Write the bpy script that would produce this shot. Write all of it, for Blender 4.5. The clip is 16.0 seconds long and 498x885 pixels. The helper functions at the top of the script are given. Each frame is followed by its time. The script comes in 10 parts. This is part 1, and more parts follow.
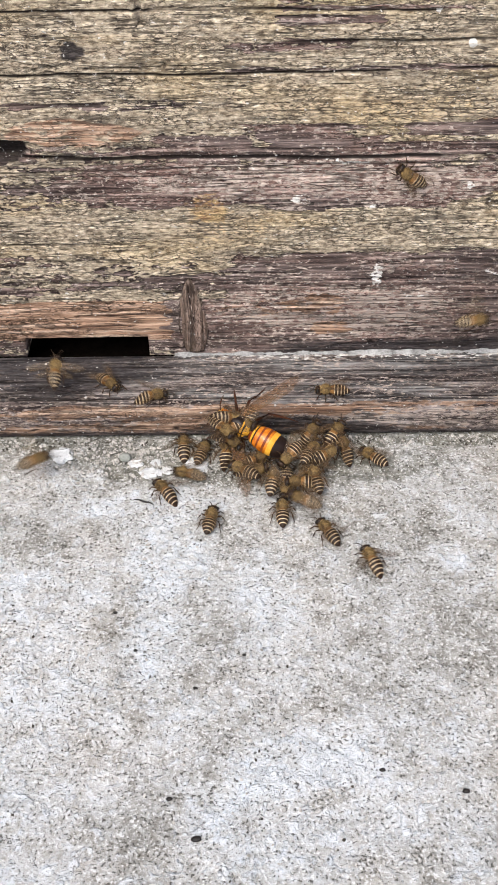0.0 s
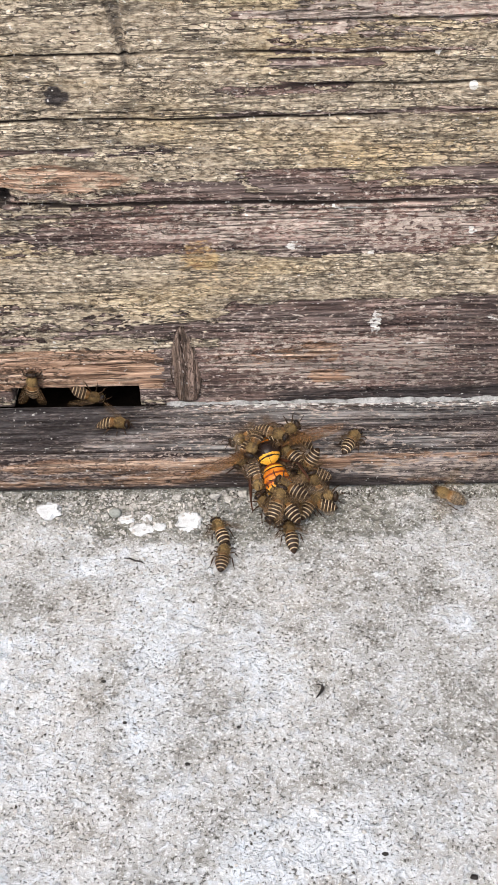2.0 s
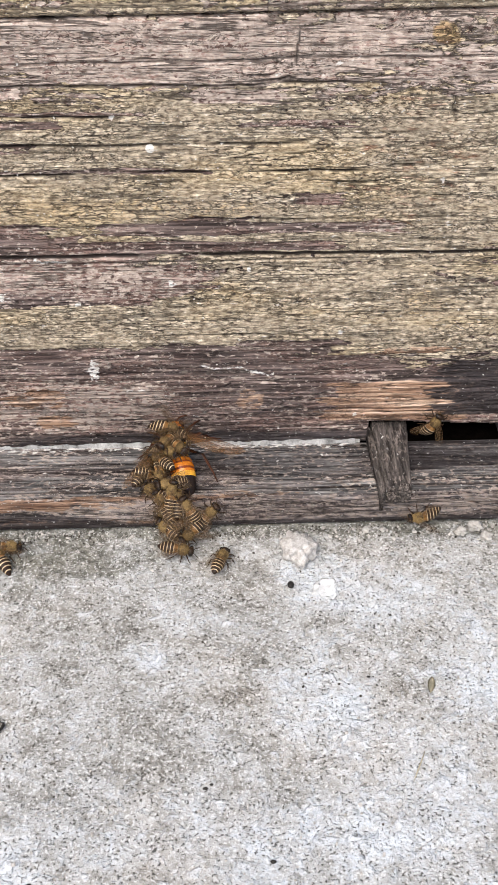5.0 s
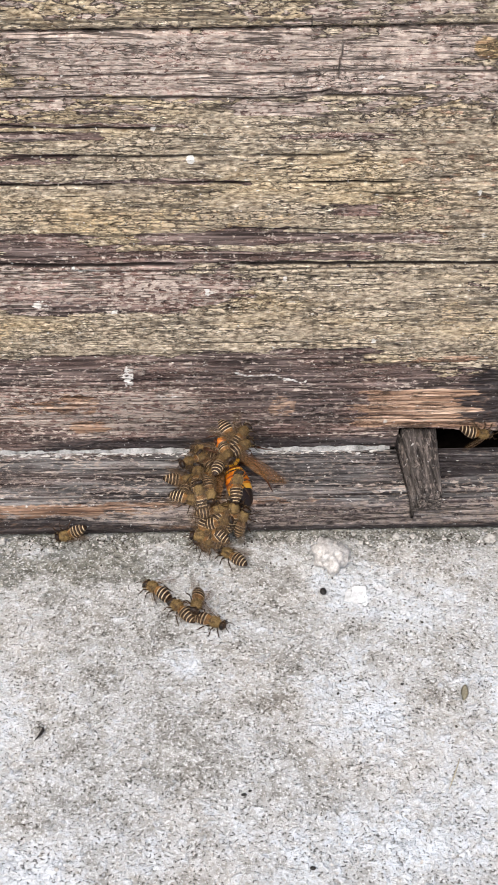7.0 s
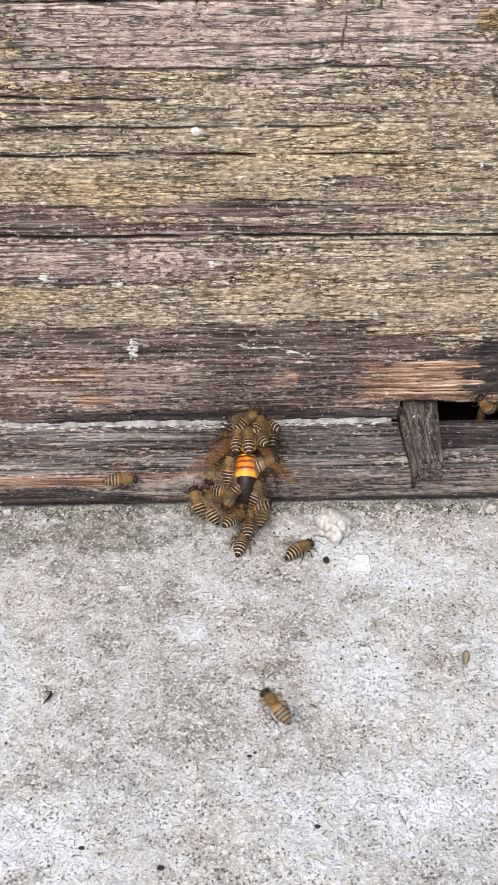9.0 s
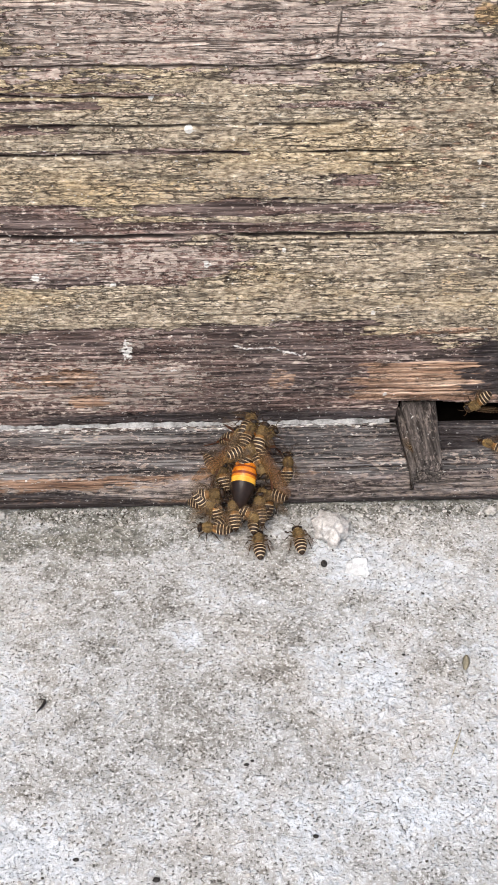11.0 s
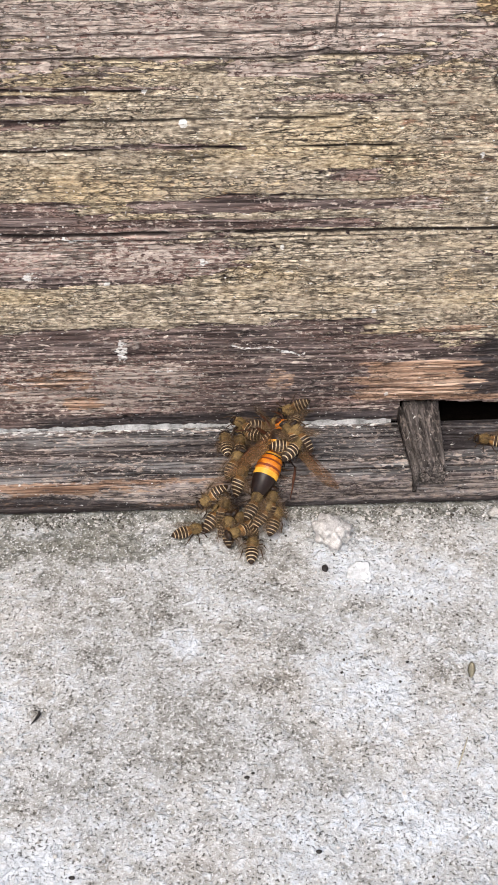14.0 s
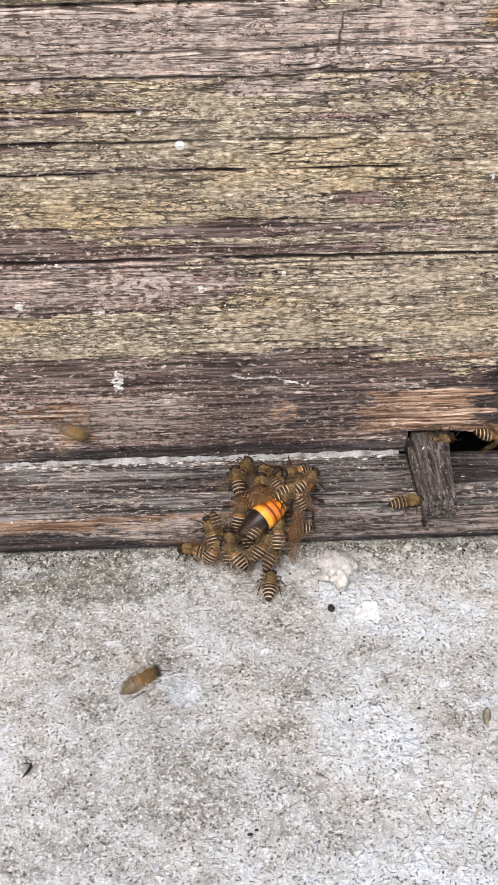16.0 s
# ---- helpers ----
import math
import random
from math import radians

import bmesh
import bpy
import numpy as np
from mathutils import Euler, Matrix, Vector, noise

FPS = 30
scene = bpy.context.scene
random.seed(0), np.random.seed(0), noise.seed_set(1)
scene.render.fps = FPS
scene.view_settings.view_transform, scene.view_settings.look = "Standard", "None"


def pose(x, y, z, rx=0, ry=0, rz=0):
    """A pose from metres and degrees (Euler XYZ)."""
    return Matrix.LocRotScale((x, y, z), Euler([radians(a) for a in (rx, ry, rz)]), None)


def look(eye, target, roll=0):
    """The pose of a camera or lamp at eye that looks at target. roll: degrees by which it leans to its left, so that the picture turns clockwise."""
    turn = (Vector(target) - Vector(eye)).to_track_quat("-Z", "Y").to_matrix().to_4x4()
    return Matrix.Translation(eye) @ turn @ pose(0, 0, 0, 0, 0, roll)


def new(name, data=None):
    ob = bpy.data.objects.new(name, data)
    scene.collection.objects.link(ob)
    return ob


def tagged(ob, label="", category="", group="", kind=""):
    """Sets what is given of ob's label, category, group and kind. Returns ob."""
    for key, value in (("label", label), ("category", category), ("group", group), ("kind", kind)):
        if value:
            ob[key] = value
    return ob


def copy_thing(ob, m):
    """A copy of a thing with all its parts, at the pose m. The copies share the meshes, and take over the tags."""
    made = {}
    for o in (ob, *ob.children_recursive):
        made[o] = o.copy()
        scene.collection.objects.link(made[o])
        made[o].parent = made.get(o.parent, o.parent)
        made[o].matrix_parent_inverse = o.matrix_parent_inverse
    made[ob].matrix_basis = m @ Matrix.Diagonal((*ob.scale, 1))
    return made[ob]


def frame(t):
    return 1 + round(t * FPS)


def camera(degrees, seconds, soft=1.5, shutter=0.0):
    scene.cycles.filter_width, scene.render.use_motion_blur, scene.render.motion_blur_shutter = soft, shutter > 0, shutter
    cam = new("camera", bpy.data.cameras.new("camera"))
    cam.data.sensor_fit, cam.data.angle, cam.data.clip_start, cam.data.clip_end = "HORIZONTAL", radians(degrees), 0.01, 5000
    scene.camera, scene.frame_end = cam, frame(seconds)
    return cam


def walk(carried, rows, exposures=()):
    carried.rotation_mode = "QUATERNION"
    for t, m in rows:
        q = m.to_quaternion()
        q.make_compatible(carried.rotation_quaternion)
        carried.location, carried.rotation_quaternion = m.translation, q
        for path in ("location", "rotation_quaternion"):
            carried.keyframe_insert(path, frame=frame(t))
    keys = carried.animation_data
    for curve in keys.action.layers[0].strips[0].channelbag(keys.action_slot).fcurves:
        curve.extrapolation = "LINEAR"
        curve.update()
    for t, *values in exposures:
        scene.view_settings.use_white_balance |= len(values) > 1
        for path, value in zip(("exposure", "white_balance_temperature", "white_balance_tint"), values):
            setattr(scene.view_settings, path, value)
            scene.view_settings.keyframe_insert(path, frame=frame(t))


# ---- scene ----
cam = camera(25.19, 16.0, soft=1.0, shutter=0.18)
walk(cam, [
    (0, pose(-0.06727, -0.30476, 0.24766, 47.772, 0.621, -0.258)),
    (0.5, pose(-0.06980, -0.30039, 0.24678, 47.960, 0.827, -0.274)),
    (1, pose(-0.06530, -0.29675, 0.24604, 48.298, 0.930, -0.365)),
    (1.5, pose(-0.06409, -0.29088, 0.24679, 48.472, 0.924, -0.469)),
    (2, pose(-0.06520, -0.28728, 0.24640, 48.768, 0.908, -0.436)),
    (2.5, pose(-0.06533, -0.28569, 0.24838, 49.208, 0.923, -0.272)),
    (3, pose(-0.06363, -0.28629, 0.24921, 49.479, 0.845, -0.398)),
    (3.5, pose(-0.05279, -0.28893, 0.25084, 49.876, 0.570, -0.885)),
    (4, pose(-0.03531, -0.29141, 0.25174, 50.322, 0.271, -1.420)),
    (4.5, pose(-0.00037, -0.29620, 0.25612, 50.491, -0.276, -2.308)),
    (4.7, pose(0.00884, -0.29901, 0.25485, 50.989, -0.438, -2.496)),
    (7, pose(-0.00249, -0.29710, 0.26142, 50.416, -0.947, -2.333)),
    (7.5, pose(-0.00825, -0.29867, 0.26064, 50.258, -1.049, -2.337)),
    (8, pose(-0.00842, -0.30181, 0.25813, 50.218, -1.060, -2.405)),
    (8.5, pose(-0.00561, -0.30260, 0.25862, 49.792, -1.075, -2.470)),
    (9, pose(-0.00480, -0.30415, 0.25934, 49.897, -1.002, -2.462)),
    (11.5, pose(-0.00286, -0.29844, 0.25759, 49.628, -0.785, -2.717)),
    (12, pose(-0.00236, -0.29883, 0.25913, 49.618, -0.803, -2.757)),
    (12.5, pose(-0.00339, -0.29570, 0.25661, 49.586, -0.849, -2.863)),
    (13, pose(-0.00312, -0.29411, 0.25546, 49.459, -0.836, -2.975)),
    (13.5, pose(-0.00338, -0.29322, 0.25495, 49.344, -0.738, -2.984)),
    (14, pose(-0.00295, -0.29118, 0.25379, 49.448, -0.554, -2.962)),
    (14.5, pose(-0.00039, -0.28528, 0.24963, 49.562, -0.266, -2.890)),
    (15, pose(-0.00197, -0.28079, 0.24844, 49.923, -0.169, -2.960)),
    (15.5, pose(-0.00068, -0.27828, 0.24616, 50.276, -0.147, -3.015)),
    (16, pose(-0.00147, -0.27779, 0.24689, 50.601, -0.155, -3.020)),
], exposures=[(0, 0.75, 6400, 9), (16, 0.74, 6450, 10)])

# ---------- light ----------
world = bpy.data.worlds.new("sky")
scene.world = world
world.use_nodes = True
sky = world.node_tree.nodes.new("ShaderNodeTexSky")
sky.sky_type, sky.sun_disc = "NISHITA", False
sky.sun_elevation, sky.sun_rotation = radians(54), radians(201)
sky.air_density, sky.dust_density, sky.ozone_density = 1.0, 4.0, 1.0
world.node_tree.links.new(sky.outputs[0], world.node_tree.nodes["Background"].inputs[0])
world.node_tree.nodes["Background"].inputs[1].default_value = 0.11
lamp = bpy.data.lights.new("sun", "SUN")
lamp.energy, lamp.angle, lamp.color = 1.5, radians(35), (1.0, 0.96, 0.9)
sun = new("sun", lamp)
sun.matrix_world = look((-0.5, -1.3, 1.9), (0, 0, 0))

MM = 0.001
LEDGE_Z, LEDGE_Y = 12.6, -29.0      # landing ledge: top height and front, mm


# ---------- materials ----------
class Shade:
    """A small writer of node materials."""

    def __init__(self, name, rough=0.6, **inputs):
        self.mat = bpy.data.materials.new(name)
        self.mat.use_nodes = True
        self.tree = self.mat.node_tree
        self.bsdf = self.tree.nodes["Principled BSDF"]
        self.bsdf.inputs["Roughness"].default_value = rough
        self.put("Specular IOR Level", 0.22)
        for key, value in inputs.items():
            self.put(key.replace("_", " "), value)

    def put(self, key, value):
        socket = self.bsdf.inputs[key]
        if isinstance(value, bpy.types.NodeSocket):
            self.tree.links.new(value, socket)
        else:
            socket.default_value = (*value, 1) if isinstance(value, tuple) and len(value) == 3 else value
        return self

    def node(self, kind, **sockets):
        n = self.tree.nodes.new(kind)
        for key, value in sockets.items():
            self.feed(n.inputs[key.replace("_", " ")], value)
        return n

    def feed(self, socket, value):
        if isinstance(value, bpy.types.NodeSocket):
            self.tree.links.new(value, socket)
        elif isinstance(value, tuple) and len(value) == 3 and socket.type == "RGBA":
            socket.default_value = (*value, 1)
        else:
            socket.default_value = value

    def place(self, scale=(1, 1, 1), turn=(0, 0, 0), shift=(0, 0, 0)):
        co = self.node("ShaderNodeTexCoord").outputs["Object"]
        return self.node("ShaderNodeMapping", Vector=co, Scale=scale, Rotation=turn, Location=shift).outputs[0]

    def noise(self, vec, scale=1.0, detail=5.0, rough=0.6, twist=0.0):
        return self.node("ShaderNodeTexNoise", Vector=vec, Scale=scale, Detail=detail, Roughness=rough, Distortion=twist).outputs["Fac"]

    def flakes(self, vec, warp, amount):
        """Uneven cells: the distance to their edges and a random value for each."""
        off = self.node("ShaderNodeTexNoise", Vector=vec, Scale=warp, Detail=3.0).outputs["Color"]
        less = self.node("ShaderNodeVectorMath")
        less.operation = "MULTIPLY_ADD"
        self.feed(less.inputs[0], off), self.feed(less.inputs[1], (amount,) * 3), self.feed(less.inputs[2], vec)
        edge = self.node("ShaderNodeTexVoronoi", Vector=less.outputs[0], Scale=1.0)
        edge.feature = "DISTANCE_TO_EDGE"
        cell = self.node("ShaderNodeTexVoronoi", Vector=less.outputs[0], Scale=1.0)
        return edge.outputs["Distance"], self.node("ShaderNodeSeparateColor", Color=cell.outputs["Color"]).outputs[0]

    def attr(self, name):
        n = self.node("ShaderNodeAttribute")
        n.attribute_name = name
        return n.outputs["Fac"]

    def ramp(self, fac, *stops):
        n = self.node("ShaderNodeValToRGB", Fac=fac)
        el = n.color_ramp.elements
        while len(el) < len(stops):
            el.new(0.5)
        for e, (at, colour) in zip(el, stops):
            e.position = at
            e.color = (*colour, 1) if isinstance(colour, tuple) else (colour, colour, colour, 1)
        return n.outputs[0]

    def mix(self, fac, a, b, how="MIX"):
        n = self.node("ShaderNodeMix")
        n.data_type, n.blend_type = "RGBA", how
        self.feed(n.inputs[0], fac), self.feed(n.inputs[6], a), self.feed(n.inputs[7], b)
        return n.outputs[2]

    def sums(self, how, a, b):
        n = self.node("ShaderNodeMath")
        n.operation = how
        self.feed(n.inputs[0], a), self.feed(n.inputs[1], b)
        return n.outputs[0]

    def bump(self, height, depth, strength=1.0, under=None):
        n = self.node("ShaderNodeBump", Height=height, Distance=depth, Strength=strength)
        if under is not None:
            self.tree.links.new(under, n.inputs["Normal"])
        return n.outputs[0]


def weathered_wood(name, grey_low, grey_high, run=(1, 1, 20), blush=1.0, specks=1.0, fresh=1.0):
    """Old softwood under worn olive paint: attributes say where paint, bare wood, stain, painted shade and lichen are.
    """
    s = Shade(name, 0.82)

    def along(lengthwise, across, shift=(0, 0, 0)):
        return s.place(tuple(lengthwise if k == 1 else across for k in run), shift=shift)

    grain = s.noise(along(30, 760), 1, 6, 0.64)
    fibre = s.noise(along(170, 2300), 1, 3, 0.6)
    blot = s.noise(along(400, 860), 1, 5, 0.66)
    broad = s.noise(along(60, 170, (8, 3, 1)), 1, 5, 0.6)
    chips = s.noise(along(150, 420), 1, 6, 0.64, 0.4)
    tint = s.noise(along(24, 120), 1, 5, 0.65)
    check = s.noise(along(26, 520, (1, 4, 2)), 1, 4, 0.55, 0.25)
    craze = s.noise(along(330, 720, (5, 4, 8)), 1, 4, 0.6, 0.6)
    crumb = s.noise(along(430, 880, (4, 6, 3)), 1, 4, 0.64)
    gap, chance = s.flakes(along(360, 980, (2, 9, 5)), 1.4, 1.1)
    # bare grey wood, rosy in places, with crumbs of old primer on it
    wood = s.ramp(grain, (0.37, grey_low), (0.5, tuple(a * 0.6 + b * 0.4 for a, b in zip(grey_low, grey_high))), (0.62, grey_high))
    rosy = s.ramp(grain, (0.37, (0.075, 0.044, 0.040)), (0.5, (0.27, 0.170, 0.142)), (0.62, (0.62, 0.45, 0.385)))
    wood = s.mix(s.ramp(s.sums("ADD", tint, s.sums("MULTIPLY", s.attr("rose"), 0.22)), (0.46, 0.0), (0.63, 0.9 * blush)), wood, rosy)
    primer = s.sums("ADD", crumb, s.sums("MULTIPLY", s.sums("SUBTRACT", broad, 0.5), 0.5))
    primer = s.sums("ADD", primer, s.sums("MULTIPLY", s.attr("rose"), 0.16))
    wood = s.mix(s.ramp(primer, (0.545, 0.0), (0.585, 0.9 * specks)), wood, s.ramp(blot, (0.38, (0.34, 0.262, 0.22)), (0.60, (0.68, 0.575, 0.50))))
    # the paint: olive to ochre, mottled, with short cracks along the grain
    paint = s.ramp(s.sums("ADD", s.sums("MULTIPLY", blot, 0.75), s.sums("MULTIPLY", broad, 0.25)), (0.38, (0.20, 0.155, 0.108)), (0.45, (0.415, 0.338, 0.248)), (0.53, (0.57, 0.477, 0.355)), (0.62, (0.84, 0.73, 0.575)))
    ochre = s.noise(along(14, 60, (3, 1, 7)), 1, 3, 0.5)
    paint = s.mix(s.ramp(ochre, (0.49, 0.0), (0.63, 0.46)), paint, s.ramp(blot, (0.37, (0.32, 0.215, 0.095)), (0.62, (0.84, 0.66, 0.39))))
    slit = s.ramp(s.noise(along(400, 1150, (6, 1, 2)), 1, 3, 0.6, 0.5), (0.395, 0.85), (0.42, 0.0))
    slit = s.sums("MULTIPLY", slit, s.ramp(broad, (0.40, 0.45), (0.56, 1.0)))
    paint = s.mix(slit, paint, (0.07, 0.052, 0.042))
    cover = s.sums("ADD", s.attr("paint"), s.sums("MULTIPLY", s.sums("SUBTRACT", chips, 0.5), 1.25))
    cover = s.sums("ADD", cover, s.sums("MULTIPLY", s.sums("SUBTRACT", chance, 0.5), 0.28))
    cover = s.sums("ADD", cover, s.sums("MULTIPLY", s.sums("SUBTRACT", broad, 0.5), 0.5))
    # shadow line just outside each flake's edge, put into the colour
    verge = s.ramp(cover, (0.41, 0.0), (0.465, 0.75), (0.49, 0.75), (0.515, 0.0))
    rim = s.ramp(cover, (0.515, 0.0), (0.54, 0.6), (0.58, 0.0))
    cover = s.ramp(cover, (0.485, 0.0), (0.515, 1.0))
    colour = s.mix(cover, wood, paint)
    colour = s.mix(s.sums("MULTIPLY", rim, s.ramp(crumb, (0.46, 0.0), (0.54, 1.0))), colour, (0.74, 0.64, 0.50))
    bare = s.ramp(grain, *((at, tuple(fresh * c for c in tone)) for at, tone in ((0.36, (0.15, 0.082, 0.052)), (0.5, (0.44, 0.275, 0.185)), (0.62, (0.78, 0.57, 0.43)))))
    edge = s.ramp(s.sums("ADD", s.attr("bare"), s.sums("MULTIPLY", s.sums("SUBTRACT", chips, 0.5), 1.6)), (0.44, 0.0), (0.58, 1.0))
    colour = s.mix(edge, colour, bare)
    stain_and_shade = s.ramp(s.sums("ADD", s.attr("stain_and_shade"), s.sums("MULTIPLY", s.sums("SUBTRACT", blot, 0.5), 1.4)), (0.35, 0.0), (0.9, 0.95))
    colour = s.mix(stain_and_shade, colour, s.ramp(grain, (0.34, (0.014, 0.012, 0.013)), (0.64, (0.075, 0.064, 0.066))))
    lichen = s.ramp(s.sums("ADD", s.attr("lichen"), s.sums("MULTIPLY", s.sums("SUBTRACT", blot, 0.5), 2.0)), (0.4, 0.0), (0.75, 0.75))
    colour = s.mix(lichen, colour, s.ramp(chips, (0.38, (0.34, 0.17, 0.06)), (0.60, (0.78, 0.56, 0.27))))
    # long checks along the grain, crazing, flake edges: old dirt and shade painted in
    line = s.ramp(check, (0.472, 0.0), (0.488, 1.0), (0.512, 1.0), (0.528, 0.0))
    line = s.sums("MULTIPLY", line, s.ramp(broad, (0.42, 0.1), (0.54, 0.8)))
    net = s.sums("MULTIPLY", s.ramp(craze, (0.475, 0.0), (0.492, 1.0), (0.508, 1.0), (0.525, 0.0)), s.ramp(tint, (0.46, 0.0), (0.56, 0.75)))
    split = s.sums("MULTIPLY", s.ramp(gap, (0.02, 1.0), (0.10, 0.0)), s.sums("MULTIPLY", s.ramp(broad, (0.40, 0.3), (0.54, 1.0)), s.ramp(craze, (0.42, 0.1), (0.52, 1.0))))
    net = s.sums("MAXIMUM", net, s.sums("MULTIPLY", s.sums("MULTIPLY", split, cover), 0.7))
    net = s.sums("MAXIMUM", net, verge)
    dirt_and_shade = s.sums("MAXIMUM", s.sums("MAXIMUM", line, net), s.ramp(s.attr("crack"), (0.25, 0.0), (0.85, 0.95)))
    colour = s.mix(dirt_and_shade, colour, (0.013, 0.009, 0.008))
    colour = s.mix(s.ramp(s.sums("ADD", s.attr("white"), s.sums("MULTIPLY", s.sums("SUBTRACT", blot, 0.5), 3.0)), (0.45, 0.0), (0.6, 0.85)), colour, (0.84, 0.82, 0.78))
    dust = s.ramp(s.noise(s.place((700, 700, 1000), shift=(2, 2, 6)), 1, 2, 0.5), (0.70, 0.0), (0.74, 0.9 * specks))
    colour = s.mix(dust, colour, (0.74, 0.72, 0.68))
    colour = s.mix(s.sums("MULTIPLY", s.ramp(fibre, (0.36, 0.55), (0.44, 0.0)), s.ramp(cover, (0.0, 1.0), (1.0, 0.25))), colour, (0.04, 0.03, 0.027))
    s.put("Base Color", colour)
    s.put("Roughness", s.ramp(grain, (0.3, 0.9), (0.7, 0.72)))
    first = s.bump(grain, 0.0006, 1.0)
    second = s.bump(fibre, 0.0003, 0.9, first)
    third = s.bump(dirt_and_shade, -0.0006, 0.9, second)
    s.put("Normal", s.bump(cover, 0.0005, 1.0, third))
    return s.mat


def concrete():
    """Old slab: a grey-brown matrix under crusts of bluish lime, with pits, sand grains, damp, mossy dirt and painted
    ledge-foot shade.
    """
    s = Shade("weathered concrete", 0.88)
    broad = s.noise(s.place((22, 22, 22)), 1, 4, 0.6)
    cloud = s.noise(s.place((85, 85, 85), shift=(4, 8, 1)), 1, 5, 0.66)
    sand = s.noise(s.place((300, 300, 300)), 1, 5, 0.66, 0.4)
    curd = s.noise(s.place((190, 190, 190), shift=(7, 1, 9)), 1, 5, 0.66, 0.6)
    grit = s.noise(s.place((1300, 1250, 1250), shift=(2, 5, 3)), 1, 2, 0.55, 0.3)
    mealy = s.noise(s.place((620, 620, 620), shift=(5, 2, 8)), 1, 3, 0.6, 0.5)
    drift = s.sums("SUBTRACT", s.attr("lime"), 0.36)
    # the matrix, soft and pale where lime has soaked in
    level = s.sums("ADD", s.sums("MULTIPLY", sand, 0.34), s.sums("MULTIPLY", cloud, 0.30))
    level = s.sums("ADD", level, s.sums("MULTIPLY", mealy, 0.36))
    level = s.sums("ADD", level, s.sums("MULTIPLY", drift, 0.26))
    colour = s.ramp(level, (0.36, (0.22, 0.21, 0.187)), (0.45, (0.375, 0.366, 0.345)), (0.54, (0.50, 0.503, 0.50)), (0.66, (0.63, 0.665, 0.705)))
    colour = s.mix(s.ramp(broad, (0.45, 0.0), (0.64, 0.28)), colour, s.ramp(sand, (0.40, (0.37, 0.32, 0.265)), (0.60, (0.70, 0.635, 0.56))))
    # small crusts of lime, whiter than the rest
    crust = s.sums("ADD", s.sums("MULTIPLY", curd, 0.55), s.sums("MULTIPLY", sand, 0.45))
    chalk = s.ramp(s.sums("ADD", crust, s.sums("MULTIPLY", drift, 0.06)), (0.545, 0.0), (0.60, 0.6))
    colour = s.mix(chalk, colour, (0.70, 0.72, 0.745))
    # dark pits that crowd together in some places, pale grains in others
    crowd = s.sums("ADD", grit, s.sums("MULTIPLY", s.sums("SUBTRACT", curd, 0.5), 0.30))
    crowd = s.sums("ADD", crowd, s.sums("MULTIPLY", s.sums("SUBTRACT", cloud, 0.5), 0.16))
    pits = s.ramp(crowd, (0.32, 0.8), (0.38, 0.0))
    thin = s.sums("MULTIPLY", s.ramp(grit, (0.45, 0.0), (0.48, 0.12), (0.51, 0.12), (0.54, 0.0)), s.ramp(sand, (0.42, 0.8), (0.56, 0.0)))
    colour = s.mix(thin, colour, (0.17, 0.155, 0.13))
    moss_and_shade = s.ramp(s.sums("ADD", s.attr("damp_and_shade"), s.sums("MULTIPLY", s.sums("SUBTRACT", curd, 0.5), 2.6)), (0.4, 0.0), (0.9, 0.8))
    colour = s.mix(moss_and_shade, colour, s.ramp(sand, (0.40, (0.07, 0.068, 0.052)), (0.60, (0.26, 0.25, 0.205))))
    colour = s.mix(pits, colour, (0.075, 0.068, 0.057))
    colour = s.mix(s.ramp(grit, (0.585, 0.0), (0.635, 0.65)), colour, (0.74, 0.745, 0.74))
    s.put("Base Color", colour)
    first = s.bump(sand, 0.0007, 0.8)
    second = s.bump(grit, 0.0005, 0.9, first)
    third = s.bump(pits, -0.0005, 0.8, second)
    s.put("Normal", s.bump(chalk, 0.0005, 0.9, third))
    return s.mat


def mottled(name, low, high, scale, rough=0.7, depth=0.0002, vary=0.0, **inputs):
    """A plain surface with two scales of mottling and a fine relief."""
    s = Shade(name, rough, **inputs)
    big, fine = s.noise(s.place((scale,) * 3), 1, 5, 0.6), s.noise(s.place((scale * 6,) * 3), 1, 3, 0.6)
    both = s.sums("ADD", s.sums("MULTIPLY", big, 0.65), s.sums("MULTIPLY", fine, 0.35))
    tone = s.ramp(both, (0.35, low), (0.65, high))
    if vary:
        chance = s.node("ShaderNodeObjectInfo").outputs["Random"]
        tone = s.mix(1.0, tone, s.ramp(chance, (0.0, (1 - vary, 1 - vary * 1.1, 1 - vary * 1.2)), (1.0, (1 + vary, 1 + vary, 1 + vary))), "MULTIPLY")
    s.put("Base Color", tone)
    s.put("Normal", s.bump(both, depth, 0.8))
    return s.mat


def membrane(name, colour, alpha):
    s = Shade(name, 0.25, Base_Color=colour, Alpha=alpha)
    s.put("Specular IOR Level", 0.3)
    vein = s.noise(s.place((900, 900, 900)), 1, 3, 0.5)
    s.put("Normal", s.bump(vein, 0.0001, 0.5))
    return s.mat


WOOD = weathered_wood("weathered painted wood", (0.034, 0.024, 0.022), (0.30, 0.226, 0.205))
LEDGE_WOOD = weathered_wood("grey ledge wood", (0.011, 0.010, 0.011), (0.33, 0.315, 0.305), (1, 20, 20), 0.4, 0.8, 0.72)
STICK_WOOD = weathered_wood("dark old wood", (0.026, 0.022, 0.020), (0.17, 0.145, 0.13), (20, 1, 20), 0.0, 0.3)
CONCRETE = concrete()
PLASTER = mottled("white plaster", (0.50, 0.505, 0.50), (0.84, 0.85, 0.86), 420, 0.85, 0.0006)
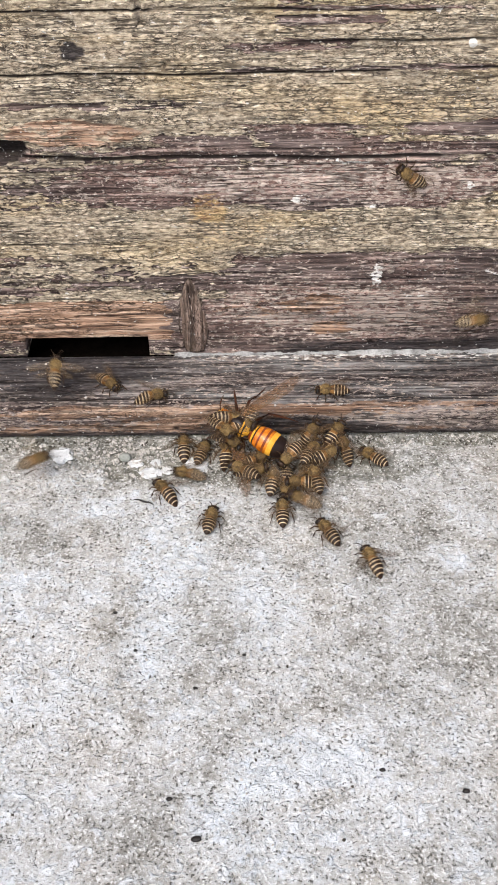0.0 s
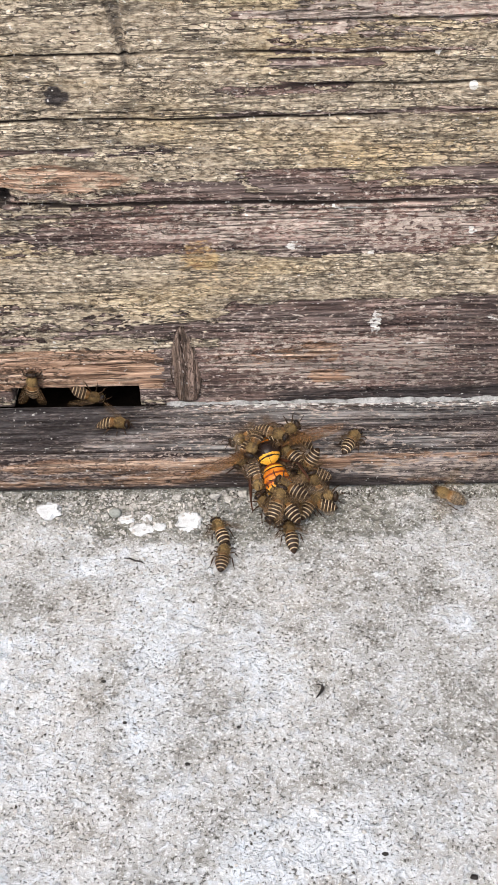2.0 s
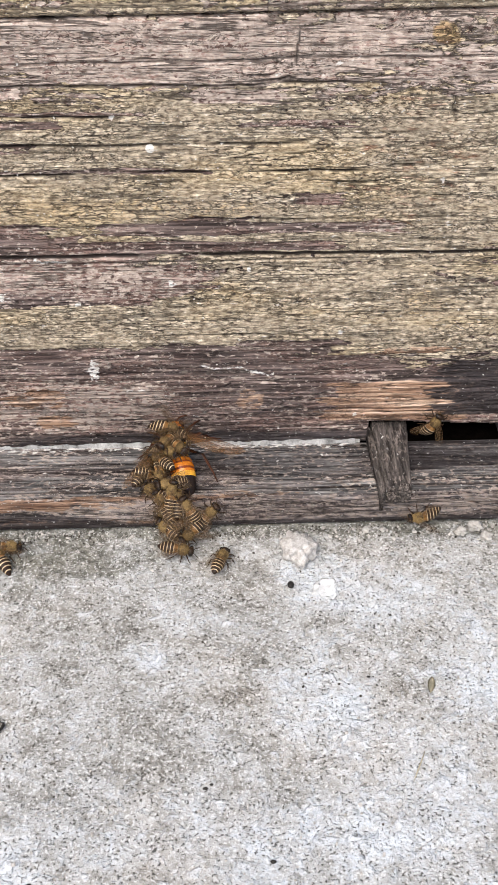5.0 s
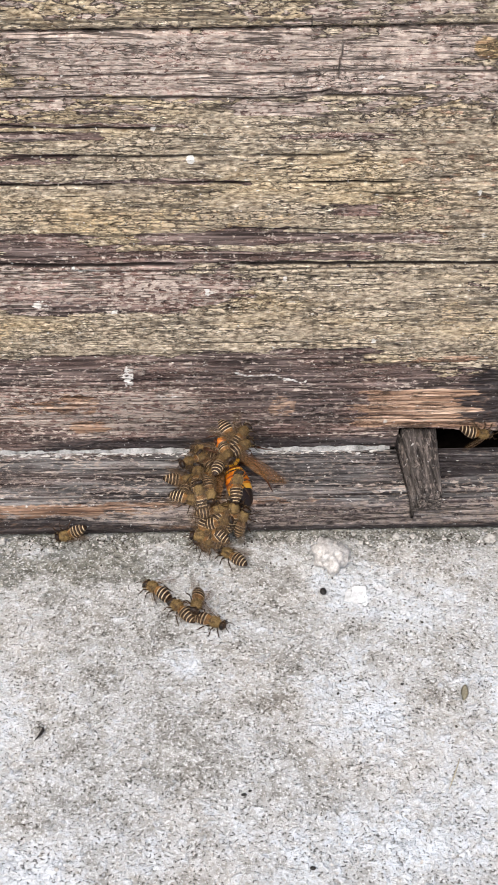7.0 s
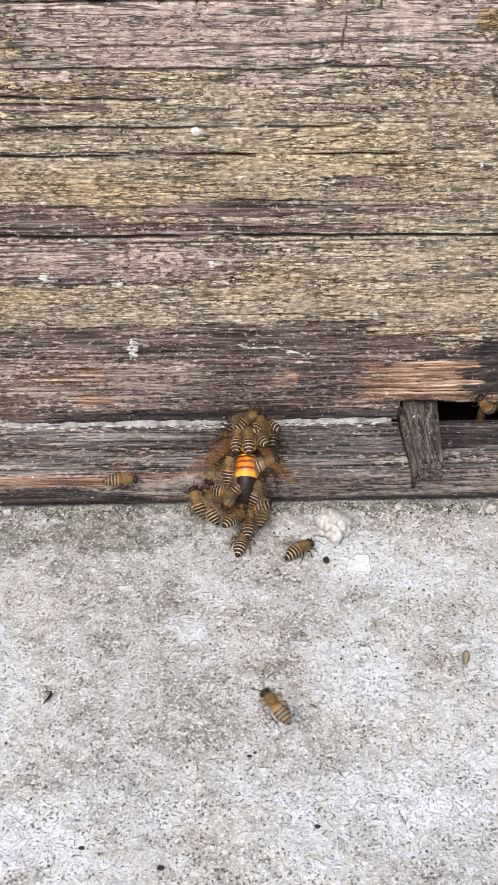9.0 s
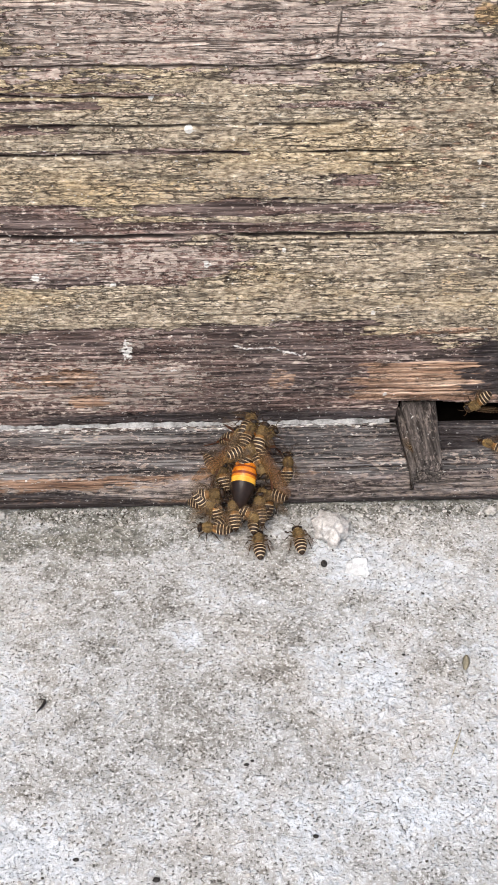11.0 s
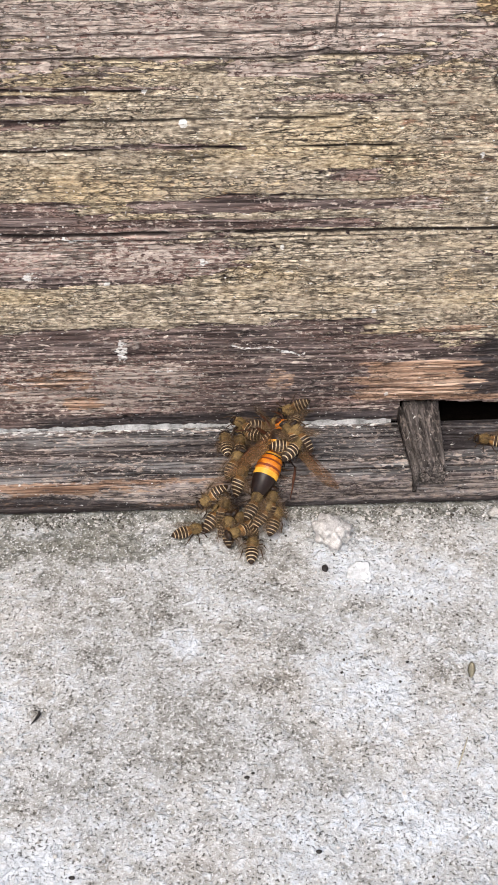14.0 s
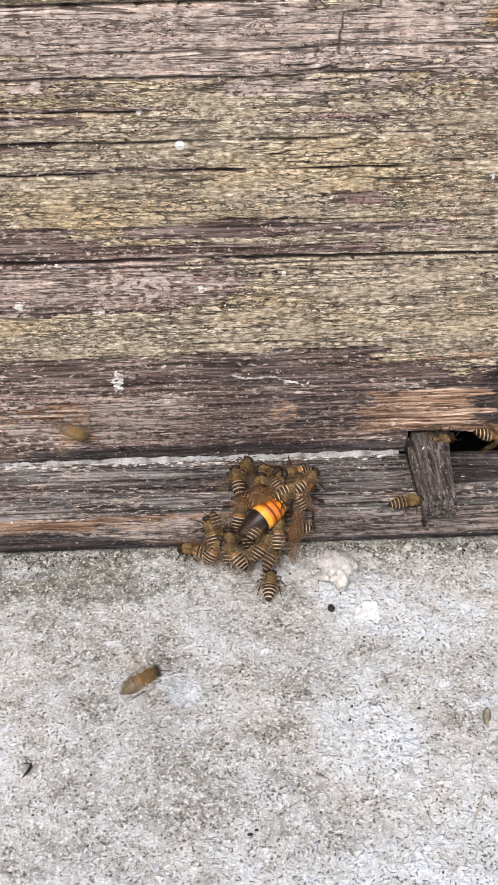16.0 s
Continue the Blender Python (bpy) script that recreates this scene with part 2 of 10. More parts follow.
STONE = mottled("pinkish cement lump", (0.36, 0.325, 0.295), (0.82, 0.795, 0.77), 520, 0.9, 0.0016)
PEBBLE = mottled("grey pebble", (0.2, 0.21, 0.19), (0.36, 0.37, 0.34), 300, 0.7)
GRAINS = mottled("pale grit", (0.22, 0.205, 0.18), (0.66, 0.63, 0.59), 220, 0.85)
KNOT_WOOD = weathered_wood("brown knot wood", (0.085, 0.058, 0.044), (0.27, 0.195, 0.15), (20, 20, 1), 0.3, 0.2)
# near-black floor colour that paints the shade seen through the slots
SLOT_SHADE = mottled("dark slot shade", (0.002, 0.0018, 0.0015), (0.008, 0.006, 0.005), 200, 0.95, Specular_IOR_Level=0.0)
SOIL = mottled("dark crumbs", (0.02, 0.017, 0.014), (0.10, 0.085, 0.07), 500, 0.9)
HUSK = mottled("black husk", (0.008, 0.007, 0.007), (0.04, 0.034, 0.03), 600, 0.45)
LEAF = mottled("dry leaf", (0.32, 0.285, 0.20), (0.55, 0.50, 0.38), 400, 0.8)
PUTTY = mottled("grey putty", (0.12, 0.118, 0.112), (0.46, 0.455, 0.445), 300, 0.9, 0.0008)
FUR = mottled("tan bee fur", (0.04, 0.025, 0.010), (0.25, 0.165, 0.065), 1300, 0.7, 0.0003, 0.35)
AMBER = mottled("amber bee shell", (0.10, 0.046, 0.014), (0.32, 0.165, 0.052), 900, 0.42, 0.0001, 0.35)
UMBER = mottled("dark brown bee shell", (0.008, 0.005, 0.003), (0.036, 0.017, 0.008), 900, 0.4, 0.0001)
HAIR = mottled("golden bee hair", (0.13, 0.085, 0.036), (0.46, 0.33, 0.155), 1200, 0.8, 0.0002, 0.3)
PALE = mottled("pale bee hair bands", (0.24, 0.17, 0.095), (0.60, 0.48, 0.32), 1400, 0.7, 0.0002, 0.25)
BEE_LEG = mottled("dark bee leg", (0.014, 0.008, 0.005), (0.07, 0.036, 0.016), 900, 0.5, 0.0001)
EYE = mottled("black compound eye", (0.008, 0.007, 0.007), (0.025, 0.02, 0.018), 2500, 0.25, 0.0001)
BEE_WING = membrane("smoky bee wing", (0.16, 0.10, 0.05), 0.16)
BEAT_WING = membrane("beating bee wing", (0.30, 0.20, 0.10), 0.14)
VEIN = mottled("wing vein", (0.05, 0.03, 0.015), (0.12, 0.07, 0.04), 900, 0.5)
HORNET_ORANGE = mottled("orange hornet shell", (0.36, 0.075, 0.006), (0.78, 0.27, 0.022), 380, 0.26, 0.0001, Specular_IOR_Level=0.5)
HORNET_RUST = mottled("rust hornet shell", (0.10, 0.018, 0.005), (0.26, 0.055, 0.012), 420, 0.3, 0.0001)
HORNET_YELLOW = mottled("yellow hornet band", (0.60, 0.27, 0.022), (0.84, 0.46, 0.05), 500, 0.36, 0.0001)
HORNET_BLACK = mottled("black hornet shell", (0.006, 0.004, 0.004), (0.026, 0.014, 0.010), 500, 0.3, 0.0001)
HORNET_BROWN = mottled("brown hornet leg", (0.025, 0.009, 0.005), (0.09, 0.032, 0.014), 500, 0.4, 0.0001)
HORNET_WING = membrane("amber hornet wing", (0.17, 0.085, 0.032), 0.38)


# ---------- helpers for meshes ----------
def lattice(ix, iy, seed):
    """A repeatable random number between 0 and 1 for each pair of whole numbers."""
    h = (ix.astype(np.int64) * 374761393 + iy.astype(np.int64) * 668265263 + seed * 974634777) & 0xFFFFFFFF
    h = ((h ^ (h >> 13)) * 1274126177) & 0xFFFFFFFF
    return ((h ^ (h >> 16)) & 0xFFFFFF) / float(0xFFFFFF)


def grain_noise(x, y, seed=0):
    """Smooth value noise from -1 to 1."""
    fx, fy = np.floor(x), np.floor(y)
    u, v = x - fx, y - fy
    u, v = u * u * u * (u * (u * 6 - 15) + 10), v * v * v * (v * (v * 6 - 15) + 10)
    a, b = lattice(fx, fy, seed), lattice(fx + 1, fy, seed)
    c, d = lattice(fx, fy + 1, seed), lattice(fx + 1, fy + 1, seed)
    return 2 * ((a * (1 - u) + b * u) * (1 - v) + (c * (1 - u) + d * u) * v) - 1


def cloud_noise(x, y, seed=0, octaves=4, gain=0.55):
    total, size, norm = 0, 1.0, 0
    for k in range(octaves):
        total = total + size * grain_noise(x * 2**k, y * 2**k, seed + 17 * k)
        norm += size
        size *= gain
    return total / norm


def step(a, b, x):
    t = np.clip((x - a) / (b - a), 0, 1)
    return t * t * (3 - 2 * t)


def blob(x, z, cx, cz, rx, rz, seed=5):
    """A soft-edged uneven patch round (cx, cz)."""
    wob = 0.35 * cloud_noise(x / rx * 1.3, z / rz * 1.3, seed, 3)
    return 1 - step(0.6, 1.15, np.hypot((x - cx) / rx, (z - cz) / rz) + wob)


def slab(x, z, x0, x1, z0, z1, seed=5, ragged=3.0):
    """A patch with long level edges and ragged ends."""
    ex = ragged * 2.2 * cloud_noise(x / 12, z / 1.6, seed, 3)
    ez = 0.9 * cloud_noise(x / 9, z / 3, seed + 1, 3)
    inside = np.minimum(np.minimum(x - x0, x1 - x) + ex, np.minimum(z - z0, z1 - z) * 3 + ez * 3)
    return step(-0.8, 1.6, inside)


def sheet(name, places, keep=None, attrs=None, material=None, parent=None, rim=None):
    """A mesh from a grid of places (n, m, 3) in mm; rim: a shift in mm by which open edges are drawn back into thickness."""
    n, m, _ = places.shape
    index = np.arange(n * m).reshape(n, m)
    quads = np.stack([index[:-1, :-1], index[:-1, 1:], index[1:, 1:], index[1:, :-1]], -1).reshape(-1, 4)
    if keep is not None:
        quads = quads[keep.ravel()]
    verts = places.reshape(-1, 3) * MM
    if rim is not None:
        edges = np.concatenate([quads[:, [k, (k + 1) % 4]] for k in range(4)])
        key = np.sort(edges, 1)
        _, first, count = np.unique(key[:, 0] * (n * m) + key[:, 1], return_index=True, return_counts=True)
        outer = edges[first[count == 1]]
        used, back = np.unique(outer, return_inverse=True)
        back = back.reshape(outer.shape) + len(verts)
        more = verts[used].copy()
        more[:, 1] = rim * MM
        quads = np.concatenate([quads, np.stack([outer[:, 1], outer[:, 0], back[:, 0], back[:, 1]], -1)])
        verts = np.concatenate([verts, more])
    mesh = bpy.data.meshes.new(name)
    mesh.vertices.add(len(verts))
    mesh.vertices.foreach_set("co", verts.ravel())
    mesh.loops.add(quads.size)
    mesh.loops.foreach_set("vertex_index", quads.ravel().astype(np.int32))
    mesh.polygons.add(len(quads))
    mesh.polygons.foreach_set("loop_start", np.arange(0, quads.size, 4, dtype=np.int32))
    mesh.update(calc_edges=True)
    mesh.validate()
    for key, values in (attrs or {}).items():
        data = np.zeros(len(verts), np.float32)
        data[: n * m] = np.clip(values, 0, 1).ravel()
        # drawn-back edges are coloured dark, standing in for shade in the openings
        data[n * m :] = 0.95 if key == "stain_and_shade" else 0.0
        mesh.attributes.new(key, "FLOAT", "POINT").data.foreach_set("value", data)
    mesh.polygons.foreach_set("use_smooth", np.ones(len(mesh.polygons), bool))
    ob = new(name, mesh)
    if material:
        mesh.materials.append(material)
    ob.parent = parent
    return ob


def part(name, bm, material, parent=None, label="", smooth=True):
    """Link a bmesh as one mesh object under a thing or a part. material: one, or a list of them."""
    bmesh.ops.recalc_face_normals(bm, faces=bm.faces)
    mesh = bpy.data.meshes.new(name)
    for f in bm.faces:
        f.smooth = smooth
    bm.to_mesh(mesh)
    bm.free()
    for m in material if isinstance(material, list) else [material]:
        mesh.materials.append(m)
    ob = new(name, mesh)
    ob.parent = parent
    if label:
        tagged(ob, label)
    return ob


def box(x0, x1, y0, y1, z0, z1, bevel=0.8):
    bm = bmesh.new()
    bmesh.ops.create_cube(bm, size=1)
    for v in bm.verts:
        v.co = Vector(((x0 + x1) / 2 + v.co.x * (x1 - x0), (y0 + y1) / 2 + v.co.y * (y1 - y0), (z0 + z1) / 2 + v.co.z * (z1 - z0))) * MM
    if bevel:
        bmesh.ops.bevel(bm, geom=bm.edges, offset=bevel * MM, segments=2, affect="EDGES")
    return bm


def lump(rx, ry, rz, seed, rough=0.25, detail=2, flat=0.0):
    """A broken stone or flake, with its base near z = 0; mm."""
    bm = bmesh.new()
    bmesh.ops.create_icosphere(bm, subdivisions=detail, radius=1)
    off = Vector((seed * 3.1, seed * 1.7, seed * 0.9))
    for v in bm.verts:
        k = 1 + rough * noise.noise(v.co * 1.6 + off) + rough * 0.6 * noise.noise(v.co * 3.7 + off) + rough * 0.35 * noise.noise(v.co * 8.1 + off)
        c = v.co * k
        if flat:
            c.z = max(min(c.z, flat), -flat)
        v.co = Vector((c.x * rx, c.y * ry, c.z * rz)) * MM
    low = min(v.co.z for v in bm.verts)
    for v in bm.verts:
        v.co.z -= low
    return bm


def tube(bm, points, radii, sides=6, mat=0):
    """A tapered tube through points (mm) into bm."""
    rings, points = [], [Vector(p) for p in points]
    for k, p in enumerate(points):
        way = (points[min(k + 1, len(points) - 1)] - points[max(k - 1, 0)]).normalized()
        side = way.orthogonal().normalized()
        up = way.cross(side)
        r = radii[k] if isinstance(radii, (list, tuple)) else radii
        rings.append([bm.verts.new((p + (side * math.cos(a) + up * math.sin(a)) * r) * MM) for a in (2 * math.pi * j / sides for j in range(sides))])
    for a, b in zip(rings, rings[1:]):
        for j in range(sides):
            bm.faces.new((a[j], a[(j + 1) % sides], b[(j + 1) % sides], b[j])).material_index = mat
    for ring in (rings[0], rings[-1]):
        bm.faces.new(ring).material_index = mat
    return bm


# ---------- the place ----------
XS = np.concatenate([[-240, -210, -185], np.arange(-168, 116, 0.6), [130, 150, 170]])


STRIPS = ((-74, -53, 118.6, 122), (-82, -39, 112.6, 114.4), (-68, -35, 92.7, 97.6), (-94, -71, 89.5, 94), (-61, -40, 68, 77.5), (-104, -87, 77, 83), (-140, -108, 102.2, 104.4),
          (-34, 6, 86.8, 91), (-56, -36, 119, 123), (20, 38, 126.4, 128.8), (-55, -4, 130, 131.4), (-60, -26, 88.4, 93), (-59, -25, 69, 82.5), (-9, 7, 112.7, 115), (-65, -42, 47.3, 50.5),
          (30, 53, 102.5, 107), (37, 53, 126, 129), (2, 29, 97, 99.5), (-136, -119, 122.3, 125), (-70, -23, 139.6, 141.4), (-20, 75, 93, 97.4), (-22, 52, 87.6, 91), (8, 35, 133.5, 138), (21, 54, 51, 55.5), (-22, -3, 68, 79), (-116, -105, 101, 104.6), (-104, -84, 101.6, 105), (-60, -30, 126.5, 129), (-36, 2, 112.8, 115))


def wood_field(x, z):
    """Height (mm, out of the board) and wear of the front board at x, z (mm)."""
    warp = 1.6 * cloud_noise(x / 70, z / 30, 3, 3)
    curl = -14 * step(20, 95, x) * step(118, 160, z)            # the grain bends upward near a knot
    zz = z + warp + curl * 0.9
    h = 0.35 * cloud_noise(x / 45, z / 14, 11, 3)
    h += 0.24 * cloud_noise(x / 26, zz / 1.5, 21, 4) + 0.10 * cloud_noise(x / 9, zz / 0.7, 31, 2)
    # paint: broad bands along the grain, broken into flakes
    band = cloud_noise(x / 75, zz / 8.5, 41, 3)
    flake = cloud_noise(x / 11, zz / 2.6, 51, 4)
    paint = 0.62 + 0.40 * band + 0.36 * flake
    edge = 2.2 * cloud_noise(x / 14, z / 4, 57, 4)               # ragged borders of the painted bands
    paint += 0.22 * step(90, 93, z + edge) * step(137, 133, z + edge) + 0.30 * step(52, 55, z + edge) * step(71, 68, z + edge)
    paint -= 0.45 * step(69, 72, z + edge) * step(91, 88, z + edge) * step(-115, -90, x + 3 * edge) * step(35, -5, x + 6 * edge)
    low = 53.5 - 11 * step(-30, 45, x + 5 * edge)                   # the lowest band of paint reaches further down to one side
    paint -= 0.85 * step(low + 1.5 + 9 * step(-30, 15, x), low - 1.5 - 3 * step(-30, 15, x), z + 1.6 * edge) * step(-82, -68, x + 3 * edge)
    paint += 0.16 * step(30, 75, z) + 0.16 * step(95, 110, z) - 0.25 * step(128, 150, z) * step(-90, -30, x)
    paint -= 0.55 * blob(x, z, -20, 43, 95, 9, 61) + 0.5 * blob(x, z, -60, 76, 75, 9, 62) + 0.45 * blob(x, z, -70, 92, 60, 6, 63)
    paint -= 0.75 * blob(x, z, -30, 24, 100, 11, 64) + 0.5 * blob(x, z, 5, 148, 60, 9, 65)
    paint += 0.55 * blob(x, z, -72, 58, 20, 12, 66) + 0.4 * blob(x, z, -5, 62, 60, 8, 67) + 0.45 * blob(x, z, -20, 104, 70, 9, 68)
    paint += 0.5 * blob(x, z, -110, 118, 40, 14, 69) - 0.3 * blob(x, z, -130, 80, 28, 10, 70)
    paint -= 0.42 * step(120, 134, z) * step(-80, -45, x) + 0.25 * step(60, 100, x) * step(40, 60, z) * step(100, 80, z)
    rose = 1.0 * step(126, 138, z) * step(-85, -50, x) + 0.7 * blob(x, z, -45, 30, 45, 11, 71) + 0.6 * blob(x, z, -35, 79, 60, 9, 74) + 0.9 * blob(x, z, -128, 94, 28, 7, 72) + 0.6 * blob(x, z, 80, 105, 30, 40, 73)
    # strips from which the paint has gone
    for x0, x1, z0, z1 in STRIPS:
        paint -= 0.95 * slab(x, z, x0, x1, z0, z1, int(x0 + 7 * z0) % 997, 4)
    # cracks along the grain
    crack = np.zeros_like(x)
    thin = np.abs(cloud_noise(x / 55, zz / 4.2, 81, 3))
    crack = np.maximum(crack, 0.85 * (1 - step(0.0, 0.032, thin)) * step(-0.1, 0.3, cloud_noise(x / 30, zz / 6, 91, 2)))
    for z0, slope, x0, x1, wide, deep in ((86.4, 0.0, -200, 170, 0.75, 1.0), (83.8, 0.01, -150, 60, 0.35, 0.7), (89.0, -0.004, -70, 20, 0.4, 0.6),
                                          (113.2, 0.006, -200, 60, 0.5, 0.9), (130.2, -0.006, -200, -10, 0.45, 0.9), (121.5, 0.0, -60, 40, 0.6, 0.8),
                                          (103.0, 0.0, -145, -105, 0.9, 0.7), (139.0, 0.0, -60, 60, 0.5, 0.8), (145.5, 0.012, -90, 90, 0.4, 0.7),
                                          (50.0, 0.0, -72, 60, 0.5, 0.6), (57.5, 0.006, -152, -95, 0.35, 0.8), (42.5, 0.0, -150, 30, 0.35, 0.6),
                                          (34.0, 0.0, -60, 100, 0.3, 0.5), (26.5, -0.004, -80, 100, 0.3, 0.6), (98.0, 0.004, 0, 90, 0.35, 0.7)):
        line = z0 + slope * x + 0.9 * cloud_noise(x / 40, x * 0 + z0, 101, 4) + 0.25 * cloud_noise(x / 6, x * 0 + z0, 111, 2)
        here = (1 - step(wide * 0.45, wide * 1.3, np.abs(z - line))) * step(x0 - 4, x0 + 8, x) * (1 - step(x1 - 8, x1 + 4, x))
        broken = step(-0.75, -0.2, cloud_noise(x / 22, x * 0 + z0, 121, 2))
        crack = np.maximum(crack, deep * here * broken)
        lip = np.exp(-(((z - line + wide * 1.5) / (0.35 + 0.3 * wide)) ** 2)) * step(x0 - 4, x0 + 8, x) * (1 - step(x1 - 8, x1 + 4, x)) * broken
        h += 0.42 * lip * (0.6 + 0.5 * cloud_noise(x / 5, x * 0 + z0, 123, 2))
        paint += 0.2 * lip * (z0 > 45)
    hole = blob(x, z, -142, 90, 10, 2.6, 131)
    split = (1 - step(0.3, 1.0, np.abs(z - 87.0 + 0.01 * (x + 130)))) * step(-160, -150, x) * (1 - step(-122, -118, x))
    crack = np.maximum(crack, np.maximum(hole, split))
    h -= 1.0 * crack + 3.2 * hole + 1.2 * split
    h += 0.3 * np.clip(paint, 0, 1) * (1 - crack)
    # bare orange wood above the entrances
    bare = 0.85 * slab(x, z, -190, -96, 19, 35, 141) + 0.95 * slab(x, z, 52, 98, 21, 37.5, 142, 4) + 0.60 * blob(x, z, -45, 33, 13, 6, 143)
    bare += 0.40 * blob(x, z, -70, 31, 16, 6, 144) + 0.55 * blob(x, z, 25, 31, 6, 5, 145) + 0.60 * blob(x, z, -40, 23.5, 10, 4, 148)
    bare += 0.6 * slab(x, z, 66, 92, 48.6, 51.6, 149, 5) + 0.6 * blob(x, z, -120, 95, 27, 5, 146)
    bare += 0.35 * blob(x, z, 70, 118, 22, 30, 147)
    # a slanting scar of rough bark near the top
    lean = -96.9 -0.16 * (z - 126) + 0.7 * cloud_noise(z / 4, z * 0, 156, 3)
    half = 0.9 + 2.4 * step(124, 154, z)
    scar = (1 - step(0.55, 1.1, np.abs(x - lean) / half + 0.3 * cloud_noise(x / 2, z / 3, 155, 3))) * step(125, 128, z)
    h += 0.9 * np.exp(-(((np.abs(x - lean) - half) / 1.1) ** 2)) * step(126, 130, z) - 1.6 * scar * (0.6 + 0.6 * cloud_noise(x / 1.5, z / 6, 157, 3))
    # dark stains, and shade inside the hole put into the colour
    stain_and_shade = 0.95 * slab(x, z, 89, 200, 23, 46, 151, 5) + 0.4 * slab(x, z, 70, 96, 38, 42, 161, 5) + 0.48 * blob(x, z, 10, 45, 75, 6.5, 152) + 0.42 * blob(x, z, -55, 72, 26, 6, 153)
    stain_and_shade += 0.50 * blob(x, z, 5, 26, 85, 14, 154) + 0.66 * scar + 1.0 * blob(x, z, -117.5, 119.5, 4, 3.6, 156)
    stain_and_shade += 0.35 * blob(x, z, -105, 86, 40, 5, 157) + 0.4 * blob(x, z, 20, 149, 16, 3, 158) + 0.34 * blob(x, z, -35, 153, 50, 4, 159)
    stain_and_shade += 0.5 * blob(x, z, -123, 17, 25, 5, 160) + 1.2 * hole + 0.16 * blob(x, z, 45, 75, 45, 26, 162) + 0.85 * step(19.5, 15.5, z + 0.8 * cloud_noise(x / 9, z / 3, 163, 3)) * step(-75, -50, x)
    # upright knot with a pointed tip
    rise = np.clip((44 - z) / 26, 0, 1.3)
    wide = 4.6 * np.sqrt(rise) + 0.01
    inside = 1 - step(0.75, 1.05, np.abs(x + 87.3 + 0.05 * (z - 30)) / wide)
    inside = inside * step(44, 42, z)
    ring = np.exp(-((np.abs(x + 87.3) - wide - 0.6) / 0.8) ** 2) * step(46, 40, z)
    stain_and_shade += 0.32 * ring + 0.2 * blob(x, z, -87.5, 27, 10, 17, 172)
    paint -= 0.9 * inside
    h -= 0.5 * ring + 0.8 * inside
    for cx, cz, r in ((-117.5, 119.5, 4),):
        h -= 0.8 * blob(x, z, cx, cz, r, r * 1.1, 171)
    lichen = 0.55 * blob(x, z, -80.5, 69.5, 7.5, 5.5, 181) + 0.42 * blob(x, z, -76, 62, 16, 9, 182) + 0.9 * blob(x, z, 76, 153, 5, 4, 183) + 0.42 * blob(x, z, 79, 68, 9, 6, 186)
    lichen += 0.42 * blob(x, z, -15, 102, 50, 6, 184) + 0.3 * blob(x, z, -85, 100, 8, 3, 185)
    crack = np.maximum(crack, 0.8 * (1 - step(0.2, 0.6, np.abs(x - 36 - 0.8 * cloud_noise(z / 3, z * 0, 195, 3)))) * step(143, 146, z) * (1 - step(153, 156, z)))
    white = np.zeros_like(x)
    for cx, cz, rx, rz in ((-26.5, 44, 1.9, 5.0), (0, 76.3, 1.3, 1.2), (-29.3, 69.5, 1.2, 0.9), (-4.9, 120.5, 1.3, 1.6), (24, 81, 1.2, 0.9), (53.4, 57.6, 1.1, 1.2), (60.4, 24, 1.0, 1.0),
                           (48, 145, 1.0, 1.0), (83.5, 96, 1.5, 1.0), (80, 110, 0.9, 1.2), (-15, 130, 0.8, 1.0), (-128, 38.5, 0.8, 0.7), (-70, 96, 3.5, 0.5), (-38, 84.4, 9, 0.7), (-52, 72, 3, 2)):
        white += blob(x, z, cx, cz, rx, rz, int(cx + 300)) * (0.85 if rx < 1.35 else 0.62 if rx < 2 else 0.55)
    squiggle = 45.5 - 0.16 * (x - 8) + 0.7 * np.sin(x / 2.6) + 0.8 * cloud_noise(x / 3, x * 0, 197, 3)
    white += 0.56 * (1 - step(0.3, 0.85, np.abs(z - squiggle))) * step(6, 10, x) * (1 - step(32, 37, x))
    white += 0.42 * blob(x, z, -12, 39, 8, 7, 198) * step(0.1, 0.5, cloud_noise(x / 2.5, z / 1.3, 199, 3))
    return h, {"rose": rose, "white": white, "paint": paint, "bare": bare, "stain_and_shade": stain_and_shade, "lichen": lichen, "crack": crack}


